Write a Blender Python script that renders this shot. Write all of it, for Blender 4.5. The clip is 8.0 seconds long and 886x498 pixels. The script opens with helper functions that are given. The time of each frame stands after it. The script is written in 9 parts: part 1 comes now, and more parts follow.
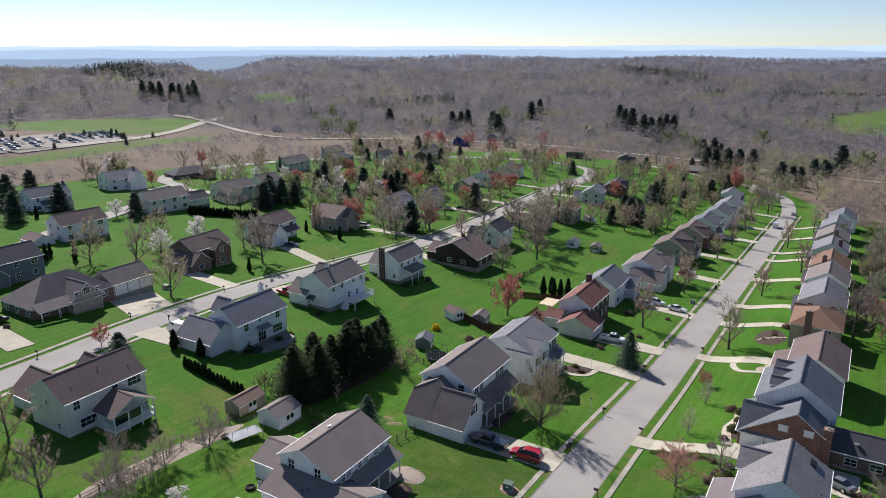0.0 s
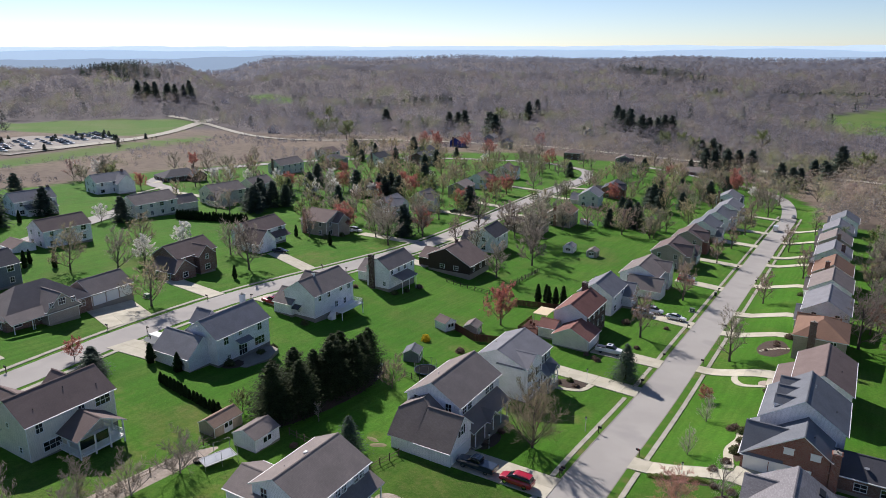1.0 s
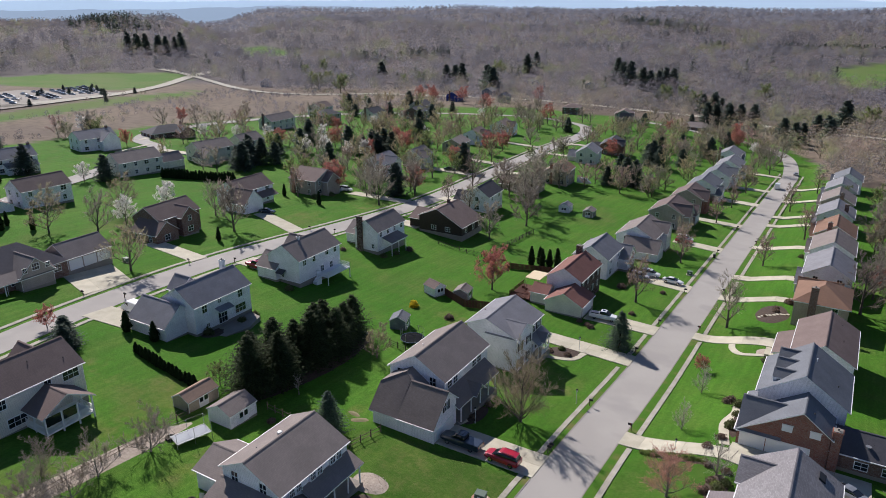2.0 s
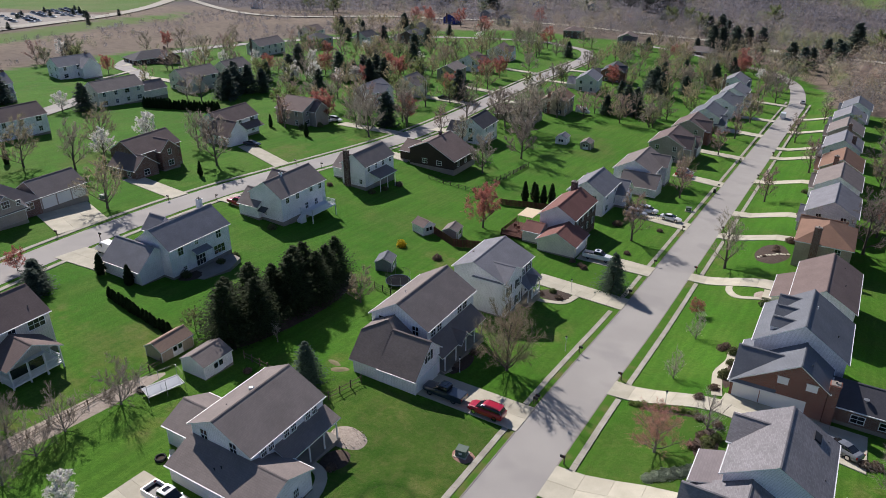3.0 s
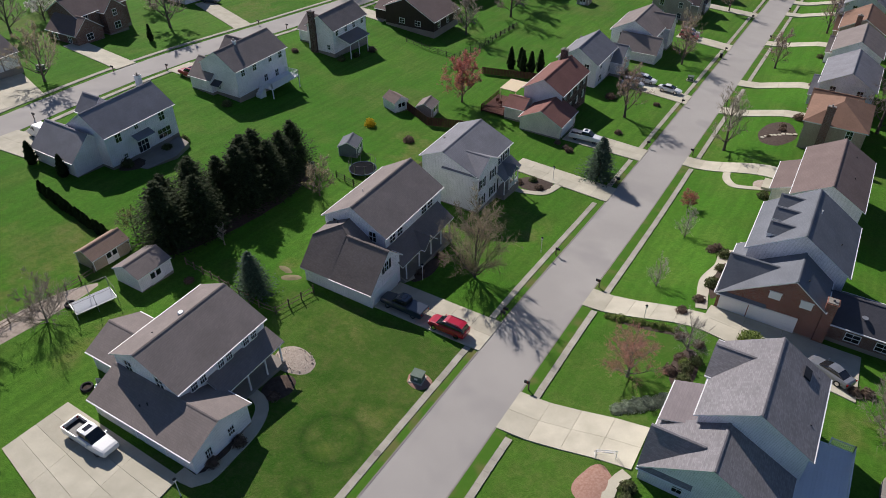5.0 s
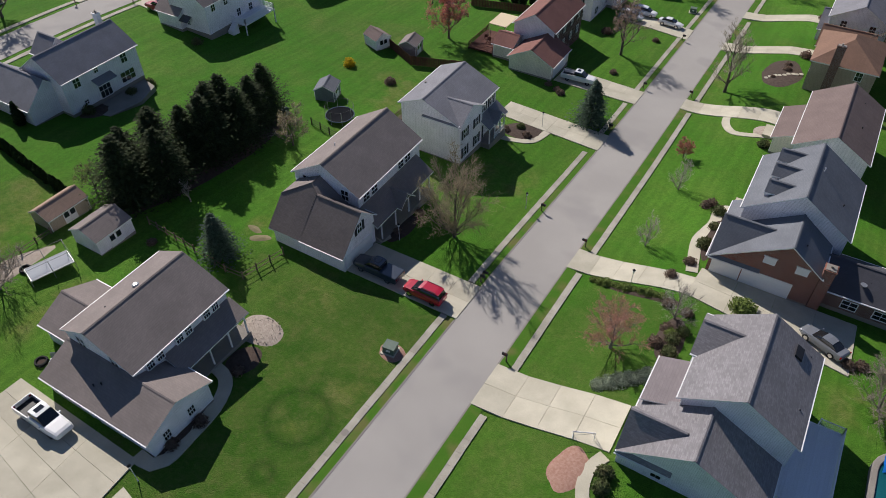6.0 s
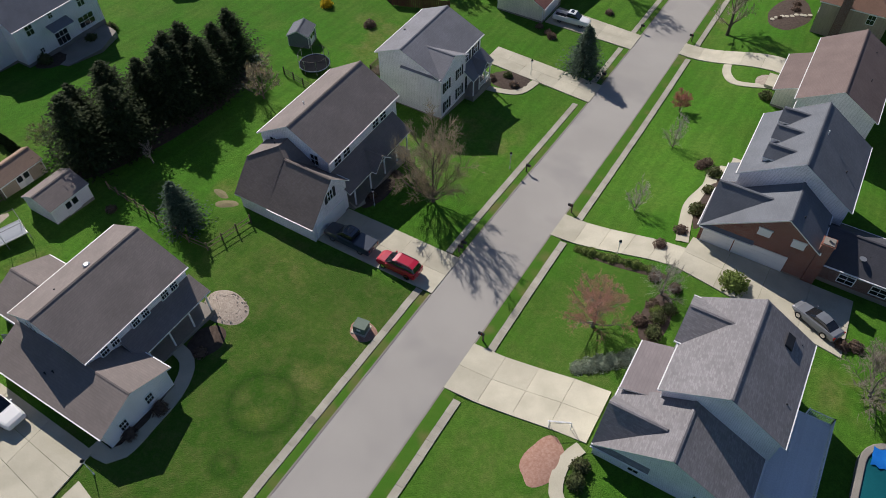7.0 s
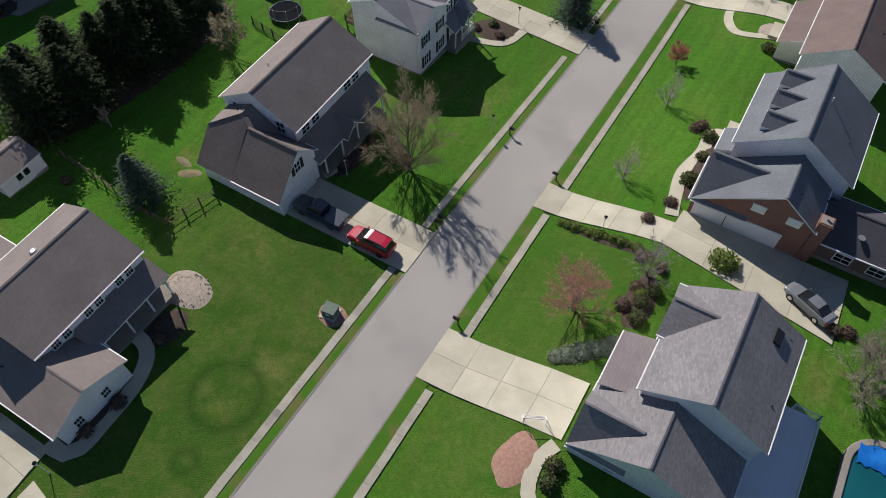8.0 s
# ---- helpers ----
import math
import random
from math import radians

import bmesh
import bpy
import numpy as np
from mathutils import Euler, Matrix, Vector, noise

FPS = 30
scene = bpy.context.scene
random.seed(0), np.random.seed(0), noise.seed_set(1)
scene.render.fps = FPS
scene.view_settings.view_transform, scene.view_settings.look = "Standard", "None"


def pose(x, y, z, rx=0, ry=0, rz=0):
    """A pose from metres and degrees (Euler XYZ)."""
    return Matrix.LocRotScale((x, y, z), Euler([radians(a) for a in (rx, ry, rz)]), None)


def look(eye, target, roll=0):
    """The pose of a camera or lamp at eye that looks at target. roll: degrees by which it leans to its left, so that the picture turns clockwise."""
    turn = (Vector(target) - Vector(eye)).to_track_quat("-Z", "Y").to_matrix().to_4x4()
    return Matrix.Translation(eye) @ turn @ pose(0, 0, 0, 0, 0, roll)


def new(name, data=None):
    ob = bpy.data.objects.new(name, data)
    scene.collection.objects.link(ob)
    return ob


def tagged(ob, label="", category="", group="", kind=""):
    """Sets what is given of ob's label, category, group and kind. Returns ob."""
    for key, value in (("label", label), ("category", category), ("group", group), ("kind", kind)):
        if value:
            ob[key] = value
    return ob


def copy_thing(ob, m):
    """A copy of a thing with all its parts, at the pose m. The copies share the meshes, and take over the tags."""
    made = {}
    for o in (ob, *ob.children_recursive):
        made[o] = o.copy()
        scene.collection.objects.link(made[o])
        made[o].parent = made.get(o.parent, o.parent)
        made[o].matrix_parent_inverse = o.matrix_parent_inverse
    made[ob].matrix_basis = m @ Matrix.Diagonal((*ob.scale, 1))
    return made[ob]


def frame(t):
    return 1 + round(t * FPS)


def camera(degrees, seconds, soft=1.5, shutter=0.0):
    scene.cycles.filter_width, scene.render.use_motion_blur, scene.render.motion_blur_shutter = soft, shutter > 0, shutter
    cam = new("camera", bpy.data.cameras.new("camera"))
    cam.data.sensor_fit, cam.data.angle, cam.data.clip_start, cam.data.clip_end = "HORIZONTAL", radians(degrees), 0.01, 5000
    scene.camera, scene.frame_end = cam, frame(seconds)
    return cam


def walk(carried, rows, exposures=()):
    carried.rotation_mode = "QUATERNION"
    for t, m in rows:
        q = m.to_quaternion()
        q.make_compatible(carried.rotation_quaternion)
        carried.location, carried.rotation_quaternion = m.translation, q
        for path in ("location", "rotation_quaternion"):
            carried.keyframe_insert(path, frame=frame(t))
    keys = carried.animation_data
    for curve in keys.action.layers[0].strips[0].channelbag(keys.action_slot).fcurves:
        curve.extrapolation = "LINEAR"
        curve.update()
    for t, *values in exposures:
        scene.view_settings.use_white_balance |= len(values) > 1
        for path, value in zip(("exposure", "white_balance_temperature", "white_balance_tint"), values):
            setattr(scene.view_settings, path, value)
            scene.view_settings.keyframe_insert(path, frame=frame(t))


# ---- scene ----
cam = camera(64.3, 8.0, soft=0.8)
METRES, EYE, TILT, LEAN, TURN = 52.0, 52.0, -2.95, 2.80, 30.3
ROWS = [
    (0.0, 0.0, 0.0, 0.0, 0.65, -13.17, -2.79),
    (0.5, 0.0162, 0.0567, 0.0035, 0.6, -13.15, -2.78),
    (1.0, 0.0334, 0.1136, 0.008, 0.53, -13.15, -2.75),
    (1.5, 0.0521, 0.1709, 0.011, 0.47, -14.42, -2.74),
    (3.0, 0.1134, 0.3444, 0.0238, 0.41, -22.77, -2.7),
    (3.5, 0.135, 0.4034, 0.0286, 0.39, -25.83, -2.69),
    (4.0, 0.1573, 0.4621, 0.0332, 0.37, -28.87, -2.67),
    (4.5, 0.1789, 0.5188, 0.0373, 0.35, -31.83, -2.65),
    (6.0, 0.2506, 0.6966, 0.0501, 0.27, -40.9, -2.56),
    (6.5, 0.2744, 0.7555, 0.0549, 0.23, -43.81, -2.53),
    (7.0, 0.2976, 0.8164, 0.0589, 0.23, -46.85, -2.51),
    (7.5, 0.3193, 0.8772, 0.0622, 0.18, -49.86, -2.54),
    (8.0, 0.3418, 0.9369, 0.0658, 0.13, -52.85, -2.5),
]
walk(cam, [(t, pose(0, 0, EYE, TILT, LEAN, TURN) @ pose(METRES * x, METRES * y, METRES * z, 90 + pitch, roll, yaw)) for t, x, y, z, yaw, pitch, roll in ROWS],
     exposures=[(0.0, 0.38, 6200, 16), (1.5, 0.35, 6200, 16), (4.5, 0.18, 6250, 16), (8.0, 0.08, 6300, 13)])

# ---- light: afternoon sun from beyond the left street, clear hazy sky ----
SUN_EL, SUN_AZ = 36.0, -59.0          # degrees; azimuth from +y towards +x
sky_world = bpy.data.worlds.new("sky")
sky_world.use_nodes = True
scene.world = sky_world
wn = sky_world.node_tree
sky = wn.nodes.new("ShaderNodeTexSky")
sky.sky_type = "NISHITA"
sky.sun_disc = False
sky.sun_elevation, sky.sun_rotation = radians(SUN_EL), radians(SUN_AZ)
sky.altitude, sky.air_density, sky.dust_density, sky.ozone_density = 300, 0.7, 0.12, 2.0
wn.links.new(sky.outputs[0], wn.nodes["Background"].inputs[0])
wn.nodes["Background"].inputs[1].default_value = 0.077
sun = new("sun", bpy.data.lights.new("sun", "SUN"))
sun.data.energy, sun.data.angle, sun.data.color = 5.0, radians(0.5), (1.0, 0.935, 0.83)
sa, se = radians(SUN_AZ), radians(SUN_EL)
sun_dir = Vector((math.sin(sa) * math.cos(se), math.cos(sa) * math.cos(se), math.sin(se)))
sun.matrix_world = look(sun_dir * 100, (0, 0, 0))

# ---- materials ----
MATS = {}


def material(name, c1, c2=None, rough=0.85, scales=(0.35, 9.0), mix=(0.7, 0.5), bump=0.0, bump_scale=30.0,
             metal=0.0, random_amount=0.0, island=0.0, spec=0.3, c3=None, blotch=0.06):
    """Two colours mixed by noise at two world scales, a third in large blotches, and fine relief."""
    if name in MATS:
        return MATS[name]
    m = bpy.data.materials.new(name)
    m.use_nodes = True
    nt = m.node_tree
    n, L = nt.nodes, nt.links.new
    bsdf = n["Principled BSDF"]
    bsdf.inputs["Roughness"].default_value = rough
    bsdf.inputs["Metallic"].default_value = metal
    bsdf.inputs["Specular IOR Level"].default_value = spec
    c2 = c2 or tuple(v * 0.8 for v in c1)
    geo = n.new("ShaderNodeNewGeometry")

    def noise_at(scale, detail=3.0):
        q = n.new("ShaderNodeTexNoise")
        q.inputs["Scale"].default_value, q.inputs["Detail"].default_value = scale, detail
        L(geo.outputs["Position"], q.inputs["Vector"])
        return q.outputs["Fac"]

    def sharpen(sock, lo, hi):
        r = n.new("ShaderNodeMapRange")
        r.inputs[1].default_value, r.inputs[2].default_value = lo, hi
        L(sock, r.inputs[0])
        return r.outputs[0]

    def mixed(fac, a, b):
        x = n.new("ShaderNodeMix")
        x.data_type = "RGBA"
        for sock, v in ((x.inputs[0], fac), (x.inputs[6], a), (x.inputs[7], b)):
            if isinstance(v, (tuple, list)):
                sock.default_value = (*v[:3], 1)
            elif isinstance(v, float):
                sock.default_value = v
            else:
                L(v, sock)
        return x.outputs[2]

    def times(a, k):
        x = n.new("ShaderNodeMath")
        x.operation = "MULTIPLY"
        L(a, x.inputs[0])
        x.inputs[1].default_value = k
        return x.outputs[0]

    coarse = times(sharpen(noise_at(scales[0]), 0.35, 0.65), mix[0])
    colour = mixed(coarse, c1, c2)
    fine = times(sharpen(noise_at(scales[1], 5.0), 0.3, 0.7), mix[1])
    colour = mixed(fine, colour, tuple((a + b) * 0.5 * 0.72 for a, b in zip(c1, c2)))
    if c3:
        colour = mixed(sharpen(noise_at(blotch, 2.0), 0.52, 0.68), colour, c3)
    for amount, node, sock in ((random_amount, "ShaderNodeObjectInfo", "Random"), (island, "ShaderNodeNewGeometry", "Random Per Island")):
        if amount:
            info = n.new(node)
            hsv = n.new("ShaderNodeHueSaturation")
            r = n.new("ShaderNodeMapRange")
            r.inputs[3].default_value, r.inputs[4].default_value = 1 - amount, 1 + amount
            L(info.outputs[sock], r.inputs[0])
            L(r.outputs[0], hsv.inputs["Value"])
            L(colour, hsv.inputs["Color"])
            colour = hsv.outputs[0]
    L(colour, bsdf.inputs["Base Color"])
    if bump:
        b = n.new("ShaderNodeBump")
        b.inputs["Strength"].default_value, b.inputs["Distance"].default_value = bump, 0.05
        L(noise_at(bump_scale, 4.0), b.inputs["Height"])
        L(b.outputs[0], bsdf.inputs["Normal"])
    MATS[name] = m
    return m


def let_through(m, share):
    """Thin twigs and leaves pass part of the light on."""
    n, L = m.node_tree.nodes, m.node_tree.links.new
    b, out = n["Principled BSDF"], n["Material Output"]
    t, x = n.new("ShaderNodeBsdfTranslucent"), n.new("ShaderNodeMixShader")
    L(b.inputs["Base Color"].links[0].from_socket, t.inputs[0])
    x.inputs[0].default_value = share
    L(b.outputs[0], x.inputs[1])
    L(t.outputs[0], x.inputs[2])
    L(x.outputs[0], out.inputs[0])
    return m


def airy(m, cover):
    """Fine twigs seen from afar: only part of each clump's outline is filled."""
    n, L = m.node_tree.nodes, m.node_tree.links.new
    out = n["Material Output"]
    t, x = n.new("ShaderNodeBsdfTransparent"), n.new("ShaderNodeMixShader")
    x.inputs[0].default_value = cover
    last = out.inputs[0].links[0].from_socket
    L(t.outputs[0], x.inputs[1])
    L(last, x.inputs[2])
    L(x.outputs[0], out.inputs[0])
    return m


def courses(name, c1, c2, dark, row, width, sz=1.9, bump=0.35, rough=0.9):
    """Rows of shingles, lapped boards or bricks: a brick pattern on world metres, across (x + y) and up."""
    if name in MATS:
        return MATS[name]
    m = bpy.data.materials.new(name)
    m.use_nodes = True
    nt = m.node_tree
    n, L = nt.nodes, nt.links.new
    bsdf = n["Principled BSDF"]
    bsdf.inputs["Roughness"].default_value = rough
    bsdf.inputs["Specular IOR Level"].default_value = 0.25
    geo = n.new("ShaderNodeNewGeometry")
    sep = n.new("ShaderNodeSeparateXYZ")
    L(geo.outputs["Position"], sep.inputs[0])
    add = n.new("ShaderNodeMath")
    add.operation = "ADD"
    L(sep.outputs[0], add.inputs[0])
    L(sep.outputs[1], add.inputs[1])
    up = n.new("ShaderNodeMath")
    up.operation = "MULTIPLY"
    L(sep.outputs[2], up.inputs[0])
    up.inputs[1].default_value = sz
    com = n.new("ShaderNodeCombineXYZ")
    L(add.outputs[0], com.inputs[0])
    L(up.outputs[0], com.inputs[1])
    br = n.new("ShaderNodeTexBrick")
    br.inputs["Scale"].default_value = 1.0
    br.inputs["Brick Width"].default_value, br.inputs["Row Height"].default_value = width, row
    br.inputs["Mortar Size"].default_value = row * 0.09
    br.inputs["Color1"].default_value, br.inputs["Color2"].default_value = (*c1, 1), (*c2, 1)
    br.inputs["Mortar"].default_value = (*dark, 1)
    L(com.outputs[0], br.inputs["Vector"])
    big = n.new("ShaderNodeTexNoise")
    big.inputs["Scale"].default_value, big.inputs["Detail"].default_value = 0.45, 4.0
    L(geo.outputs["Position"], big.inputs["Vector"])
    r = n.new("ShaderNodeMapRange")
    r.inputs[1].default_value, r.inputs[2].default_value, r.inputs[3].default_value, r.inputs[4].default_value = 0.3, 0.7, 0.90, 1.09
    L(big.outputs["Fac"], r.inputs[0])
    hsv = n.new("ShaderNodeHueSaturation")
    L(r.outputs[0], hsv.inputs["Value"])
    L(br.outputs["Color"], hsv.inputs["Color"])
    grain = n.new("ShaderNodeTexNoise")
    grain.inputs["Scale"].default_value = 14.0
    L(geo.outputs["Position"], grain.inputs["Vector"])
    r2 = n.new("ShaderNodeMapRange")
    r2.inputs[3].default_value, r2.inputs[4].default_value = 0.8, 1.2
    L(grain.outputs["Fac"], r2.inputs[0])
    hsv2 = n.new("ShaderNodeHueSaturation")
    L(r2.outputs[0], hsv2.inputs["Value"])
    L(hsv.outputs[0], hsv2.inputs["Color"])
    L(hsv2.outputs[0], bsdf.inputs["Base Color"])
    b = n.new("ShaderNodeBump")
    b.inputs["Strength"].default_value, b.inputs["Distance"].default_value, b.invert = bump, 0.02, True
    L(br.outputs["Fac"], b.inputs["Height"])
    L(b.outputs[0], bsdf.inputs["Normal"])
    MATS[name] = m
    return m


def shingles(name, c, spread=0.06):
    return courses("shingles_" + name, tuple(v * (1 + spread) for v in c), tuple(v * (1 - spread) for v in c), tuple(v * 0.88 for v in c), 0.17, 0.32, bump=0.12)


def siding(name, c):
    return courses("siding_" + name, c, tuple(v * 0.96 for v in c), tuple(v * 0.62 for v in c), 0.16, 3.7, sz=1.0, bump=0.3, rough=0.6)


def brickwork(name, c):
    return courses("brick_" + name, tuple(v * 1.15 for v in c), tuple(v * 0.8 for v in c), (0.30, 0.27, 0.24), 0.085, 0.24, sz=1.0, rough=0.9)


R_TAUPE = shingles("taupe", (0.222, 0.190, 0.177))
R_STAIN = shingles("stained_taupe", (0.172, 0.145, 0.134), 0.1)
R_BROWN = shingles("brown", (0.175, 0.132, 0.122))
R_GREY = shingles("grey", (0.215, 0.215, 0.235))
R_BLUE = shingles("slate", (0.155, 0.165, 0.185))
R_DARK = shingles("dark", (0.075, 0.075, 0.088))
R_RED = shingles("red_brown", (0.205, 0.098, 0.082))
R_MOTTLE = shingles("mottled_grey", (0.225, 0.214, 0.222), 0.15)
R_ORANGE = shingles("rust", (0.225, 0.135, 0.095))
W_WHITE = siding("white", (0.87, 0.835, 0.86))
W_CREAM = siding("cream", (0.76, 0.70, 0.62))
W_GREY = siding("pale_grey", (0.86, 0.825, 0.86))
W_TAN = siding("tan", (0.42, 0.34, 0.26))
W_TAUPE = siding("taupe", (0.36, 0.31, 0.28))
W_SLATE = siding("slate", (0.16, 0.19, 0.22))
W_BLUE = siding("deep_blue", (0.02, 0.05, 0.28))
W_DARK = siding("dark_brown", (0.045, 0.030, 0.026))
BRICK = brickwork("red", (0.22, 0.085, 0.06))
BRICK_BROWN = brickwork("brown", (0.17, 0.09, 0.07))
BRICK_DARK = brickwork("dark", (0.075, 0.035, 0.032))
TRIM = material("white_trim", (0.80, 0.80, 0.80), (0.70, 0.70, 0.69), rough=0.5, mix=(0.4, 0.2))
GLASS = material("window_glass", (0.015, 0.018, 0.022), (0.03, 0.035, 0.04), rough=0.04, spec=0.7, mix=(0.5, 0.0))
SHUTTER = material("dark_shutter", (0.025, 0.026, 0.032), rough=0.6)
CONCRETE = material("concrete", (0.55, 0.515, 0.41), (0.42, 0.39, 0.305), rough=0.9, scales=(0.45, 14), mix=(0.85, 0.5), bump=0.12, random_amount=0.09)
WALKWAY = material("pavement_concrete", (0.43, 0.405, 0.34), (0.31, 0.29, 0.24), rough=0.92, scales=(0.7, 12), mix=(0.9, 0.5), bump=0.12, random_amount=0.08)
ASPHALT = material("old_asphalt", (0.380, 0.360, 0.335), (0.325, 0.308, 0.288), rough=0.93, scales=(0.12, 22), mix=(0.8, 0.35), bump=0.15, bump_scale=60, c3=(0.30, 0.285, 0.27), blotch=0.16)
BARK = material("bark", (0.105, 0.082, 0.066), (0.16, 0.135, 0.115), rough=0.95, scales=(2, 25), bump=0.5)
PALE_BARK = material("pale_bark", (0.26, 0.235, 0.205), (0.17, 0.15, 0.13), rough=0.95, scales=(2, 25), bump=0.4)
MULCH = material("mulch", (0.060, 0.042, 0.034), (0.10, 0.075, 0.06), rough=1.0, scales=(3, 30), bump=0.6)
RED_MULCH = material("red_stone_chips", (0.30, 0.16, 0.12), (0.42, 0.28, 0.22), rough=1.0, scales=(4, 30), bump=0.6)
PEBBLES = material("pebbles", (0.42, 0.36, 0.30), (0.27, 0.22, 0.19), rough=0.95, scales=(3, 14), bump=0.6, island=0.3)
WOOD = material("weathered_wood", (0.17, 0.125, 0.09), (0.115, 0.09, 0.07), rough=0.9, scales=(1.5, 20), bump=0.3)
RED_WOOD = material("red_stained_wood", (0.115, 0.042, 0.030), (0.08, 0.035, 0.026), rough=0.85, scales=(1.5, 20), bump=0.3, random_amount=0.12)
GREY_DECK = material("grey_deck_boards", (0.82, 0.83, 0.86), (0.74, 0.75, 0.78), rough=0.7, random_amount=0.04)
METAL = material("galvanised_metal", (0.45, 0.46, 0.47), rough=0.45, metal=0.8)
BLACK = material("black_metal", (0.018, 0.018, 0.02), rough=0.5)
RUBBER = material("tyre_rubber", (0.02, 0.02, 0.021), rough=0.85)
GREEN_BOX = material("green_painted_steel", (0.10, 0.145, 0.115), (0.13, 0.17, 0.14), rough=0.6)
POOL_COVER = material("pool_water", (0.006, 0.085, 0.105), (0.012, 0.13, 0.145), rough=0.15, spec=0.6)


# ---- mesh helpers ----
class Shape:
    """Collects corners and faces, with a material number for each face."""

    def __init__(self):
        self.v, self.f, self.m = [], [], []

    def add(self, verts, faces, m=0):
        k = len(self.v)
        self.v += [tuple(p) for p in verts]
        self.f += [tuple(i + k for i in f) for f in faces]
        self.m += [m] * len(faces)
        return self

    def box(self, x0, x1, y0, y1, z0, z1, m=0):
        return self.add([(x, y, z) for z in (z0, z1) for y in (y0, y1) for x in (x0, x1)],
                        [(0, 2, 3, 1), (4, 5, 7, 6), (0, 1, 5, 4), (2, 6, 7, 3), (0, 4, 6, 2), (1, 3, 7, 5)], m)

    def prism(self, pts, z0, z1, m=0, inset=0.0):
        """An outline (counter-clockwise) raised from z0 to z1; inset draws the top in, for a worn edge."""
        n = len(pts)
        cx, cy = sum(p[0] for p in pts) / n, sum(p[1] for p in pts) / n
        top = [(x + (cx - x) * inset, y + (cy - y) * inset) for x, y in pts]
        return self.add([(x, y, z0) for x, y in pts] + [(x, y, z1) for x, y in top],
                        [tuple(range(n, 2 * n)), tuple(range(n - 1, -1, -1))] + [(i, (i + 1) % n, n + (i + 1) % n, n + i) for i in range(n)], m)

    def tube(self, a, b, r0, r1=None, sides=6, m=0, cap=True):
        a, b = Vector(a), Vector(b)
        r1 = r0 if r1 is None else r1
        d = (b - a).normalized()
        u = d.orthogonal().normalized()
        w = d.cross(u)
        ring = [u * math.cos(2 * math.pi * i / sides) + w * math.sin(2 * math.pi * i / sides) for i in range(sides)]
        faces = [(i, (i + 1) % sides, sides + (i + 1) % sides, sides + i) for i in range(sides)]
        if cap:
            faces += [tuple(range(sides - 1, -1, -1)), tuple(range(sides, 2 * sides))]
        return self.add([a + q * r0 for q in ring] + [b + q * r1 for q in ring], faces, m)

    def lathe(self, x, y, profile, sides=14, m=0):
        """Rings (radius, height) round an upright axis."""
        k = len(profile)
        v = [(x + r * math.cos(2 * math.pi * i / sides), y + r * math.sin(2 * math.pi * i / sides), z) for r, z in profile for i in range(sides)]
        f = [(j * sides + i, j * sides + (i + 1) % sides, (j + 1) * sides + (i + 1) % sides, (j + 1) * sides + i) for j in range(k - 1) for i in range(sides)]
        return self.add(v, f + [tuple(range((k - 1) * sides, k * sides)), tuple(range(sides - 1, -1, -1))], m)

    def mesh(self, name, mats, smooth=False):
        me = bpy.data.meshes.new(name)
        me.from_pydata(self.v, [], self.f)
        for q in mats if isinstance(mats, (list, tuple)) else [mats]:
            me.materials.append(q)
        me.polygons.foreach_set("material_index", self.m)
        if smooth:
            me.polygons.foreach_set("use_smooth", [True] * len(self.f))
        me.update()
        return me


def part(name, shape, mats, parent=None, label="", smooth=False, at=None):
    """Links a shape as one mesh object under a thing or a part."""
    me = shape.mesh(name, mats, smooth) if isinstance(shape, Shape) else shape
    ob = new(name, me)
    ob.parent = parent
    if at is not None:
        ob.matrix_basis = at
    return tagged(ob, label)


def thing(name, m, label, category, group="", kind=""):
    ob = new(name)
    ob.empty_display_size = 0.3
    ob.matrix_basis = m
    return tagged(ob, label, category, group, kind)


# ---- the lie of the land ----
def ease(u):
    u = min(1.0, max(0.0, u))
    return u * u * (3 - 2 * u)


def steps(x, table):
    for (a, va), (b, vb) in zip(table, table[1:]):
        if x <= b:
            return va + (vb - va) * max(0.0, (x - a) / (b - a))
    return table[-1][1]


RIGHT_HILLS = [(0, -30), (600, -33), (900, -38), (1300, -36), (1800, -24), (2400, -8), (2900, -6), (3400, -30), (4900, -40)]
LEFT_HILLS = [(0, -25), (600, -24), (900, -27), (1200, -12), (1500, 4), (1800, -5), (2300, -45), (4900, -50)]


def ground(x, y):
    z = 1.08 - 0.0162 * x - 0.0692 * y - 1.3 * ease((y - 85) / 40) * ease((x + 115) / 30)
    z += 2.5 * ease((x + 23) / 13)
    r = math.hypot(x, y)
    u = ease((math.hypot(x + 120, y - 180) - 330) / 420)
    if u > 0:
        az = math.degrees(math.atan2(x, y))
        w = ease((az + 51) / 7)
        far = steps(r, LEFT_HILLS) * (1 - w) + steps(r, RIGHT_HILLS) * w
        far -= 30 * math.exp(-((az + 47.5) / 2.6) ** 2) * ease((r - 900) / 700)
        far += (noise.noise(Vector((x / 420, y / 420, 3.1))) * 26 + noise.noise(Vector((x / 150, y / 150, 7.7))) * 5) * ease((r - 600) / 700)
        z = z * (1 - u) + far * u
    return z


def in_poly(x, y, poly):
    hit = False
    for (ax, ay), (bx, by) in zip(poly, poly[1:] + poly[:1]):
        if (ay > y) != (by > y) and x < (bx - ax) * (y - ay) / (by - ay) + ax:
            hit = not hit
    return hit


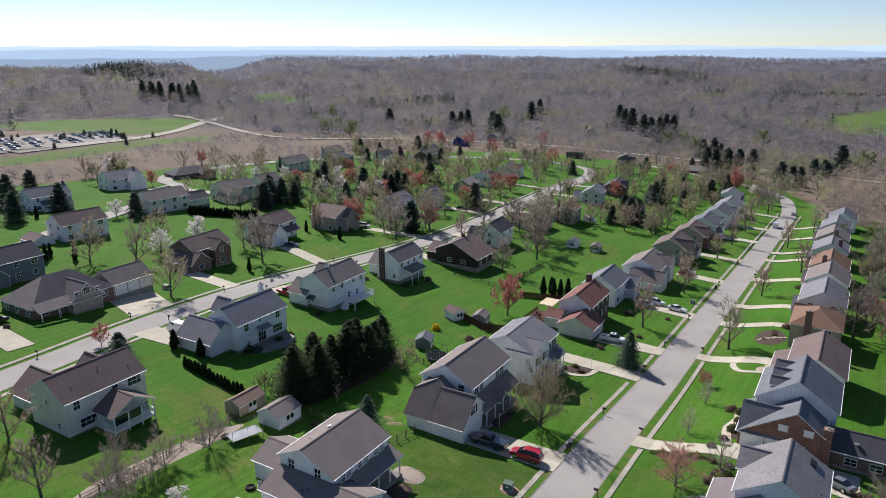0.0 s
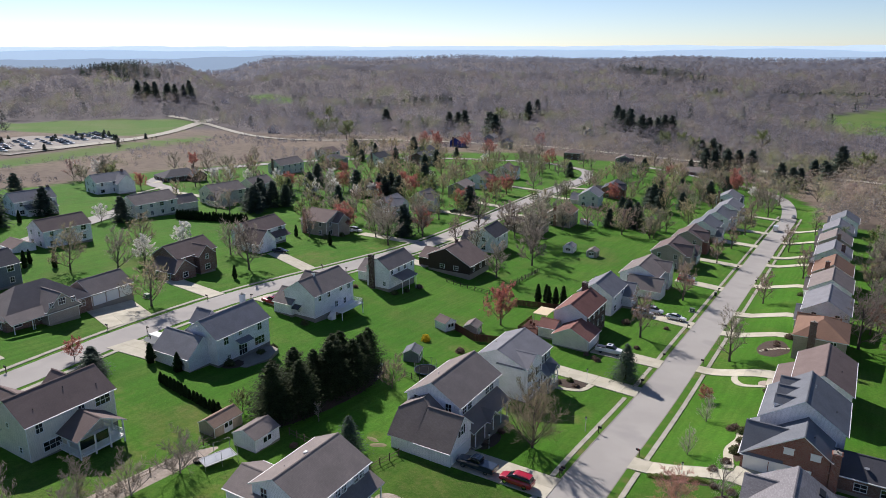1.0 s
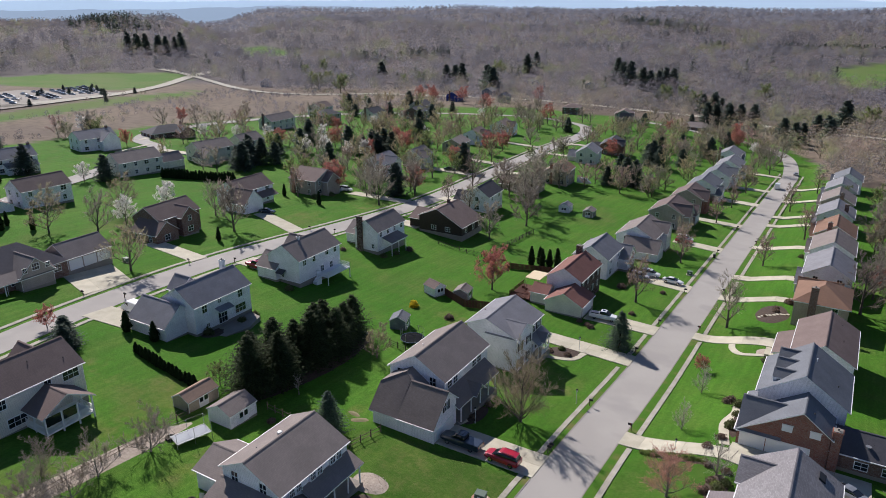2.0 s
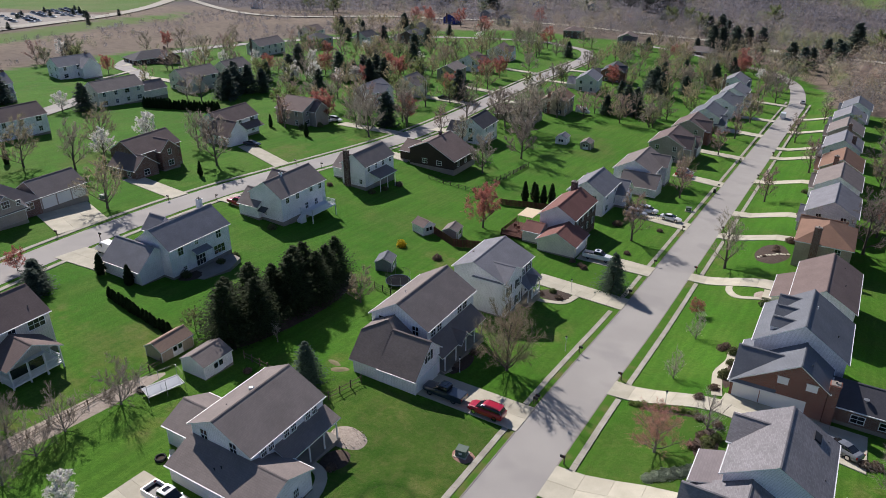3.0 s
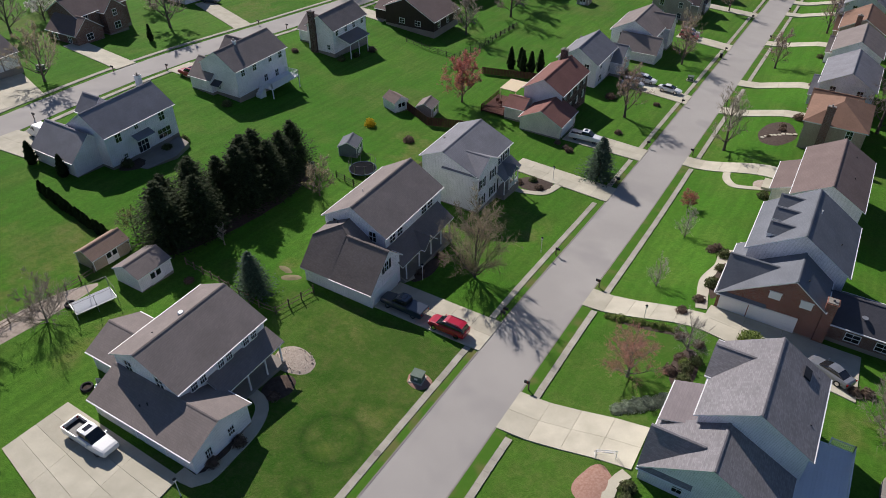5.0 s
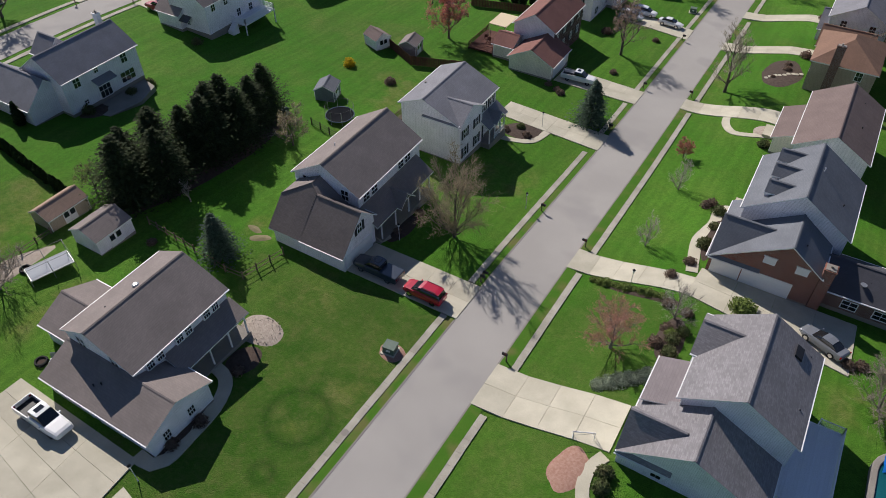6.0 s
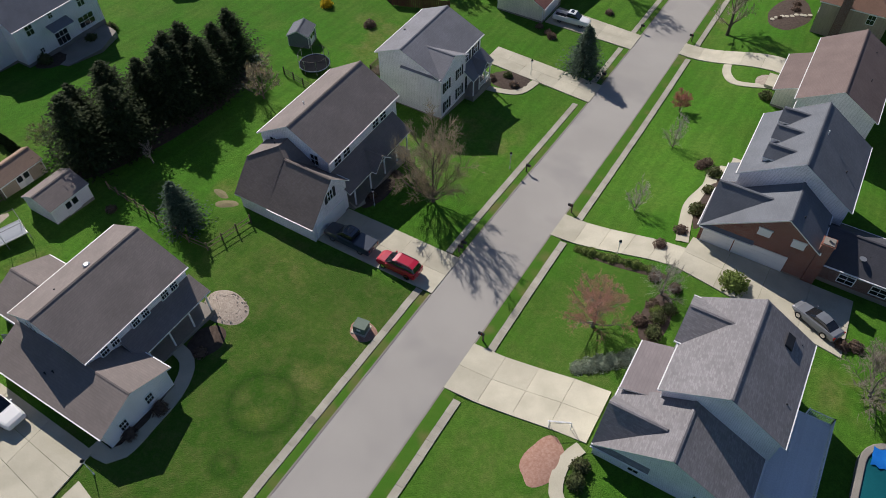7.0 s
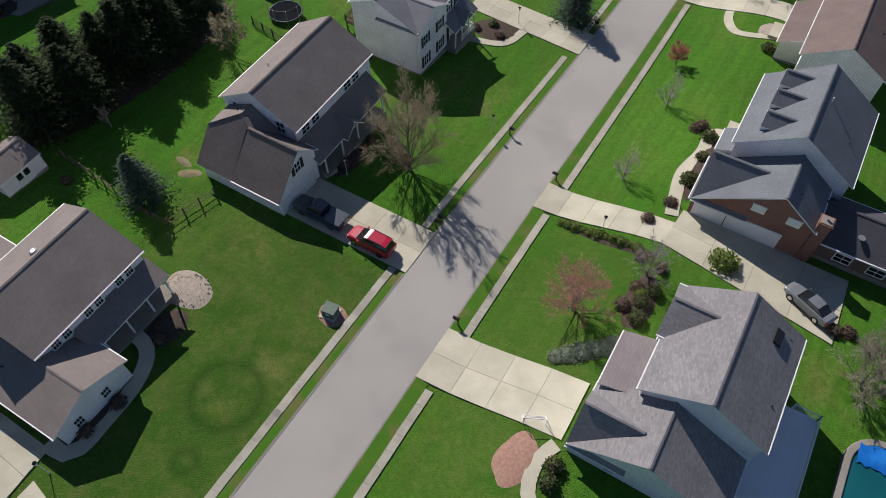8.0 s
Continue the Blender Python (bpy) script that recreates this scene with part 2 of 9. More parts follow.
def curve(pts, step=3.0):
    """A smooth line through the points, sampled about every step metres."""
    out = []
    for i in range(len(pts) - 1):
        p0, p1, p2, p3 = (Vector(pts[max(0, min(len(pts) - 1, i + k))]) for k in (-1, 0, 1, 2))
        n = max(1, int((p2 - p1).length / step))
        for j in range(n):
            t = j / n
            out.append(0.5 * (2 * p1 + (p2 - p0) * t + (2 * p0 - 5 * p1 + 4 * p2 - p3) * t * t + (3 * p1 - p0 - 3 * p2 + p3) * t ** 3))
    out.append(Vector(pts[-1]))
    return out


# ---- ground sheet ----
LAWN = [(-345, -80), (130, -80), (40, 60), (19, 125), (11, 335), (-15, 345), (-17, 395), (-28, 432), (-55, 490), (-130, 530), (-240, 530), (-285, 470), (-308, 400), (-314, 300), (-318, 240), (-305, 180), (-318, 120)]
FIELDS = [  # mown green fields in the distance
    [(-396, 199), (-429, 268), (-455, 324), (-475, 413), (-445, 376), (-414, 294), (-390, 243), (-368, 184)],
    [(-819, 418), (-742, 468), (-644, 535), (-581, 487), (-517, 401), (-514, 366), (-580, 340), (-696, 354)],
    [(-50, 1015), (-37, 1097), (14, 1190), (120, 1180), (100, 900), (0, 864), (-27, 883)],
    [(-939, 899), (-1040, 1027), (-929, 1003), (-809, 928), (-804, 842), (-816, 797)],
]
RINGS = [(-36.4, 61.4, 2.9, 0.8), (-35.4, 55.5, 0.9, 0.7)]
ground_mat = bpy.data.materials.new("ground")
ground_mat.use_nodes = True
gn, GL = ground_mat.node_tree.nodes, ground_mat.node_tree.links.new
gb = gn["Principled BSDF"]
gb.inputs["Roughness"].default_value = 0.95
gb.inputs["Specular IOR Level"].default_value = 0.1
gpos = gn.new("ShaderNodeNewGeometry")
gatt = gn.new("ShaderNodeAttribute")
gatt.attribute_name = "zone"
gsep = gn.new("ShaderNodeSeparateColor")
GL(gatt.outputs["Color"], gsep.inputs[0])


def g_noise(scale, lo, hi, detail=4.0, stretch=None):
    q = gn.new("ShaderNodeTexNoise")
    q.inputs["Scale"].default_value, q.inputs["Detail"].default_value = scale, detail
    if stretch:
        mp = gn.new("ShaderNodeMapping")
        mp.inputs["Scale"].default_value = stretch
        GL(gpos.outputs["Position"], mp.inputs["Vector"])
        GL(mp.outputs[0], q.inputs["Vector"])
    else:
        GL(gpos.outputs["Position"], q.inputs["Vector"])
    r = gn.new("ShaderNodeMapRange")
    r.inputs[1].default_value, r.inputs[2].default_value = lo, hi
    GL(q.outputs["Fac"], r.inputs[0])
    return r.outputs[0]


def g_mix(fac, a, b, k=1.0):
    x = gn.new("ShaderNodeMix")
    x.data_type = "RGBA"
    if k != 1.0:
        t = gn.new("ShaderNodeMath")
        t.operation = "MULTIPLY"
        GL(fac, t.inputs[0])
        t.inputs[1].default_value = k
        fac = t.outputs[0]
    GL(fac, x.inputs[0])
    for sock, v in ((x.inputs[6], a), (x.inputs[7], b)):
        if isinstance(v, tuple):
            sock.default_value = (*v, 1)
        else:
            GL(v, sock)
    return x.outputs[2]


lawn_c = g_mix(g_noise(0.035, 0.38, 0.62, 2.0), (0.060, 0.190, 0.014), (0.094, 0.226, 0.023))
lawn_c = g_mix(g_noise(0.16, 0.46, 0.68, 6.0), lawn_c, (0.120, 0.185, 0.034), 0.6)
lawn_c = g_mix(g_noise(0.6, 0.45, 0.75, 3.0), lawn_c, (0.080, 0.125, 0.018), 0.35)
lawn_c = g_mix(g_noise(0.05, 0.58, 0.72, 5.0), lawn_c, (0.16, 0.15, 0.055), 0.55)
lawn_c = g_mix(g_noise(1.1, 0.42, 0.6, 1.0, (1.0, 0.03, 1.0)), lawn_c, (0.040, 0.115, 0.012), 0.35)
# the nearest lawn is older turf: deeper green, mottled with moss and thin brown patches
old_c = g_mix(g_noise(0.22, 0.40, 0.62, 5.0), (0.036, 0.092, 0.011), (0.082, 0.132, 0.024))
old_c = g_mix(g_noise(0.75, 0.44, 0.64, 5.0), old_c, (0.130, 0.128, 0.044), 0.65)
old_c = g_mix(g_noise(0.11, 0.52, 0.66, 4.0), old_c, (0.026, 0.066, 0.010), 0.55)
old_c = g_mix(g_noise(2.6, 0.50, 0.68, 5.0), old_c, (0.150, 0.140, 0.060), 0.35)
lawn_c = g_mix(gatt.outputs["Alpha"], lawn_c, old_c, 0.85)
thin_c = g_mix(g_noise(0.5, 0.4, 0.65, 5.0), (0.14, 0.17, 0.035), (0.20, 0.185, 0.07))
for patch_x, patch_y, patch_rx, patch_ry in ((-61.5, 117.0, 6.5, 9.0), (-66.5, 121.0, 4.0, 4.0), (-40.2, 106.5, 4.0, 5.0), (-66.0, 58.0, 3.0, 9.0), (-35.5, 131.5, 2.5, 3.0), (-98.0, 66.0, 8.0, 5.0), (-80.0, 62.0, 7.0, 12.0), (-86.0, 68.0, 5.0, 6.0), (-90.0, 40.0, 10.0, 8.0), (-78.0, 46.0, 5.0, 10.0), (-46.0, 100.5, 3.0, 2.0), (-62.0, 76.0, 4.0, 2.5), (-136.0, 158.0, 8.0, 10.0), (-130.0, 180.0, 6.0, 10.0), (-22.0, 152.0, 3.5, 9.0), (7.0, 87.5, 5.0, 3.5), (-36.0, 105.0, 3.0, 6.0), (-36.4, 61.4, 2.9, 2.9), (-34.5, 66.0, 2.5, 5.0), (-46.0, 74.0, 5.0, 3.0), (-56.4, 78.6, 2.6, 2.2), (-58.0, 80.5, 1.6, 2.0)):
    shift_ = gn.new("ShaderNodeMapping")
    shift_.vector_type = "TEXTURE"
    shift_.inputs["Location"].default_value = (patch_x, patch_y, ground(patch_x, patch_y))
    shift_.inputs["Scale"].default_value = (patch_rx, patch_ry, 8.0)
    GL(gpos.outputs["Position"], shift_.inputs["Vector"])
    len_ = gn.new("ShaderNodeVectorMath")
    len_.operation = "LENGTH"
    GL(shift_.outputs[0], len_.inputs[0])
    fade = gn.new("ShaderNodeMapRange")
    fade.inputs[1].default_value, fade.inputs[2].default_value, fade.inputs[3].default_value, fade.inputs[4].default_value = 0.35, 1.0, 1.0, 0.0
    GL(len_.outputs["Value"], fade.inputs[0])
    both = gn.new("ShaderNodeMath")
    both.operation = "MULTIPLY"
    GL(fade.outputs[0], both.inputs[0])
    GL(g_noise(0.33, 0.42, 0.6, 5.0), both.inputs[1])
    lawn_c = g_mix(both.outputs[0], lawn_c, thin_c, 0.75)
for ring_x, ring_y, ring_r, ring_w in RINGS:   # dark rings and tyre curves worn into the nearest lawn
    dist = gn.new("ShaderNodeVectorMath")
    dist.operation = "DISTANCE"
    GL(gpos.outputs["Position"], dist.inputs[0])
    dist.inputs[1].default_value = (ring_x, ring_y, ground(ring_x, ring_y))
    off_ = gn.new("ShaderNodeMath")
    off_.operation = "SUBTRACT"
    GL(dist.outputs["Value"], off_.inputs[0])
    off_.inputs[1].default_value = ring_r
    ab = gn.new("ShaderNodeMath")
    ab.operation = "ABSOLUTE"
    GL(off_.outputs[0], ab.inputs[0])
    rg = gn.new("ShaderNodeMapRange")
    rg.inputs[1].default_value, rg.inputs[2].default_value, rg.inputs[3].default_value, rg.inputs[4].default_value = 0.0, ring_w, 1.0, 0.0
    GL(ab.outputs[0], rg.inputs[0])
    lawn_c = g_mix(rg.outputs[0], lawn_c, (0.014, 0.042, 0.007), 0.6)
lawn_c = g_mix(g_noise(2.2, 0.44, 0.60, 8.0), lawn_c, (0.034, 0.100, 0.008), 0.34)
lawn_c = g_mix(g_noise(8.0, 0.40, 0.62, 6.0), lawn_c, (0.028, 0.088, 0.007), 0.40)
lawn_c = g_mix(g_noise(5.0, 0.54, 0.68, 6.0), lawn_c, (0.085, 0.18, 0.02), 0.3)
dry_c = g_mix(g_noise(0.02, 0.35, 0.65, 6.0), (0.215, 0.170, 0.130), (0.160, 0.128, 0.105))
dry_c = g_mix(g_noise(0.25, 0.45, 0.7, 6.0), dry_c, (0.10, 0.085, 0.06), 0.7)
field_c = g_mix(g_noise(0.02, 0.4, 0.6, 3.0), (0.075, 0.155, 0.026), (0.11, 0.16, 0.045))
# Brown woodland floor, greyed by distance haze put into its colour.
wood_c = g_mix(g_noise(0.03, 0.35, 0.65, 6.0), (0.135, 0.120, 0.120), (0.105, 0.095, 0.098))
wood_c = g_mix(g_noise(0.3, 0.45, 0.7, 5.0), wood_c, (0.072, 0.066, 0.068), 0.5)
all_c = g_mix(gsep.outputs[2], dry_c, wood_c)
all_c = g_mix(gsep.outputs[1], all_c, field_c)
all_c = g_mix(gsep.outputs[0], all_c, lawn_c)
GL(all_c, gb.inputs["Base Color"])
gbump = gn.new("ShaderNodeBump")
gbump.inputs["Strength"].default_value, gbump.inputs["Distance"].default_value = 0.8, 0.10
GL(g_noise(9.0, 0.2, 0.8, 6.0), gbump.inputs["Height"])
GL(gbump.outputs[0], gb.inputs["Normal"])

radii, rr = [], 0.0
while rr < 4850:
    radii.append(rr)
    rr += 1.5 if rr < 140 else 5.0 if rr < 420 else rr * 0.035
SEG, GX, GY = 360, -55.0, 105.0
gv, gf, zone = [], [], []


def old_turf(x, y):
    x, y = x + 0.8 * noise.noise(Vector((x / 4, y / 4, 1))), y + 0.8 * noise.noise(Vector((x / 4, y / 4, 5)))
    front = ease((x + 50) / 2) * ease((-30 - x) / 1) * ease((y - 30) / 3) * ease((79.6 - y) / 1.5)
    side = ease((x + 57) / 4) * ease((-44 - x) / 2) * ease((y - 64) / 3) * ease((79 - y) / 1.5)
    east = ease((x + 22) / 1.5) * ease((-8 - x) / 3) * ease((y - 60) / 3) * ease((93.5 - y) / 1.5)
    return max(front, 0.75 * side, 0.7 * east)


for r in radii[1:]:
    for i in range(SEG):
        a = 2 * math.pi * i / SEG
        x, y = GX + r * math.cos(a), GY + r * math.sin(a)
        gv.append((x, y, ground(x, y)))
        d = math.hypot(x + 120, y - 180)
        zone.append((1.0 if d < 520 and in_poly(x, y, LAWN) else 0.0,
                     1.0 if any(in_poly(x, y, f) for f in FIELDS) else 0.0,
                     ease((d - 400) / 60) if x > -330 else ease((math.hypot(x, y) - 690) / 60), old_turf(x, y)))
gv.append((GX, GY, ground(GX, GY)))
zone.append((1.0, 0.0, 0.0, 1.0))
for k in range(len(radii) - 2):
    for i in range(SEG):
        j = (i + 1) % SEG
        gf.append((k * SEG + i, (k + 1) * SEG + i, (k + 1) * SEG + j, k * SEG + j))
gf += [(len(gv) - 1, i, (i + 1) % SEG) for i in range(SEG)]
gme = bpy.data.meshes.new("ground")
gme.from_pydata(gv, [], gf)
gme.attributes.new("zone", "FLOAT_COLOR", "POINT").data.foreach_set("color", [c for z in zone for c in z])
gme.materials.append(ground_mat)
gme.polygons.foreach_set("use_smooth", [True] * len(gf))
tagged(new("ground", gme), "green spring lawns, dry meadow and brown woodland floor", "ground", kind="structure")

# ---- far hills beyond the woods, the haze put into their colour and glow ----
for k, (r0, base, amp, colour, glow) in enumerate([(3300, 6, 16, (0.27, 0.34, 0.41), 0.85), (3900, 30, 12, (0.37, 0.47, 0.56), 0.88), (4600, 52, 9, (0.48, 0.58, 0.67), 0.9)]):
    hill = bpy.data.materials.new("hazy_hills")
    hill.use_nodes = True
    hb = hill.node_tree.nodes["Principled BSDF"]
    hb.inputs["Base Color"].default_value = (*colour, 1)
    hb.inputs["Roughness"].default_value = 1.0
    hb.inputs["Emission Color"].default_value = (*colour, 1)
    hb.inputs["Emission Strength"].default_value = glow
    s = Shape()
    n = 420
    v = []
    for i in range(n + 1):
        a = radians(-110 + 160 * i / n)
        h = base + amp * noise.noise(Vector((i * 0.03 * (1 + k * 0.3), k * 9.1, 0.5))) + 4 * noise.noise(Vector((i * 0.21, k * 5.7, 1.5))) + 2 * noise.noise(Vector((i * 0.9, k * 3.3, 2.5)))
        for rad, z in ((r0, -160), (r0 + 60, h), (r0 + 160, -160)):
            v.append((rad * math.sin(a), rad * math.cos(a), z))
    s.add(v, [(i * 3 + j, i * 3 + 3 + j, i * 3 + 4 + j, i * 3 + 1 + j) for i in range(n) for j in (0, 1)])
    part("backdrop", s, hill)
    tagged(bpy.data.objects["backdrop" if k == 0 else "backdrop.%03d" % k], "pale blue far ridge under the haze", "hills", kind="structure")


# ---- roads, kerbs, verges and pavements ----
def far_lift(x, y):
    """Paving far off is laid a little higher, clear of the coarser ground."""
    return 0.22 * ease((math.hypot(x + 55, y - 105) - 120) / 60)


def ribbon(name, line, left, right, lift, mat, label, category, skirt=0.0, across=3, kind="structure", wob=0.0):
    """A strip laid along a line on the ground, from left to right of it (metres to its right)."""
    s = Shape()
    v = []
    for i, p in enumerate(line):
        d = (line[min(i + 1, len(line) - 1)] - line[max(i - 1, 0)]).normalized()
        nrm = Vector((d.y, -d.x))
        row = []
        for k in range(across + 1):
            w = left + (right - left) * k / across
            if wob and k in (0, across):
                w += wob * noise.noise(Vector((p.x * 0.4, p.y * 0.4, k)))
            q = p + nrm * w
            row.append((q.x, q.y, ground(q.x, q.y) + lift + far_lift(q.x, q.y)))
        if skirt:
            row = [(row[0][0], row[0][1], row[0][2] - skirt)] + row + [(row[-1][0], row[-1][1], row[-1][2] - skirt)]
        v += row
    m = across + 1 + (2 if skirt else 0)
    s.add(v, [(i * m + k, i * m + k + 1, (i + 1) * m + k + 1, (i + 1) * m + k) for i in range(len(line) - 1) for k in range(m - 1)])
    return tagged(part(name, s, mat), label, category, kind=kind)


STREET_1 = curve([(-27.3, -120), (-27.3, 0), (-27.3, 120), (-27.3, 240), (-27.2, 330), (-27.2, 352), (-30.5, 390), (-36, 420), (-46, 445), (-62, 466), (-95, 492), (-140, 515)])
STREET_2 = curve([(-70, -110), (-88, -50), (-105, 10), (-114.5, 45), (-118.2, 64), (-120.6, 77), (-122.4, 90), (-124, 107), (-124.2, 122), (-123.2, 138), (-121.8, 157), (-120.5, 182),
                  (-121.5, 207), (-125, 240), (-131.5, 290), (-137, 336), (-142, 394), (-150, 430), (-164, 455), (-200, 474)])
STREET_3 = curve([(-180, 40), (-200, 98), (-213, 120), (-235, 165), (-258, 203), (-283, 214), (-300, 240), (-306, 300), (-290, 380), (-250, 440), (-200, 474)])
RIM_ROAD = curve([(-380, 60), (-415, 160), (-428, 216), (-452, 290), (-478, 345), (-530, 420), (-600, 508), (-660, 590)])
VALLEY_ROAD = curve([(-700, 552), (-652, 538), (-617, 525), (-557, 500), (-480, 464), (-436, 453), (-407, 464), (-388, 503), (-372, 533), (-347, 551), (-250, 600), (-120, 590), (-74, 581), (-52, 558), (-20, 548), (30, 538), (120, 520)])
ribbon("road_1", STREET_1, -3.25, 3.25, 0.055, ASPHALT, "pale worn grey asphalt street with smooth edges", "road", across=4, wob=0.12)
ribbon("road_2", STREET_2, -3.5, 3.5, 0.055, ASPHALT, "pale worn grey asphalt street bending past lawns", "road", across=4, wob=0.12)
ribbon("road_3", STREET_3, -3.6, 3.6, 0.06, ASPHALT, "pale grey asphalt side street", "road", across=4)
ribbon("road_4", RIM_ROAD, -5.0, 5.0, 0.30, WALKWAY, "pale concrete road past mown grass", "road", across=4)
ribbon("road_5", VALLEY_ROAD, -5.0, 5.0, 0.35, WALKWAY, "pale road between woods", "road", across=4)


def span(line, y0, y1):
    return [p for p in line if y0 <= p.y <= y1]


VERGE = material("verge_grass", (0.055, 0.155, 0.014), (0.085, 0.165, 0.022), rough=0.95, scales=(0.6, 8), mix=(0.8, 0.6), bump=0.5, bump_scale=12, c3=(0.13, 0.135, 0.045), blotch=0.3, spec=0.1)
KERB = material("kerb_concrete", (0.30, 0.275, 0.24), (0.22, 0.20, 0.18), rough=0.95, scales=(0.5, 10))


# drive mouths along the first street, as (y from, y to) on each side
MOUTHS_W = [(40.0, 45.8), (79.4, 85.3), (120.2, 125.4), (136.5, 141.5), (166, 171), (205, 210), (238, 243), (275, 280), (306, 311), (345, 350)]
MOUTHS_E = [(71.0, 76.5), (93.6, 97.6), (139.4, 143.2), (165.5, 169.5), (183, 187), (215.5, 219.5), (246, 250), (260, 264), (290, 294), (318, 322)]


def gaps(y0, y1, mouths):
    out, y = [], y0
    for a, b in mouths:
        if a > y0 and a < y1:
            out.append((y, a))
            y = b
    out.append((y, y1))
    return [(a, b) for a, b in out if b - a > 0.5]


def slope_turn(x, y, rz=0.0):
    """A frame lying on the ground at (x, y), turned by rz degrees."""
    e = 0.4
    nrm = Vector((-(ground(x + e, y) - ground(x - e, y)) / (2 * e), -(ground(x, y + e) - ground(x, y - e)) / (2 * e), 1)).normalized()
    ax = Vector((math.cos(radians(rz)), math.sin(radians(rz)), 0))
    ax = (ax - nrm * ax.dot(nrm)).normalized()
    ay = nrm.cross(ax)
    m = Matrix((ax, ay, nrm)).transposed().to_4x4()
    m.translation = (x, y, ground(x, y))
    return m


def slab_mesh(w, d, h, name="slab", mat=None, chamfer=0.015):
    s = Shape()
    s.prism([(-w / 2, -d / 2), (w / 2, -d / 2), (w / 2, d / 2), (-w / 2, d / 2)], -0.15, h - chamfer)
    s.add([(-w / 2, -d / 2, h - chamfer), (w / 2, -d / 2, h - chamfer), (w / 2, d / 2, h - chamfer), (-w / 2, d / 2, h - chamfer),
           (-w / 2 + chamfer, -d / 2 + chamfer, h), (w / 2 - chamfer, -d / 2 + chamfer, h), (w / 2 - chamfer, d / 2 - chamfer, h), (-w / 2 + chamfer, d / 2 - chamfer, h)],
          [(4, 5, 6, 7), (0, 1, 5, 4), (1, 2, 6, 5), (2, 3, 7, 6), (3, 0, 4, 7)])
    return s.mesh(name, mat or WALKWAY)


WALK_SLAB = slab_mesh(0.74, 1.518, 0.13, chamfer=0.007)
for name, side, xw, xv0, xv1, mouths in (("pavement_west", -1, -31.86, -31.42, -30.58, MOUTHS_W), ("pavement_east", 1, -22.36, -24.02, -22.76, MOUTHS_E)):
    bed = Shape()
    for a, b in gaps(20, 360, mouths):
        n = max(2, int((b - a) / 3))
        rows = [(x, a + (b - a) * k / n) for k in range(n + 1) for x in (xv0, xv1)]
        bed.add([(x, y, ground(x, y) + 0.085) for x, y in rows], [(2 * k, 2 * k + 1, 2 * k + 3, 2 * k + 2) for k in range(n)])
    tagged(part("verge", bed, VERGE), "narrow strip of grass between street and pavement", "verge", kind="structure")
    kerb = Shape()
    kx = (-30.66, -30.50) if side < 0 else (-24.10, -23.94)
    for a, b in gaps(20, 360, mouths):
        n = max(2, int((b - a) / 3))
        for k in range(n):
            ya, yb = a + (b - a) * k / n, a + (b - a) * (k + 1) / n
            za, zb = ground(kx[0], ya), ground(kx[0], yb)
            kerb.add([(kx[0], ya, za), (kx[1], ya, za), (kx[1], yb, zb), (kx[0], yb, zb), (kx[0], ya, za + 0.10), (kx[1], ya, za + 0.085), (kx[1], yb, zb + 0.085), (kx[0], yb, zb + 0.10)],
                     [(4, 5, 6, 7), (0, 1, 5, 4), (1, 2, 6, 5), (3, 0, 4, 7)])
    tagged(part("kerb", kerb, KERB), "low worn concrete kerb", "kerb", kind="structure")
    walk_ob = thing(name, pose(0, 0, 0), "worn concrete pavement of square slabs", "pavement", kind="structure")
    far_walk = Shape()
    for a, b in gaps(20, 360, mouths):
        y = a + 0.76
        while y < b - 0.6:
            if 44 < y < 190:
                part("slab", WALK_SLAB, None, walk_ob, at=slope_turn(xw + random.uniform(-0.012, 0.012), y, random.uniform(-0.4, 0.4)))
            else:
                z = [ground(xw, y - 0.75), ground(xw, y + 0.75)]
                far_walk.add([(xw + dx, y + dy, zz + h + far_lift(xw, y)) for h in (0, 0.13) for dy, zz in ((-0.74, z[0]), (0.74, z[1])) for dx in (-0.37, 0.37)],
                             [(4, 5, 7, 6), (0, 1, 5, 4), (2, 6, 7, 3), (0, 4, 6, 2), (1, 3, 7, 5)])
            y += 1.53
    tagged(part("slabs", far_walk, WALKWAY, walk_ob), kind="stuff")
for side, name in ((-1, "pavement_2_west"), (1, "pavement_2_east")):
    ribbon(name, span(STREET_2, 0, 400), side * 5.0 - 0.45, side * 5.0 + 0.45, 0.11, WALKWAY, "concrete pavement along the bending street", "pavement", skirt=0.12, across=1)


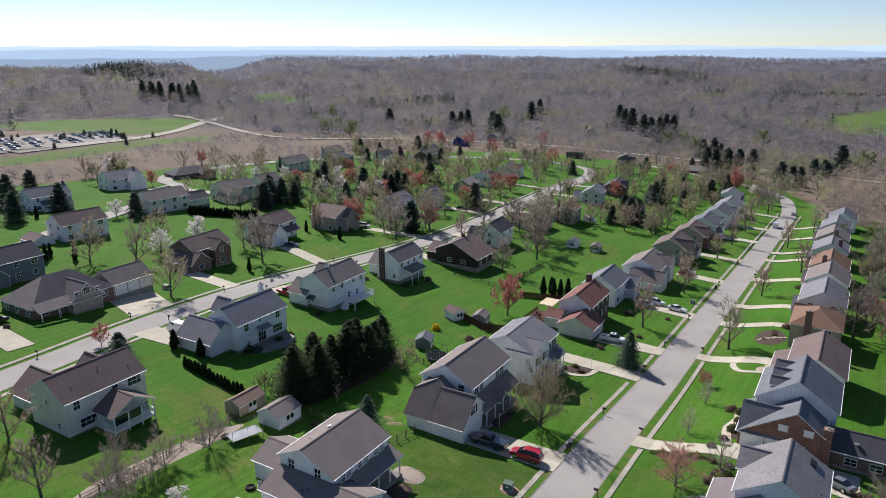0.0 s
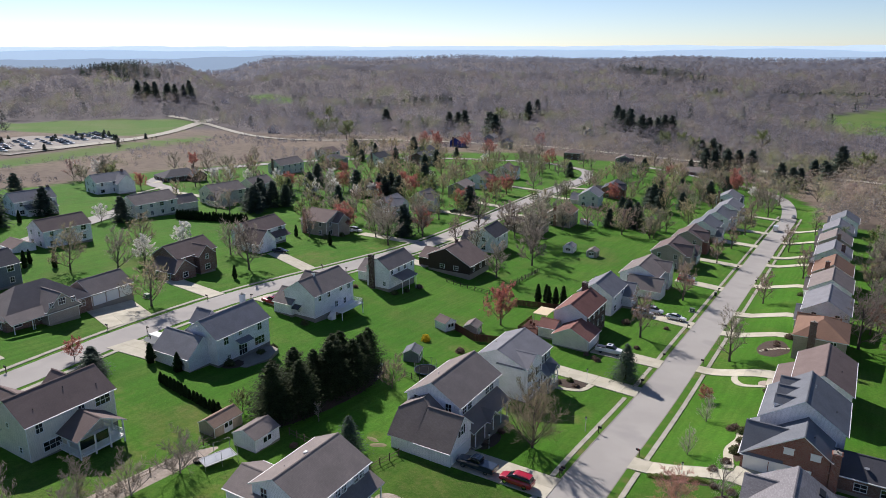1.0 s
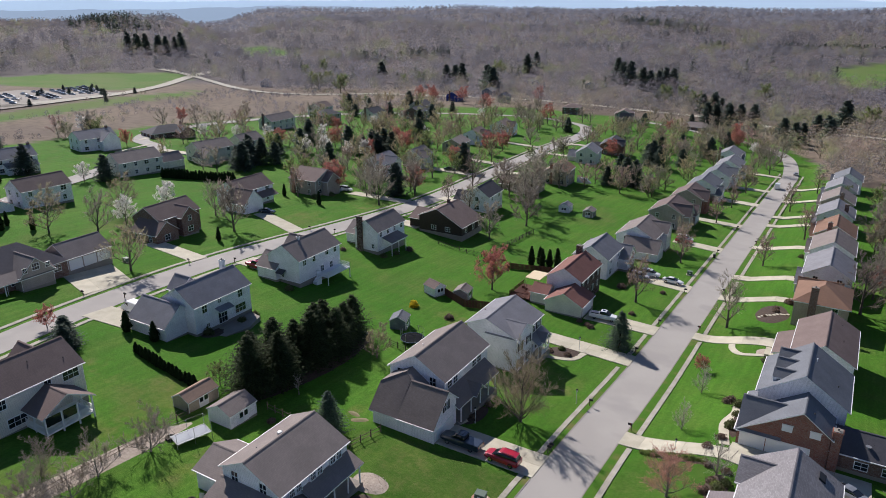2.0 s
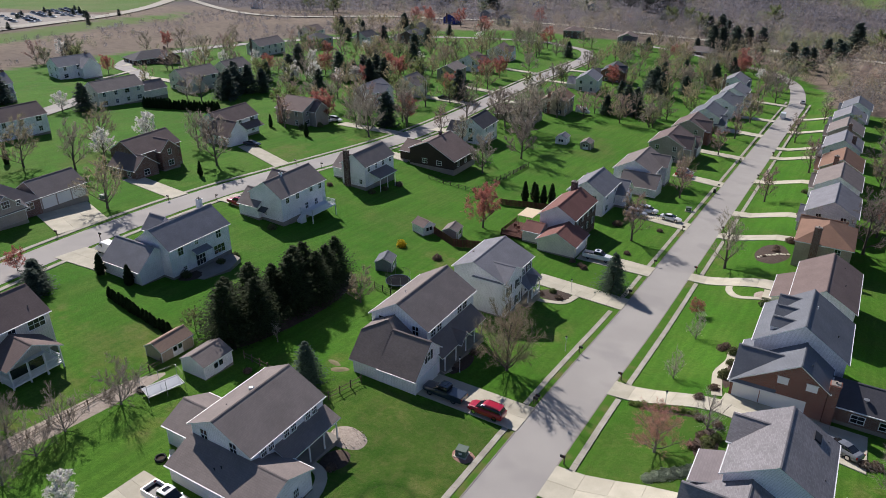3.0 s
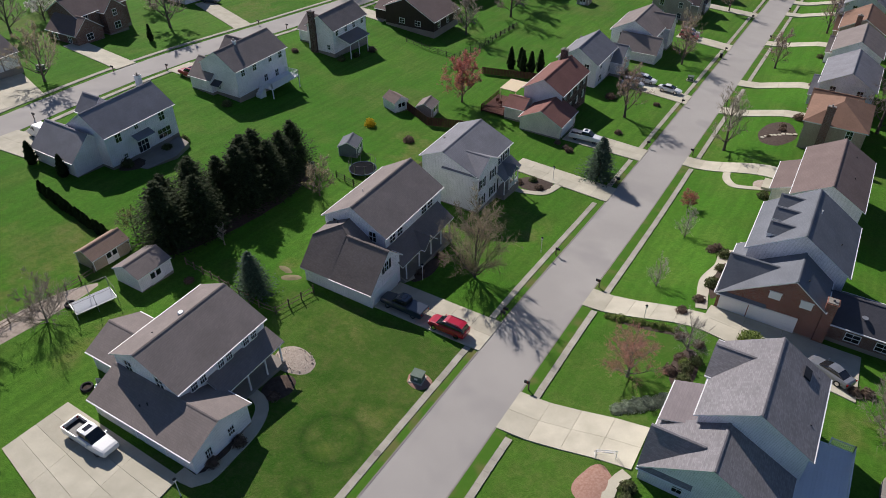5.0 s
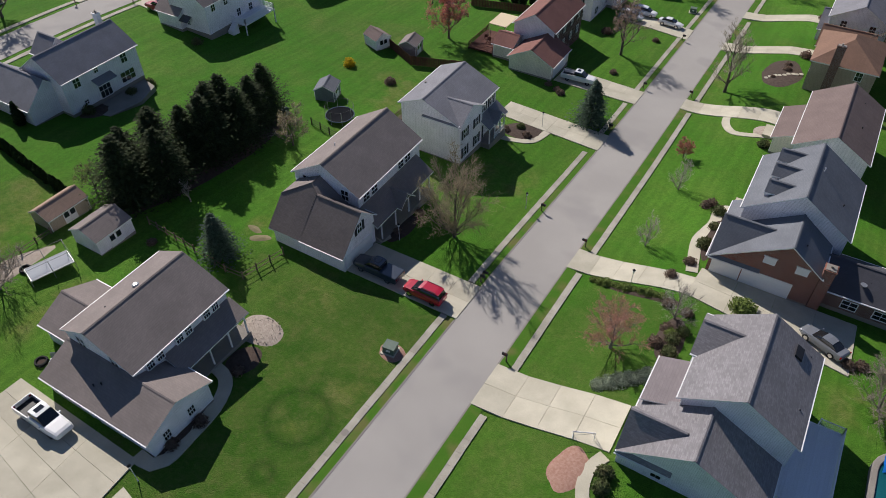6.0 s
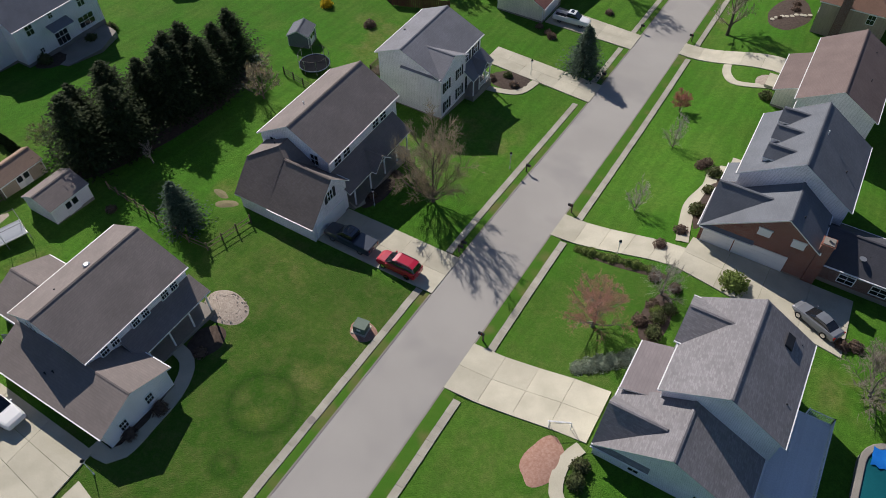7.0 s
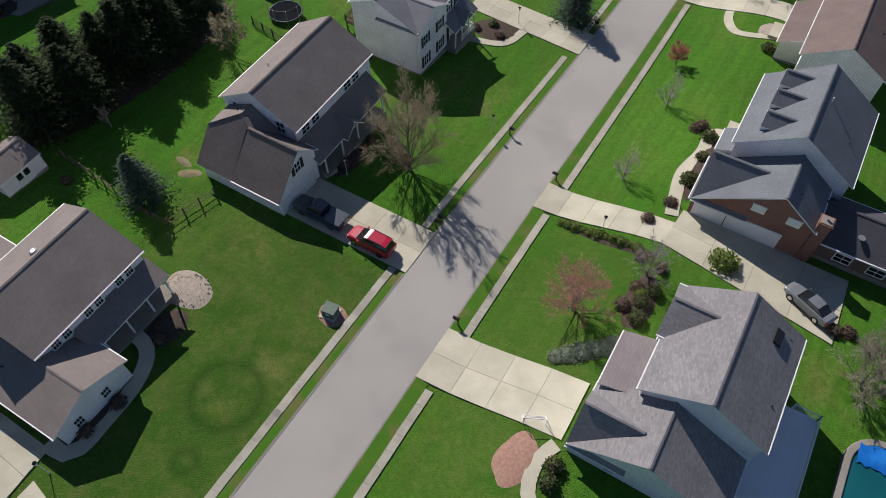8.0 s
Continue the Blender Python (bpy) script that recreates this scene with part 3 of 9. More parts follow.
def drive(name, corners, nx, ny, label, mat=None, lift=0.12, category="driveway", pieces=True):
    """A paved area between four corners (in order round it): nx by ny cast slabs with joints between, laid on the ground."""
    mat = mat or CONCRETE
    c = [Vector(p) for p in corners]
    at = lambda u, v: (c[0] * (1 - u) + c[1] * u) * (1 - v) + (c[3] * (1 - u) + c[2] * u) * v
    top = thing(name, pose(0, 0, 0), label, category, kind="structure")
    rest = Shape()
    for i in range(nx):
        for j in range(ny):
            s = Shape() if pieces else rest
            size = max((at(1, 0.5) - at(0, 0.5)).length / nx, 0.5), max((at(0.5, 1) - at(0.5, 0)).length / ny, 0.5)
            gu, gw = 0.012 / size[0] / nx, 0.012 / size[1] / ny
            k = max(1, min(6, int(max(size) / 2)))
            us = [i / nx + gu + (1 / nx - 2 * gu) * a / k for a in range(k + 1)]
            vs = [j / ny + gw + (1 / ny - 2 * gw) * a / k for a in range(k + 1)]
            pts = [at(u, w) for w in vs for u in us]
            m = k + 1
            v = [(p.x, p.y, ground(p.x, p.y) + lift + far_lift(p.x, p.y)) for p in pts]
            f = [(b * m + a, b * m + a + 1, (b + 1) * m + a + 1, (b + 1) * m + a) for a in range(k) for b in range(k)]
            rim = [a for a in range(m)] + [b * m + k for b in range(1, m)] + [k * m + a for a in range(k - 1, -1, -1)] + [b * m for b in range(k - 1, 0, -1)]
            nv = len(v)
            v += [(v[q][0], v[q][1], v[q][2] - 0.45) for q in rim]
            f += [(rim[a], nv + a, nv + (a + 1) % len(rim), rim[(a + 1) % len(rim)]) for a in range(len(rim))]
            s.add(v, f)
            if pieces:
                part("slab", s, mat, top)
    if not pieces:
        part("slabs", rest, mat, top)
    return top


def path(name, pts, width, label, mat=None, lift=0.09):
    return ribbon(name, curve(pts, 0.7), -width / 2, width / 2, lift, mat or CONCRETE, label, "path", skirt=0.1, across=2)


def bed(name, cx, cy, rx, ry, mat, label, category="flower bed", lift=0.07, seed=1, rz=0.0):
    """A planting bed: a low uneven mound inside an irregular outline."""
    s = Shape()
    n, rings = 26, 4
    v = []
    ca, sa_ = math.cos(radians(rz)), math.sin(radians(rz))
    for k in range(rings + 1):
        for i in range(n):
            a = 2 * math.pi * i / n
            w = (1 - k / rings) * (1 + 0.16 * noise.noise(Vector((math.cos(a) * 1.3, math.sin(a) * 1.3, seed * 3.7))))
            dx, dy = rx * w * math.cos(a), ry * w * math.sin(a)
            x, y = cx + dx * ca - dy * sa_, cy + dx * sa_ + dy * ca
            v.append((x, y, ground(x, y) + (0.0 if k == 0 else lift + 0.05 * noise.noise(Vector((x, y, seed))) + 0.03 * k)))
    s.add(v, [(k * n + i, k * n + (i + 1) % n, (k + 1) * n + (i + 1) % n, (k + 1) * n + i) for k in range(rings) for i in range(n)])
    return tagged(part(name, s, mat, smooth=True), label, category)


SAND = material("bare_soil", (0.24, 0.20, 0.12), (0.15, 0.15, 0.07), rough=1.0, scales=(1.5, 12), bump=0.4)
drive("driveway_1", [(-30.5, 79.6), (-30.5, 85.2), (-44.4, 85.0), (-44.4, 79.4)], 2, 5, "pale concrete driveway with a red and a dark vehicle on it")
drive("driveway_2", [(-24.05, 71.0), (-11.0, 71.4), (-11.0, 77.0), (-24.05, 76.6)], 4, 2, "broad pale concrete driveway with cracked joints")
drive("driveway_3", [(-24.05, 93.6), (-11.0, 94.2), (-10.6, 97.4), (-24.05, 97.6)], 5, 1, "long sandy concrete driveway to the brick garage")
drive("driveway_4", [(-11.0, 94.2), (5.4, 91.4), (5.4, 99.45), (-10.6, 99.45)], 4, 2, "wide concrete apron before the brick garage")
drive("driveway_5", [(-44.0, 41.0), (-44.9, 50.9), (-60.5, 51.2), (-60.5, 44.5)], 4, 3, "broad concrete apron beside the taupe-roofed house")
drive("driveway_6", [(-30.5, 40.2), (-30.5, 45.6), (-43.9, 48.6), (-44.0, 42.0)], 4, 2, "concrete driveway from the street")
drive("driveway_7", [(-30.5, 120.3), (-30.5, 125.2), (-47.2, 126.0), (-47.2, 121.4)], 2, 6, "pale concrete driveway beside a flower bed")
drive("driveway_8", [(-30.5, 136.6), (-30.5, 141.4), (-44.6, 142.2), (-44.6, 136.6)], 2, 5, "concrete driveway with a white pickup on it")
drive("driveway_9", [(-24.05, 139.6), (-9.6, 138.6), (-9.6, 143.0), (-24.05, 143.2)], 5, 1, "concrete driveway with a curving side path")
for i, (x0, y0, x1, y1, w) in enumerate([(-30.5, 168.5, -45, 170.5, 5), (-30.5, 207.5, -44, 210, 5), (-30.5, 240.5, -44, 242, 4.4), (-30.5, 277.5, -45, 280, 5), (-30.5, 308.5, -45, 309, 4.4), (-30.5, 347.5, -45, 350, 4.4),
                                         (-24.05, 167.5, -9, 168, 3.6), (-24.05, 185, -8.5, 185.5, 3.8), (-24.05, 217.5, -9, 217.5, 3.8), (-24.05, 248, -9, 248, 3.6), (-24.05, 262, -9, 262, 3.6), (-24.05, 292, -9, 292, 3.6), (-24.05, 320, -9, 320, 3.6),
                                         (-127.5, 62, -142, 63.5, 5), (-128, 113, -147, 115, 4.6), (-127.5, 145, -149, 153, 5), (-124.4, 193.5, -146, 192, 4.6), (-129, 249, -150, 249.5, 4.6), (-135, 278, -156, 281, 4.6), (-140, 338, -160, 341, 4.6),
                                         (-118.4, 81, -106.5, 82, 6), (-120, 119, -108.5, 118.5, 5.4), (-117.0, 172, -105.5, 171.5, 5), (-119.5, 206, -108, 207, 4.6), (-127, 262, -104, 269, 4.6), (-134.5, 323, -113, 324, 4.6), (-137, 362, -114, 366, 4.6),
                                         (-270, 209, -262, 188, 4), (-282, 214, -290, 226, 5), (-255, 203, -232, 205, 4.5), (-209, 113, -207, 116, 4)]):
    drive("driveway", [(x0, y0 - w / 2), (x0, y0 + w / 2), (x1, y1 + w / 2), (x1, y1 - w / 2)], 2, 4, "pale concrete driveway", pieces=False)
drive("driveway_10", [(-127.6, 84.6), (-127.6, 95.2), (-147.0, 101.2), (-147.0, 90.0)], 3, 4, "very wide fan of concrete before a three-door garage")
path("path", [(-16.8, 139.0), (-16.4, 136.6), (-14.8, 134.0), (-12.2, 133.8), (-9.6, 134.8)], 1.1, "narrow curving concrete path over the lawn")
path("path", [(-11.4, 98.2), (-12.0, 101.5), (-12.4, 105.0), (-11.6, 109.0), (-11.6, 112.6), (-9.6, 113.4)], 1.3, "winding grey path along shrubs")
path("path", [(-44.4, 85.6), (-43.6, 88.0), (-43.8, 90.4)], 1.2, "short path from driveway to porch")
path("path", [(-45.4, 51.2), (-43.6, 51.2), (-42.9, 52.2), (-43.0, 55.0), (-43.3, 58.2), (-44.3, 60.6), (-45.6, 61.5), (-47.2, 61.7)], 1.3, "grey concrete path curving round a garage", lift=0.10)
path("path", [(-38.6, 121.0), (-39.4, 117.2), (-42.0, 115.8), (-45.0, 115.4)], 1.1, "narrow path round a flower bed to the porch")
path("path", [(-11.2, 70.9), (-11.9, 69.0), (-11.4, 66.4), (-9.4, 64.6)], 1.1, "curving path round a red stone bed")
bed("flower_bed", -46.2, 67.6, 2.4, 2.0, PEBBLES, "round bed of pale river stones beside a porch", "stone bed", seed=2)
bed("flower_bed", -33.6, 72.3, 1.35, 1.2, RED_MULCH, "small ring of brown chips round a utility box", "stone bed", seed=3)
bed("flower_bed", -13.4, 68.4, 1.5, 2.3, RED_MULCH, "oval bed of red stone chips with low plants", "stone bed", seed=4)
bed("flower_bed", -41.6, 119.0, 3.1, 2.5, MULCH, "brown mulch bed with a rounded shrub", seed=5)
bed("flower_bed", -12.4, 157.5, 3.2, 5.6, MULCH, "large brown mulch bed with stepping stones", seed=6)
bed("flower_bed", -10.4, 86.8, 1.3, 3.4, MULCH, "dark mulch bed under shrubs", seed=7)
bed("flower_bed", -15.5, 92.6, 4.6, 0.8, MULCH, "strip of mulch along a driveway", seed=8, rz=-4)
bed("flower_bed", -10.9, 106.0, 0.9, 5.2, MULCH, "mulch strip along the brick house", seed=9)
bed("flower_bed", -44.1, 55.2, 1.0, 3.5, MULCH, "dark mulch bed along a garage wall", seed=10)
bed("flower_bed", -45.0, 63.6, 1.5, 1.9, MULCH, "dark mulch bed by a porch", seed=11)
bed("flower_bed", -43.4, 89.2, 1.3, 3.0, MULCH, "dark mulch bed by a front door", seed=12)
bed("flower_bed", -141.0, 79.6, 2.6, 1.7, RED_MULCH, "round red bed with a small ornament", seed=13)
bed("flower_bed", -94.2, 90.0, 2.2, 5.4, MULCH, "dark mulch bed along the white house", seed=14)
bed("flower_bed", -11.0, 135.6, 1.4, 1.8, PEBBLES, "pale stone bed by an entrance", "stone bed", seed=15)
bed("flower_bed", -75.2, 52.0, 1.9, 13.0, PEBBLES, "stony strip along a wooden fence", "stone bed", seed=16, rz=-4, lift=0.04)
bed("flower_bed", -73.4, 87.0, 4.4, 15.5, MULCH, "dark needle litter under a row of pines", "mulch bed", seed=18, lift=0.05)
bed("flower_bed", -56.0, 78.4, 1.3, 0.6, SAND, "bare sandy patch by a fence", "bare patch", seed=17, lift=0.015, rz=35)
bed("flower_bed", -57.6, 79.3, 1.1, 0.45, SAND, "bare sandy patch on thin grass", "bare patch", seed=21, lift=0.015, rz=-10)


# ---- houses ----
WINDOW_MESHES = {}


def lattice(xs, zs, y0, y1):
    """A sash of crossing bars in one piece: every second strip of the grid is a bar, the rest are openings."""
    s = Shape()
    m, n = len(xs), len(zs)
    at = lambda i, j, back: (back * n + j) * m + i
    bars = {(i, j) for i in range(m - 1) for j in range(n - 1) if i % 2 == 0 or j % 2 == 0}
    f = [(at(i, j, 0), at(i + 1, j, 0), at(i + 1, j + 1, 0), at(i, j + 1, 0)) for i, j in bars]
    for i, j in bars:
        for di, dj, a, b in ((-1, 0, (i, j), (i, j + 1)), (1, 0, (i + 1, j + 1), (i + 1, j)), (0, -1, (i + 1, j), (i, j)), (0, 1, (i, j + 1), (i + 1, j + 1))):
            if (i + di, j + dj) not in bars:
                f.append((at(*a, 0), at(*b, 0), at(*b, 1), at(*a, 1)))
    return s.add([(x, y, z) for y in (y0, y1) for z in zs for x in xs], f)


def window_meshes(w, h, muntins):
    key = (round(w, 2), round(h, 2), muntins)
    if key not in WINDOW_MESHES:
        t, bar = 0.09, 0.02
        xs = [-w / 2 - t, -w / 2]
        for i in range(1, muntins + 1):
            xs += [-w / 2 + w * i / (muntins + 1) - bar, -w / 2 + w * i / (muntins + 1) + bar]
        xs += [w / 2, w / 2 + t]
        zs = [-h / 2 - t, -h / 2, -0.03, 0.03, h / 2, h / 2 + t]
        s = lattice(xs, zs, -0.06, 0.02)
        p = Shape().box(-w / 2, w / 2, -0.012, 0.004, -h / 2, h / 2)
        b = Shape()
        teeth = [(-0.05 - 0.012 * (k % 2), -h / 2 - 0.05 + (h + 0.1) * k / 18) for k in range(19)]
        prof = [(0.01, -h / 2 - 0.05)] + teeth + [(0.01, h / 2 + 0.05)]
        n = len(prof)
        b.add([(x, y, z) for x in (-0.2, 0.2) for y, z in prof], [(i, (i + 1) % n, n + (i + 1) % n, n + i) for i in range(n)] + [tuple(range(n - 1, -1, -1)), tuple(range(n, 2 * n))])
        WINDOW_MESHES[key] = (s.mesh("window", TRIM), p.mesh("pane", GLASS), b.mesh("shutter", SHUTTER))
    return WINDOW_MESHES[key]


FACES = {"S": 0, "E": 90, "N": 180, "W": 270}


def place_on(face, u, wall, z):
    """The pose on a wall: u along it, wall its plane; local -y looks out."""
    x, y = (u, wall) if face in "SN" else (wall, u)
    return pose(x, y, z, 0, 0, FACES[face])


def window(house, face, u, wall, z, w=0.95, h=1.35, muntins=1, shutters=False):
    frame_me, pane_me, shutter_me = window_meshes(w, h, muntins)
    ob = part("window", frame_me, None, house, at=place_on(face, u, wall, z))
    part("pane", pane_me, None, ob)
    if shutters:
        for k in (-1, 1):
            part("shutter", shutter_me, None, ob, at=pose(k * (w / 2 + 0.3), 0, 0))
    return ob


DOOR_MESHES = {}


def garage_door(house, face, u, wall, w=4.9, h=2.15, base=0.05, mat=None):
    key = (w, h)
    if key not in DOOR_MESHES:
        s = Shape()
        s.box(-w / 2, w / 2, -0.03, 0.05, 0, h)
        cols = max(2, round(w / 0.62))
        for r in range(4):
            for c in range(cols):
                x0, x1 = -w / 2 + (c + 0.1) * w / cols, -w / 2 + (c + 0.9) * w / cols
                s.box(x0, x1, -0.05, -0.03, h * (r + 0.12) / 4, h * (r + 0.88) / 4)
        for a, b, c, d in ((-w / 2 - 0.1, -w / 2, 0, h + 0.1), (w / 2, w / 2 + 0.1, 0, h + 0.1), (-w / 2, w / 2, h, h + 0.1)):
            s.box(a, b, -0.08, 0.02, c, d)
        DOOR_MESHES[key] = s.mesh("garage_door", TRIM)
    return part("garage_door", DOOR_MESHES[key], None, house, at=place_on(face, u, wall, base))


def front_door(house, face, u, wall, mat=None, base=0.25):
    s = Shape()
    s.box(-0.48, 0.48, -0.03, 0.04, 0, 2.05)
    for z0, z1 in ((0.15, 0.85), (1.0, 1.85)):
        for x0 in (-0.38, 0.06):
            s.box(x0, x0 + 0.32, -0.05, -0.03, z0, z1)
    for a, b, c, d in ((-0.58, -0.48, 0, 2.15), (0.48, 0.58, 0, 2.15), (-0.48, 0.48, 2.05, 2.15)):
        s.box(a, b, -0.07, 0.02, c, d, 1)
    return part("door", s, [mat or SHUTTER, TRIM], house, at=place_on(face, u, wall, base))


def chimney(house, x, y, w, d, z0, z1, mat=None):
    s = Shape()
    s.box(x - w / 2, x + w / 2, y - d / 2, y + d / 2, z0, z1)
    s.box(x - w / 2 - 0.08, x + w / 2 + 0.08, y - d / 2 - 0.08, y + d / 2 + 0.08, z1, z1 + 0.14)
    ob = part("chimney", s, mat or BRICK_BROWN, house)
    c = Shape()
    c.box(x - w / 2 + 0.05, x + w / 2 - 0.05, y - d / 2 + 0.05, y + d / 2 - 0.05, z1 + 0.14, z1 + 0.22)
    c.lathe(x, y, [(0.14, z1 + 0.2), (0.12, z1 + 0.45), (0.16, z1 + 0.5)], 10)
    part("flue", c, KERB, ob)
    return ob


def vent_pipe(house, x, y, z, h=0.45):
    s = Shape()
    z, h = z - 0.25, h * 0.75
    s.tube((x, y, z - 0.6), (x, y, z + h), 0.05, sides=8)
    s.lathe(x, y, [(0.08, z + h), (0.09, z + h + 0.05), (0.02, z + h + 0.1)], 8)
    return part("vent_pipe", s, SHUTTER if h < 0.4 else TRIM, house)


class V:
    """A block of a house: plan, eave heights on its low and high side, ridge height, the ridge's axis and place."""

    def __init__(self, x0, x1, y0, y1, eaves, ridge, axis="y", off=0.5, hip=False, wall=None, roof=None, base=-1.4, over=0.35, end=0.28, open_below=False, storeys=0, gable_wall=None):
        self.x0, self.x1, self.y0, self.y1 = x0, x1, y0, y1
        self.e = eaves if isinstance(eaves, tuple) else (eaves, eaves)
        self.ridge, self.axis, self.off, self.hip = ridge, axis, off, hip
        self.wall, self.roof, self.base, self.over, self.end, self.open_below, self.storeys = wall, roof, base, over, end, open_below, storeys
        self.gable_wall = gable_wall

    def shift(self, ox, oy):
        self.x0, self.x1, self.y0, self.y1 = self.x0 - ox, self.x1 - ox, self.y0 - oy, self.y1 - oy
        return self


def block(house, b, wall_mat, roof_mat):
    """Builds one block's wall and roof under the house."""
    flip = b.axis == "x"
    a0, a1, l0, l1 = (b.y0, b.y1, b.x0, b.x1) if flip else (b.x0, b.x1, b.y0, b.y1)
    P3 = (lambda a, l, z: (l, a, z)) if flip else (lambda a, l, z: (a, l, z))
    eL, eR = b.e
    ar = a0 + (a1 - a0) * b.off
    t = 0.15
    roof_mats = [b.roof or roof_mat, TRIM]
    wall_use = b.wall or wall_mat
    r = Shape()
    if b.hip:
        o = b.over
        low = min(eL, eR) - 0.02
        inset = min((a1 - a0) / 2 + o, (l1 - l0) / 2 + o - 0.3)
        corners = [(a0 - o, l0 - o), (a1 + o, l0 - o), (a1 + o, l1 + o), (a0 - o, l1 + o)]
        v = [P3(a, l, low - 0.12) for a, l in corners] + [P3(a, l, low + 0.05) for a, l in corners] + [P3(ar, l0 - o + inset, b.ridge), P3(ar, l1 + o - inset, b.ridge)]
        r.add(v, [(4, 5, 8), (5, 6, 9, 8), (6, 7, 9), (7, 4, 8, 9)], 0)
        r.add(v, [(0, 3, 2, 1), (0, 1, 5, 4), (1, 2, 6, 5), (2, 3, 7, 6), (3, 0, 4, 7)], 1)
        outline = [(a0, low - 0.1), (a1, low - 0.1)]
    else:
        line = []
        if ar - a0 > 0.05:
            s = (b.ridge - eL) / (ar - a0)
            line.append((a0 - b.over, eL - s * b.over))
        line.append((ar, b.ridge))
        if a1 - ar > 0.05:
            s = (b.ridge - eR) / (a1 - ar)
            line.append((a1 + b.over, eR - s * b.over))
        n = len(line)
        lo, hi = l0 - b.end, l1 + b.end
        v = [P3(a, l, z + dz) for l in (lo, hi) for dz in (0.0, t) for a, z in line]
        # rows: 0..n-1 low end under, n.. low end top, 2n.. high end under, 3n.. high end top
        for i in range(n - 1):
            r.add([v[n + i], v[n + i + 1], v[3 * n + i + 1], v[3 * n + i]], [(0, 1, 2, 3)], 0)
            r.add([v[i], v[i + 1], v[2 * n + i + 1], v[2 * n + i]], [(3, 2, 1, 0)], 1)
            r.add([v[i], v[i + 1], v[n + i + 1], v[n + i]], [(0, 1, 2, 3)], 1)
            r.add([v[2 * n + i], v[2 * n + i + 1], v[3 * n + i + 1], v[3 * n + i]], [(3, 2, 1, 0)], 1)
        for i in (0, n - 1):
            r.add([v[i], v[n + i], v[3 * n + i], v[2 * n + i]], [(0, 1, 2, 3)], 1)
        if 0.03 < b.off < 0.97:   # ridge cap
            cap = [(ar - 0.16, b.ridge + t - 0.02), (ar, b.ridge + t + 0.05), (ar + 0.16, b.ridge + t - 0.02)]
            v2 = [P3(a, l, z) for l in (lo + 0.02, hi - 0.02) for a, z in cap]
            r.add(v2, [(0, 1, 4, 3), (1, 2, 5, 4)], 0)
    roof_ob = part("roof", r, roof_mats, house)
    if not b.hip and not b.open_below and b.over > 0.2:
        for side, e in ((0, eL), (1, eR)):
            g = Shape()
            if (side == 0 and ar - a0 < 0.05) or (side == 1 and a1 - ar < 0.05):
                continue
            a, z = (line[0] if side == 0 else line[-1])
            q0, q1 = (a - 0.11, a - 0.005) if side == 0 else (a + 0.005, a + 0.11)
            c0, c1 = P3(q0, l0 - b.end, z + 0.02), P3(q1, l1 + b.end, z + 0.13)
            g.box(min(c0[0], c1[0]), max(c0[0], c1[0]), min(c0[1], c1[1]), max(c0[1], c1[1]), z + 0.02, z + 0.13)
            part("gutter", g, TRIM, roof_ob)
    if b.open_below:
        return
    w = Shape()
    if b.hip:
        w.box(b.x0, b.x1, b.y0, b.y1, b.base, min(eL, eR) - 0.1)
        part("wall", w, wall_use, house)
        return
    pent = [(a0, b.base), (a1, b.base), (a1, eR), (ar, b.ridge), (a0, eL)]
    pent = [p for i, p in enumerate(pent) if not (i == 3 and (b.off < 0.03 or b.off > 0.97))]
    if b.off < 0.03:
        pent[-1] = (a0, b.ridge)
    elif b.off > 0.97:
        pent[2] = (a1, b.ridge)
    n = len(pent)
    v = [P3(a, l0, z) for a, z in pent] + [P3(a, l1, z) for a, z in pent]
    f = [(i, (i + 1) % n, n + (i + 1) % n, n + i) for i in range(n)]
    w.add(v, [q if not flip else q[::-1] for q in f], 0)
    ends = [tuple(range(n - 1, -1, -1)), tuple(range(n, 2 * n))]
    w.add(v, [q if not flip else q[::-1] for q in ends], 1)
    part("wall", w, [wall_use, b.gable_wall or wall_use], house)
    found = Shape().box(b.x0 - 0.02, b.x1 + 0.02, b.y0 - 0.02, b.y1 + 0.02, b.base, 0.22)
    part("foundation", found, KERB, house)
    for x, y in ((b.x0, b.y0), (b.x1, b.y0), (b.x0, b.y1), (b.x1, b.y1)):
        top = (eL if (y if flip else x) == a0 else eR) - 0.02
        corner = Shape().box(x - 0.035, x + 0.035, y - 0.035, y + 0.035, 0.22, top)
        part("corner_board", corner, TRIM if wall_use not in (BRICK, BRICK_BROWN, BRICK_DARK, W_DARK) else wall_use, house)


def auto_windows(house, b, faces="SEWN", pitch=3.7, shutters=False, muntins=1):
    for face in faces:
        u0, u1 = (b.x0, b.x1) if face in "SN" else (b.y0, b.y1)
        wall = {"S": b.y0, "N": b.y1, "W": b.x0, "E": b.x1}[face]
        n = max(1, int((u1 - u0 - 0.8) / pitch))
        for k in range(n):
            u = u0 + (u1 - u0) * (k + 0.5) / n
            for s in range(b.storeys):
                window(house, face, u, wall, 1.55 + 2.75 * s, 0.95 if (k + s) % 3 else 1.5, 1.3, muntins, shutters)


HOUSES = []


def house(label, ox, oy, z0, blocks, wall, roof, rz=0.0, absolute=True, category="house", group="", name="house"):
    h = thing(name, pose(ox, oy, ground(ox, oy) if z0 is None else z0, 0, 0, rz), label, category, group)
    HOUSES.append(h)
    for b in blocks:
        if absolute:
            b.shift(ox, oy)
        block(h, b, wall, roof)
    return h


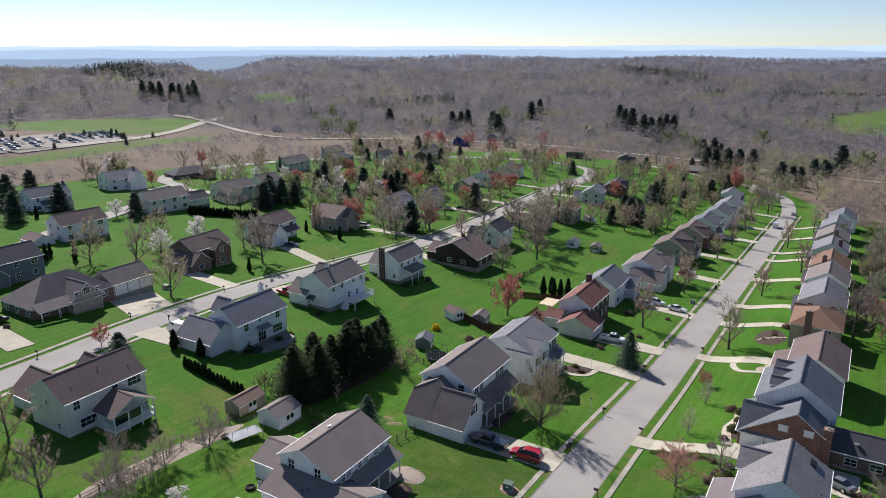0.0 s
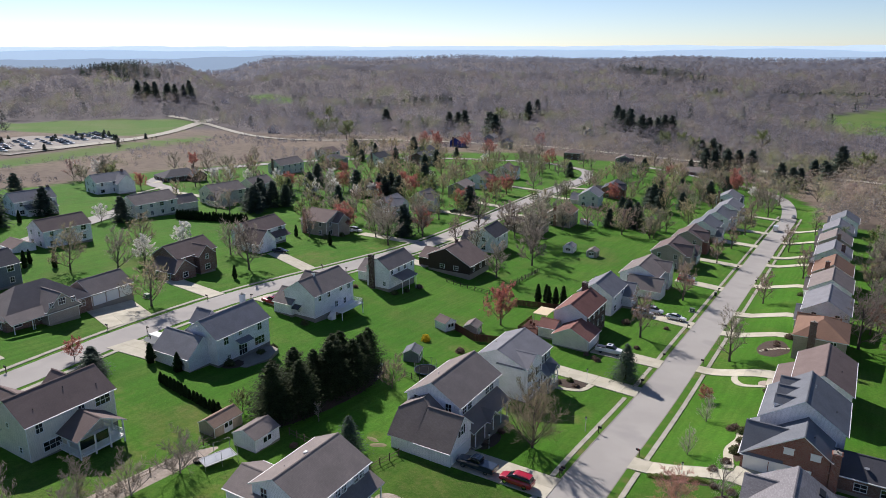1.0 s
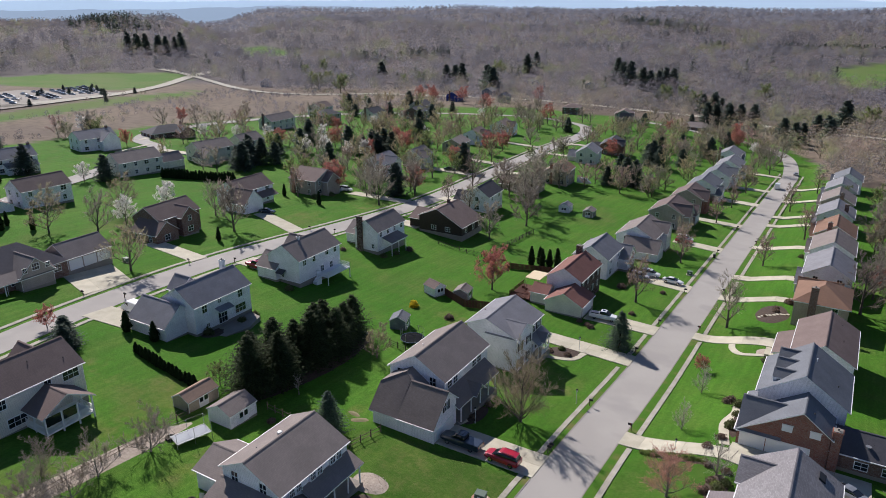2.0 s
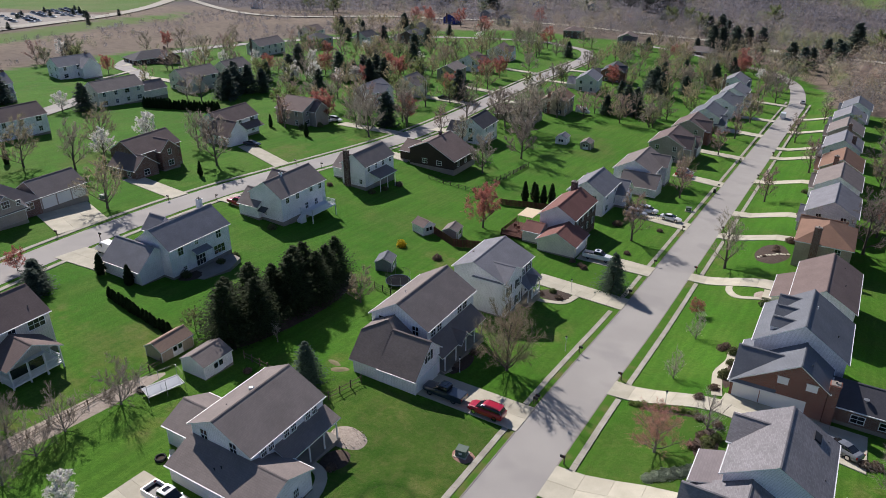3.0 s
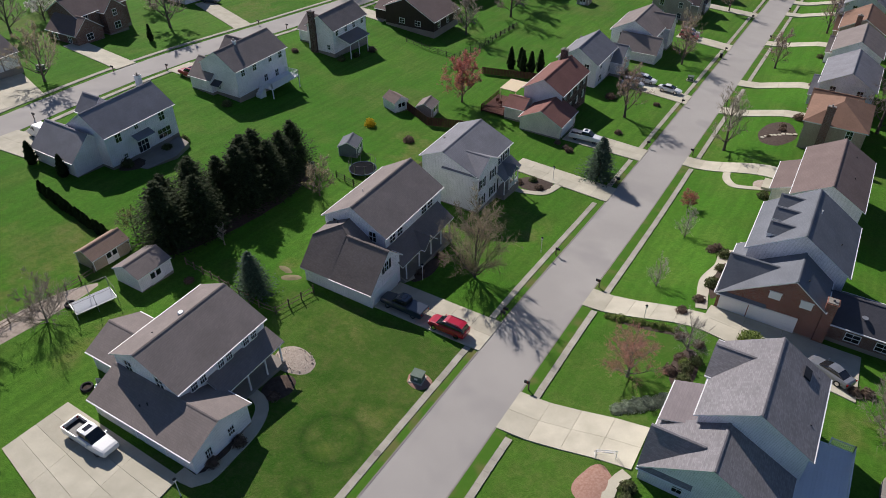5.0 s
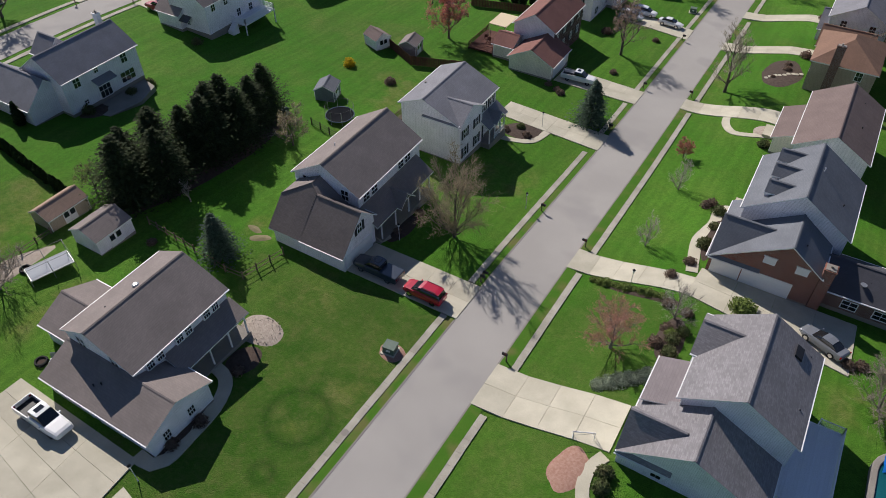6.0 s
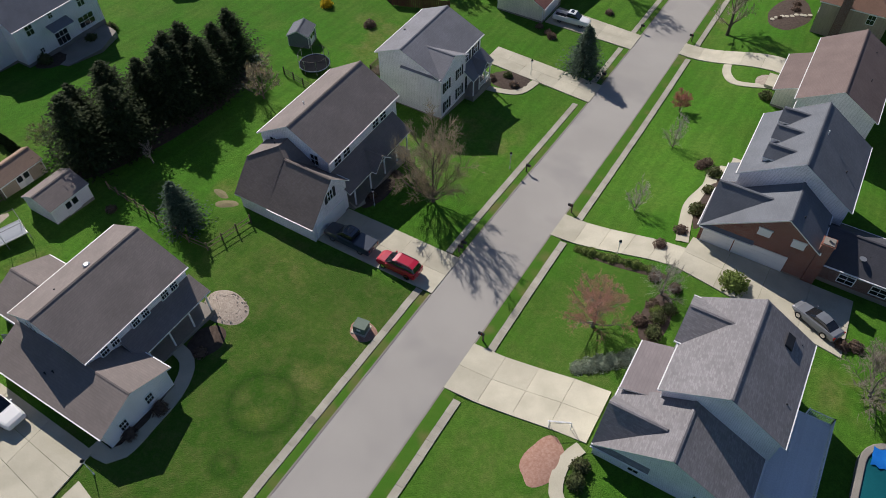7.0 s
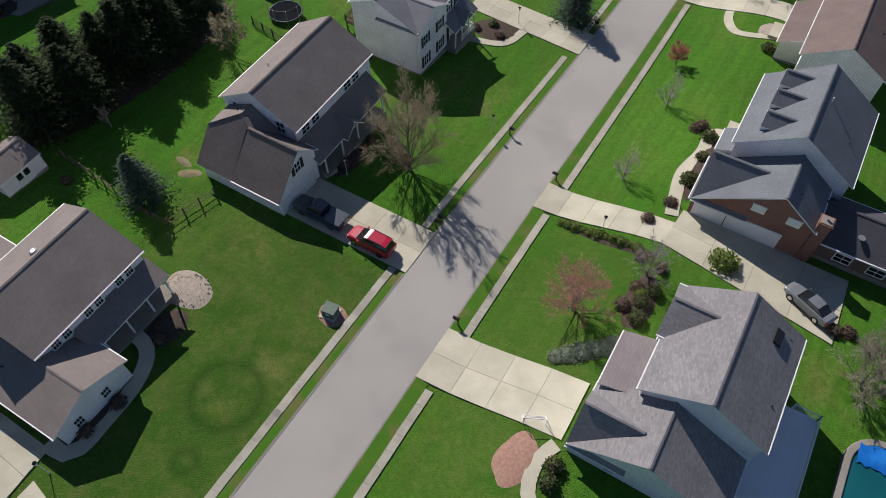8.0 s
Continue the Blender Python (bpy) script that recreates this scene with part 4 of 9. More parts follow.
def posts(h, pts, z0, z1, r=0.07, name="post", mat=None):
    for x, y in pts:
        s = Shape().box(x - r, x + r, y - r, y + r, z0, z1).box(x - r * 1.5, x + r * 1.5, y - r * 1.5, y + r * 1.5, z0, z0 + 0.15)
        part(name, s, mat or TRIM, h)


def rail(h, line, z0, height=0.95, gap=0.14, mat=None):
    """A railing along a line: top and bottom bar and balusters."""
    s = Shape()
    for (ax, ay), (bx, by) in zip(line, line[1:]):
        n = max(1, int(math.hypot(bx - ax, by - ay) / gap))
        for z, r in ((z0 + height, 0.045), (z0 + 0.12, 0.03)):
            s.tube((ax, ay, z), (bx, by, z), r, sides=4)
        for i in range(n + 1):
            x, y = ax + (bx - ax) * i / n, ay + (by - ay) * i / n
            s.box(x - 0.018, x + 0.018, y - 0.018, y + 0.018, z0 + 0.1, z0 + height)
        s.box(ax - 0.05, ax + 0.05, ay - 0.05, ay + 0.05, z0, z0 + height + 0.1)
        s.box(bx - 0.05, bx + 0.05, by - 0.05, by + 0.05, z0, z0 + height + 0.1)
    return part("railing", s, mat or TRIM, h)


def deck(h, x0, x1, y0, y1, z, mat=None, base=-1.6):
    """A raised floor of boards on posts and joists."""
    frame_ = Shape()
    frame_.box(x0, x1, y0, y1, z - 0.26, z - 0.05)
    for x in (x0 + 0.1, x1 - 0.1):
        for y in (y0 + 0.1, y1 - 0.1):
            frame_.box(x - 0.08, x + 0.08, y - 0.08, y + 0.08, base, z - 0.2)
    d = part("deck", frame_, mat or WOOD, h)
    n = max(3, int((x1 - x0) / 0.3))
    me = Shape().box(-(x1 - x0) / n / 2 + 0.004, (x1 - x0) / n / 2 - 0.004, y0, y1, z - 0.05, z).mesh("board", mat or WOOD)
    for i in range(n):
        part("board", me, None, d, at=pose(x0 + (x1 - x0) * (i + 0.5) / n, 0, 0))
    return d


def house_taupe_front():
    """Two-storey house with a long garage roof, a porch and dormer windows, nearest on the west side."""
    ox, oy, z0 = -53.0, 61.0, -2.15
    main = V(-57.0, -48.7, 55.4, 66.6, (5.6, 4.95), 7.25, off=0.42)
    gar = V(-57.0, -43.9, 51.9, 58.7, 2.75, 4.15, axis="x")
    porch = V(-48.7, -46.6, 58.7, 66.6, 2.6, 3.5, off=0.0, open_below=True, over=0.2)
    rear = V(-62.0, -57.0, 55.7, 61.8, 3.1, 4.5, axis="x")
    h = house("two-storey white house with taupe shingle roof and porch", ox, oy, z0, [main, gar, porch, rear], W_WHITE, R_TAUPE)
    for y in (57.6, 61.0, 64.4):   # window bays under the front eave
        b = Shape().box(-48.72 - ox, -48.5 - ox, y - 1.0 - oy, y + 1.0 - oy, 3.65, 4.85)
        part("bay", b, W_WHITE, h)
        for k in (-0.55, 0.55):
            window(h, "E", y + k - oy, -48.5 - ox, 4.25, 0.72, 1.0, 2)
    for y in (53.6, 56.4):
        window(h, "E", y - oy, -43.9 - ox, 1.5, 0.7, 1.0, 2)
    posts(h, [(-46.75 - ox, y - oy) for y in (59.4, 61.8, 64.2, 66.4)], -0.4, 2.55)
    part("porch_floor", Shape().box(-48.7 - ox, -46.5 - ox, 58.8 - oy, 66.6 - oy, -1.2, 0.02), KERB, h)
    front_door(h, "E", 62.8 - oy, -48.7 - ox)
    window(h, "E", 65.2 - oy, -48.7 - ox, 1.3, 1.4, 1.2, 2)
    garage_door(h, "S", -54.0 - ox, 51.9 - oy, 4.9, base=-0.1)
    garage_door(h, "S", -49.0 - ox, 51.9 - oy, 2.6, base=-0.1)
    for x in (-55.2, -51.0):
        window(h, "S", x - ox, 55.4 - oy, 4.8)
    for y in (57.5, 63.8):
        window(h, "W", y - oy, -57.0 - ox, 4.2)
    for x in (-55.0, -51.0):
        window(h, "N", x - ox, 66.6 - oy, 4.0)
        window(h, "N", x - ox, 66.6 - oy, 1.4)
    vent_pipe(h, -51.0 - ox, 53.6 - oy, 3.75)
    vent_pipe(h, -51.6 - ox, 53.2 - oy, 3.6, 0.4)
    vent_pipe(h, -54.8 - ox, 58.5 - oy, 6.85, 0.25)
    roof_vent = Shape().lathe(-54.2 - ox, 61.6 - oy, [(0.3, 7.0), (0.34, 7.22), (0.2, 7.3)], 12)
    part("roof_vent", roof_vent, METAL, h)
    part("drainpipe", Shape().tube((-48.62 - ox, 55.5 - oy, 0), (-48.62 - ox, 55.5 - oy, 4.4), 0.05), TRIM, h)


def house_taupe_mid():
    """Two-storey house with an asymmetric garage wing and a small gabled porch."""
    ox, oy, z0 = -50.0, 88.0, -3.95
    main = V(-55.1, -46.2, 84.9, 97.6, (6.35, 6.25), 8.9, off=0.48)
    gar = V(-49.9, -44.4, 79.1, 85.0, (2.72, 4.3), 6.25, axis="x", off=0.62, roof=R_STAIN)
    porch = V(-46.2, -43.9, 85.0, 96.6, 2.7, 4.3, off=0.0, open_below=True, over=0.2)
    gablet = V(-46.0, -43.4, 89.0, 91.6, 2.75, 3.9, axis="x", open_below=True, over=0.2)
    h = house("two-storey white house with stained taupe roof and wide garage", ox, oy, z0, [main, gar, porch, gablet], W_WHITE, R_TAUPE)
    for y in (86.4, 88.0, 93.5, 95.0):
        window(h, "E", y - oy, -46.2 - ox, 5.1, 1.1, 1.0, 1)
    # the wing's western part: a short ridge running back to the house, hipped into the wide front slope
    w_eave, w_top, peak, back, rear, low, valley, e_eave = [Vector((x - ox, y - oy, z)) for x, y, z in (
        (-54.6, 78.75, 2.50), (-54.6, 81.75, 5.46), (-51.3, 83.4, 7.08), (-51.3, 85.0, 7.08), (-54.6, 85.0, 5.46), (-50.2, 82.76, 6.42), (-47.5, 85.0, 4.48), (-50.1, 78.75, 2.50))]
    dz = Vector((0, 0, 0.03))
    r = Shape()
    r.add([p + dz for p in (w_eave, e_eave, low, peak, w_top)], [(0, 1, 2, 3, 4)])
    r.add([p + dz for p in (w_top, peak, back, rear)], [(0, 1, 2, 3)], 2)
    r.add([p + dz for p in (peak, low, valley, back)], [(0, 1, 2, 3)], 2)
    for a, b_ in ((w_eave, e_eave), (rear, w_top), (w_top, w_eave)):
        r.add([a + dz, b_ + dz, b_ - Vector((0, 0, 0.16)), a - Vector((0, 0, 0.16))], [(0, 3, 2, 1)], 1)
    for a, b_ in ((w_top, peak), (peak, low), (peak, back)):
        r.tube(a + dz, b_ + dz, 0.07, sides=5, m=0)
    part("roof", r, [R_STAIN, TRIM, R_TAUPE], h)
    side = [(79.1, -1.4), (85.0, -1.4), (85.0, 5.3), (81.9, 5.3), (79.1, 2.55)]
    wv = [(x - ox, y - oy, z) for x in (-54.2, -49.95) for y, z in side]
    part("wall", Shape().add(wv, [(4, 3, 2, 1, 0), (5, 6, 7, 8, 9)] + [(i, (i + 1) % 5, 5 + (i + 1) % 5, 5 + i) for i in range(5)]), W_WHITE, h)
    window(h, "E", 82.4 - oy, -44.4 - ox, 4.3, 0.75, 1.25, 1, True)
    garage_door(h, "E", 82.0 - oy, -44.4 - ox, 4.6, 2.1, base=-0.15)
    posts(h, [(-44.1 - ox, y - oy) for y in (86.0, 88.9, 91.7, 94.2, 96.4)], -0.6, 2.65)
    part("porch_floor", Shape().box(-46.2 - ox, -43.8 - ox, 85.2 - oy, 96.6 - oy, -1.4, -0.1), KERB, h)
    front_door(h, "E", 90.3 - oy, -46.2 - ox, base=0.0)
    for y in (87.2, 94.0):
        window(h, "E", y - oy, -46.2 - ox, 1.3, 1.5, 1.3, 2)
    for x in (-53.4, -48.0):
        window(h, "S", x - ox, 84.9 - oy, 5.6)
        window(h, "N", x - ox, 97.6 - oy, 4.9)
        window(h, "N", x - ox, 97.6 - oy, 1.6)
    for y in (87, 91, 95):
        window(h, "W", y - oy, -55.1 - ox, 4.9)
        window(h, "W", y - oy, -55.1 - ox, 1.6)
    vent_pipe(h, -52.4 - ox, 89.3 - oy, 8.2, 0.6)
    vent_pipe(h, -52.4 - ox, 84.0 - oy, 6.75, 0.3)
    part("drainpipe", Shape().tube((-44.36 - ox, 79.2 - oy, 0), (-44.36 - ox, 79.2 - oy, 2.3), 0.05), TRIM, h)


def house_grey_white():
    """Pale two-storey house with a front cross gable and shutters."""
    ox, oy, z0 = -50.0, 112.0, -6.15
    main = V(-53.8, -45.2, 105.3, 116.2, (7.1, 6.28), 8.57, off=0.40)
    cross = V(-50.2, -44.75, 105.35, 111.4, 6.15, 7.75, axis="x")
    porch = V(-45.2, -43.5, 111.4, 116.4, 2.7, 3.9, off=0.0, open_below=True, over=0.2)
    bay = V(-45.6, -43.2, 112.8, 115.2, 2.9, 4.0, axis="x", open_below=True, over=0.2)
    h = house("pale grey two-storey house with dark shutters", ox, oy, z0, [main, cross, porch, bay], W_GREY, R_GREY)
    for y in (106.7, 109.9):
        window(h, "E", y - oy, -44.75 - ox, 4.4, 0.85, 1.35, 1, True)
        window(h, "E", y - oy, -44.75 - ox, 1.5, 0.85, 1.45, 1, True)
    for y in (112.6, 114.9):
        window(h, "E", y - oy, -45.2 - ox, 4.9, 0.9, 1.3, 1, True)
    front_door(h, "E", 112.3 - oy, -45.2 - ox, base=0.0)
    window(h, "E", 114.6 - oy, -45.2 - ox, 1.4, 1.7, 1.4, 2)
    posts(h, [(-43.6 - ox, y - oy) for y in (111.7, 113.3, 114.9, 116.2)], -0.9, 2.55)
    rail(h, [(-43.6 - ox, 113.3 - oy), (-43.6 - ox, 116.2 - oy), (-45.2 - ox, 116.2 - oy)], 0.0, 0.8)
    part("porch_floor", Shape().box(-45.2 - ox, -43.4 - ox, 111.4 - oy, 116.4 - oy, -1.8, 0.0), KERB, h)
    for y in (107, 110.5, 114):
        window(h, "W", y - oy, -53.8 - ox, 4.5)
        window(h, "W", y - oy, -53.8 - ox, 1.5)
    window(h, "N", -51 - ox, 116.2 - oy, 4.5)
    chimney(h, -53.2 - ox, 110.5 - oy, 0.5, 0.6, 5, 7.2, W_GREY)
    d = deck(h, -57.4 - ox, -53.8 - ox, 108.0 - oy, 112.0 - oy, 1.2)
    rail(h, [(-53.9 - ox, 108.0 - oy), (-57.4 - ox, 108.0 - oy), (-57.4 - ox, 112.0 - oy)], 1.2, mat=WOOD)


def house_brick_dormers():
    """Brick and grey house with a broad garage gable and three dormers on the street side."""
    ox, oy, z0 = -4.0, 108.0, -3.6
    main = V(-8.9, 1.6, 105.1, 115.6, 5.68, 9.17, wall=W_WHITE, base=-2.2)
    gar = V(-10.25, 0.25, 99.5, 105.1, (2.42, 4.4), 6.9, off=0.686, wall=BRICK, base=-2.0)
    west = V(-10.22, -5.3, 99.53, 105.9, 2.55, 5.7, axis="x", wall=BRICK, end=0.22)
    side = V(0.3, 9.6, 100.6, 106.4, 2.4, 4.2, axis="x", wall=BRICK_BROWN, roof=R_DARK, base=-2.2)
    stoop = V(-10.1, -8.9, 106.6, 109.4, 2.6, 3.2, off=1.0, wall=W_GREY)
    blocks = [main, gar, west, side, stoop]
    for y in (107.4, 110.75, 113.9):
        blocks.append(V(-7.5, -4.1, y - 1.0, y + 1.0, 7.5, 8.35, axis="x", base=6.3, over=0.2, end=0.12, wall=W_WHITE))
    h = house("red brick and grey house with three roof dormers", ox, oy, z0, blocks, BRICK, R_BLUE)
    for y in (107.4, 110.75, 113.9):
        window(h, "W", y - oy, -7.5 - ox, 7.15, 0.9, 0.75, 1)
    garage_door(h, "S", -8.4 - ox, 99.5 - oy, 2.9, 2.05)
    garage_door(h, "S", -4.2 - ox, 99.5 - oy, 4.9, 2.05)
    # White panels stand in for gable windows, their pale reflection put into the colour.
    for x in (-4.6, -1.4):
        part("louvre", Shape().box(x - 0.62 - ox, x + 0.62 - ox, 99.42 - oy, 99.52 - oy, 3.8, 4.7).box(x - 0.7 - ox, x + 0.7 - ox, 99.38 - oy, 99.52 - oy, 4.7, 4.8), TRIM, h)
    chimney(h, 0.9 - ox, 100.1 - oy, 1.1, 1.1, -1.6, 5.3, BRICK)
    for y in (111.0, 114.2):
        window(h, "W", y - oy, -8.9 - ox, 1.5, 1.4, 1.2, 2)
        window(h, "W", y - oy, -8.9 - ox, 4.3, 1.0, 1.2, 1)
    window(h, "W", 107.6 - oy, -8.9 - ox, 4.3, 1.0, 1.2, 1)
    front_door(h, "W", 112.7 - oy, -8.9 - ox)
    part("step", Shape().box(-10.4 - ox, -8.9 - ox, 111.6 - oy, 113.8 - oy, -2.2, 0.1), CONCRETE, h)
    for y in (106.6, 109.5, 112.5):
        window(h, "E", y - oy, 1.6 - ox, 4.3, 1.2, 1.2, 1)
    for x in (4.0, 7.0):
        window(h, "S", x - ox, 100.6 - oy, 1.1, 1.4, 1.0, 1)
    vent_pipe(h, -2.8 - ox, 111.2 - oy, 8.75, 0.9)
    vent_pipe(h, 0.2 - ox, 108.9 - oy, 6.8, 0.5)
    vent_pipe(h, -1.9 - ox, 101.2 - oy, 6.2, 0.5)
    vent_pipe(h, 5.0 - ox, 102.2 - oy, 3.4, 0.4)
    dish = Shape().lathe(4.4 - ox, 101.6 - oy, [(0.06, 2.6), (0.05, 3.4), (0.3, 3.45), (0.34, 3.55)], 10)
    part("satellite_dish", dish, METAL, h)


def house_mottled():
    """Grey two-storey house with stepped gables, nearest on the east side."""
    ox, oy, z0 = -3.0, 78.0, -1.7
    main = V(-7.35, 1.5, 76.12, 85.85, 5.45, 8.12)
    north = V(-7.85, -4.0, 81.1, 85.6, 5.6, 7.15, axis="x")
    gar = V(-10.1, 1.0, 70.88, 76.1, (2.55, 2.55), 5.65, off=0.475)
    west = V(-10.3, -6.2, 70.92, 75.3, 2.55, 5.15, axis="x")
    low = V(-10.05, -7.35, 76.25, 80.95, 3.05, 3.95, off=1.0, roof=shingles("porch_taupe", (0.20, 0.175, 0.18)))
    h = house("pale grey house with mottled grey shingle roofs", ox, oy, z0, [main, north, gar, west, low], W_GREY, R_MOTTLE)
    garage_door(h, "W", 73.1 - oy, -10.3 - ox, 3.9, 2.1, base=0.1)
    for y in (77.4, 83.5):
        window(h, "W", y - oy, -7.35 - ox if y < 80 else -7.85 - ox, 4.5, 1.0, 1.3, 1)
    window(h, "W", 78.6 - oy, -10.05 - ox, 1.5, 1.5, 1.3, 2)
    for x in (-5.5, -0.8):
        window(h, "N", x - ox, 85.85 - oy, 4.6)
        window(h, "N", x - ox, 85.85 - oy, 1.5)
    for y in (77.5, 81, 84.5):
        window(h, "E", y - oy, 1.5 - ox, 4.6)
        window(h, "E", y - oy, 1.5 - ox, 1.5, 1.4, 1.4)
    for x in (-7.0, -2.0):
        window(h, "S", x - ox, 70.88 - oy, 1.5, 0.8, 1.1)
    skylight = Shape()
    sx, sy, top_z = (-0.55, 0.1), (83.6, 84.9), (6.95, 6.56)
    skylight.add([(x - ox, y - oy, z + dz) for dz in (-0.25, 0.12) for x, y, z in ((sx[0], sy[0], top_z[0]), (sx[1], sy[0], top_z[1]), (sx[1], sy[1], top_z[1]), (sx[0], sy[1], top_z[0]))],
                 [(4, 5, 6, 7), (0, 1, 5, 4), (1, 2, 6, 5), (2, 3, 7, 6), (3, 0, 4, 7)])
    part("skylight", skylight, [SHUTTER], h)
    for x, y, z in ((-1.7, 77.4, 7.3), (1.0, 79.2, 5.8), (0.75, 85.0, 5.9)):
        vent_pipe(h, x - ox, y - oy, z, 0.45)
    deck(h, 1.5 - ox, 5.4 - ox, 73.4 - oy, 82.6 - oy, 1.15, GREY_DECK, base=-1.5)
    rail(h, [(1.6 - ox, 73.5 - oy), (5.35 - ox, 73.5 - oy), (5.35 - ox, 82.5 - oy), (3.4 - ox, 82.5 - oy)], 1.15, 0.95)
    part("drainpipe", Shape().tube((-7.3 - ox, 76.05 - oy, 3.9), (-7.3 - ox, 76.05 - oy, 5.3), 0.05), TRIM, h)


def house_brown_gable():
    ox, oy, z0 = -2.0, 134.0, -6.5
    main = V(-6.5, 2.2, 125.7, 140.2, 5.1, 7.6, wall=W_GREY)
    low = V(-9.3, -6.5, 130.0, 138.4, 2.6, 3.8, off=1.0, wall=W_CREAM)
    h = house("two-storey house with a plain brown gable roof", ox, oy, z0, [main, low], W_GREY, R_BROWN)
    main.storeys = 2
    auto_windows(h, main, "WEN")
    window(h, "W", 132 - oy, -9.3 - ox, 1.4, 1.5, 1.2, 2)
    front_door(h, "W", 135.5 - oy, -9.3 - ox)
    part("step", Shape().box(-11 - ox, -9.3 - ox, 134 - oy, 137 - oy, -2, 0.1), CONCRETE, h)
    for x, y, z in ((0.3, 131.5, 6.5), (-0.2, 137.5, 6.6)):
        vent_pipe(h, x - ox, y - oy, z, 0.4)


def house_rust():
    ox, oy, z0 = -4.0, 160.0, -8.3
    main = V(-8.6, 0.7, 153.2, 164.4, 5.2, 7.8, hip=True, wall=W_TAN)
    gar = V(-9.0, -1.0, 164.4, 170.4, 2.7, 5.0, axis="x", wall=BRICK)
    h = house("tan house with rust-brown hip roof and brick chimney", ox, oy, z0, [main, gar], W_TAN, R_ORANGE)
    main.storeys = 2
    auto_windows(h, main, "WEN", shutters=True)
    window(h, "S", -1.6 - ox, 153.2 - oy, 4.2)
    chimney(h, -5.4 - ox, 152.9 - oy, 1.3, 0.7, -1.5, 8.4, BRICK_BROWN)


def house_cream_street():
    """Cream house with a screened porch on its garden side."""
    ox, oy, z0 = -95.0, 54.0, -0.95
    main = V(-98.6, -90.0, 47.9, 60.6, 5.5, 8.1)
    porch = V(-90.2, -85.4, 51.9, 58.6, 2.75, 4.6, axis="x", hip=False, open_below=True)
    wing = V(-106.0, -98.6, 49.0, 56.0, 2.7, 5.4, axis="x")
    nook = V(-101.5, -98.4, 57.0, 60.4, 4.8, 6.4, axis="x")
    h = house("cream two-storey house with dark brown roof and screened porch", ox, oy, z0, [main, porch, wing, nook], W_CREAM, R_BROWN)
    for y, z, w in ((49.6, 4.5, 0.9), (55.6, 4.5, 0.9), (58.8, 4.5, 2.2), (51.0, 1.5, 2.4)):
        window(h, "E", y - oy, -90.0 - ox, z, w, 1.3, 2 if w > 1 else 1)
    window(h, "S", -94.4 - ox, 47.9 - oy, 4.5, 0.5, 0.7, 0)
    window(h, "S", -92.0 - ox, 47.9 - oy, 1.5, 0.6, 0.8, 0)
    posts(h, [(x - ox, y - oy) for x in (-85.5, -88.0) for y in (52.0, 58.5)] + [(-85.5 - ox, 54.2 - oy), (-85.5 - ox, 56.4 - oy)], -0.8, 2.7, 0.09)
    part("porch_floor", Shape().box(-90 - ox, -85.4 - ox, 51.9 - oy, 58.6 - oy, 0.1, 0.35), TRIM, h)
    rail(h, [(-90 - ox, 51.95 - oy), (-85.5 - ox, 51.95 - oy), (-85.5 - ox, 58.5 - oy), (-90 - ox, 58.5 - oy)], 0.35)
    scr = Shape().box(-85.42 - ox, -85.4 - ox, 52.1 - oy, 54.1 - oy, 1.3, 2.6).box(-85.42 - ox, -85.4 - ox, 54.4 - oy, 56.2 - oy, 1.3, 2.6)
    part("screen", scr, GLASS, h)
    for x, y, z in ((-91.6, 50.0, 6.6), (-92.8, 55.0, 7.4), (-91.4, 59.0, 6.5)):
        vent_pipe(h, x - ox, y - oy, z, 0.4)
    garage_door(h, "W", 52.5 - oy, -106.0 - ox)
    main.storeys = 2
    auto_windows(h, main, "N")


def house_white_grey():
    """White house with a grey roof, garage wing and patio."""
    ox, oy, z0 = -99.0, 89.0, -3.0
    main = V(-103.2, -95.1, 84.0, 96.8, 5.3, 8.0)
    gar = V(-106.6, -97.4, 79.6, 86.4, 2.8, 5.6, axis="x")
    front = V(-106.4, -103.0, 88.0, 92.0, 5.2, 7.2, axis="x")
    h = house("white two-storey house with slate-grey roof and garage wing", ox, oy, z0, [main, gar, front], W_WHITE, R_GREY)
    for y, z, w, hh in ((86.2, 4.3, 1.0, 1.5), (89.6, 4.6, 0.6, 0.8), (94.4, 4.3, 1.0, 1.5), (94.2, 1.5, 2.4, 1.5), (90.0, 1.3, 1.9, 2.1), (86.6, 1.0, 0.6, 0.6)):
        window(h, "E", y - oy, -95.1 - ox, z, w, hh, 2 if w > 1.5 else 1)
    hood = V(-95.1, -93.8, 88.6, 91.4, 2.9, 3.4, off=0.0, open_below=True, over=0.1)
    hood.shift(ox, oy)
    block(h, hood, W_WHITE, R_GREY)
    garage_door(h, "W", 83.0 - oy, -106.6 - ox)
    chimney(h, -101.5 - ox, 96.6 - oy, 0.9, 0.7, 0, 8.6, TRIM)
    part("patio", Shape().prism([(-95.1 - ox, 86 - oy), (-91.4 - ox, 87 - oy), (-90.6 - ox, 92 - oy), (-92.2 - ox, 96 - oy), (-95.1 - ox, 96.6 - oy)], -1.9, -0.4), KERB, h)
    for x, y, z in ((-97.8, 88.0, 6.9), (-98.5, 91.5, 7.1), (-97.0, 86.0, 6.4)):
        vent_pipe(h, x - ox, y - oy, z, 0.35)
    main.storeys = 2
    auto_windows(h, main, "N")


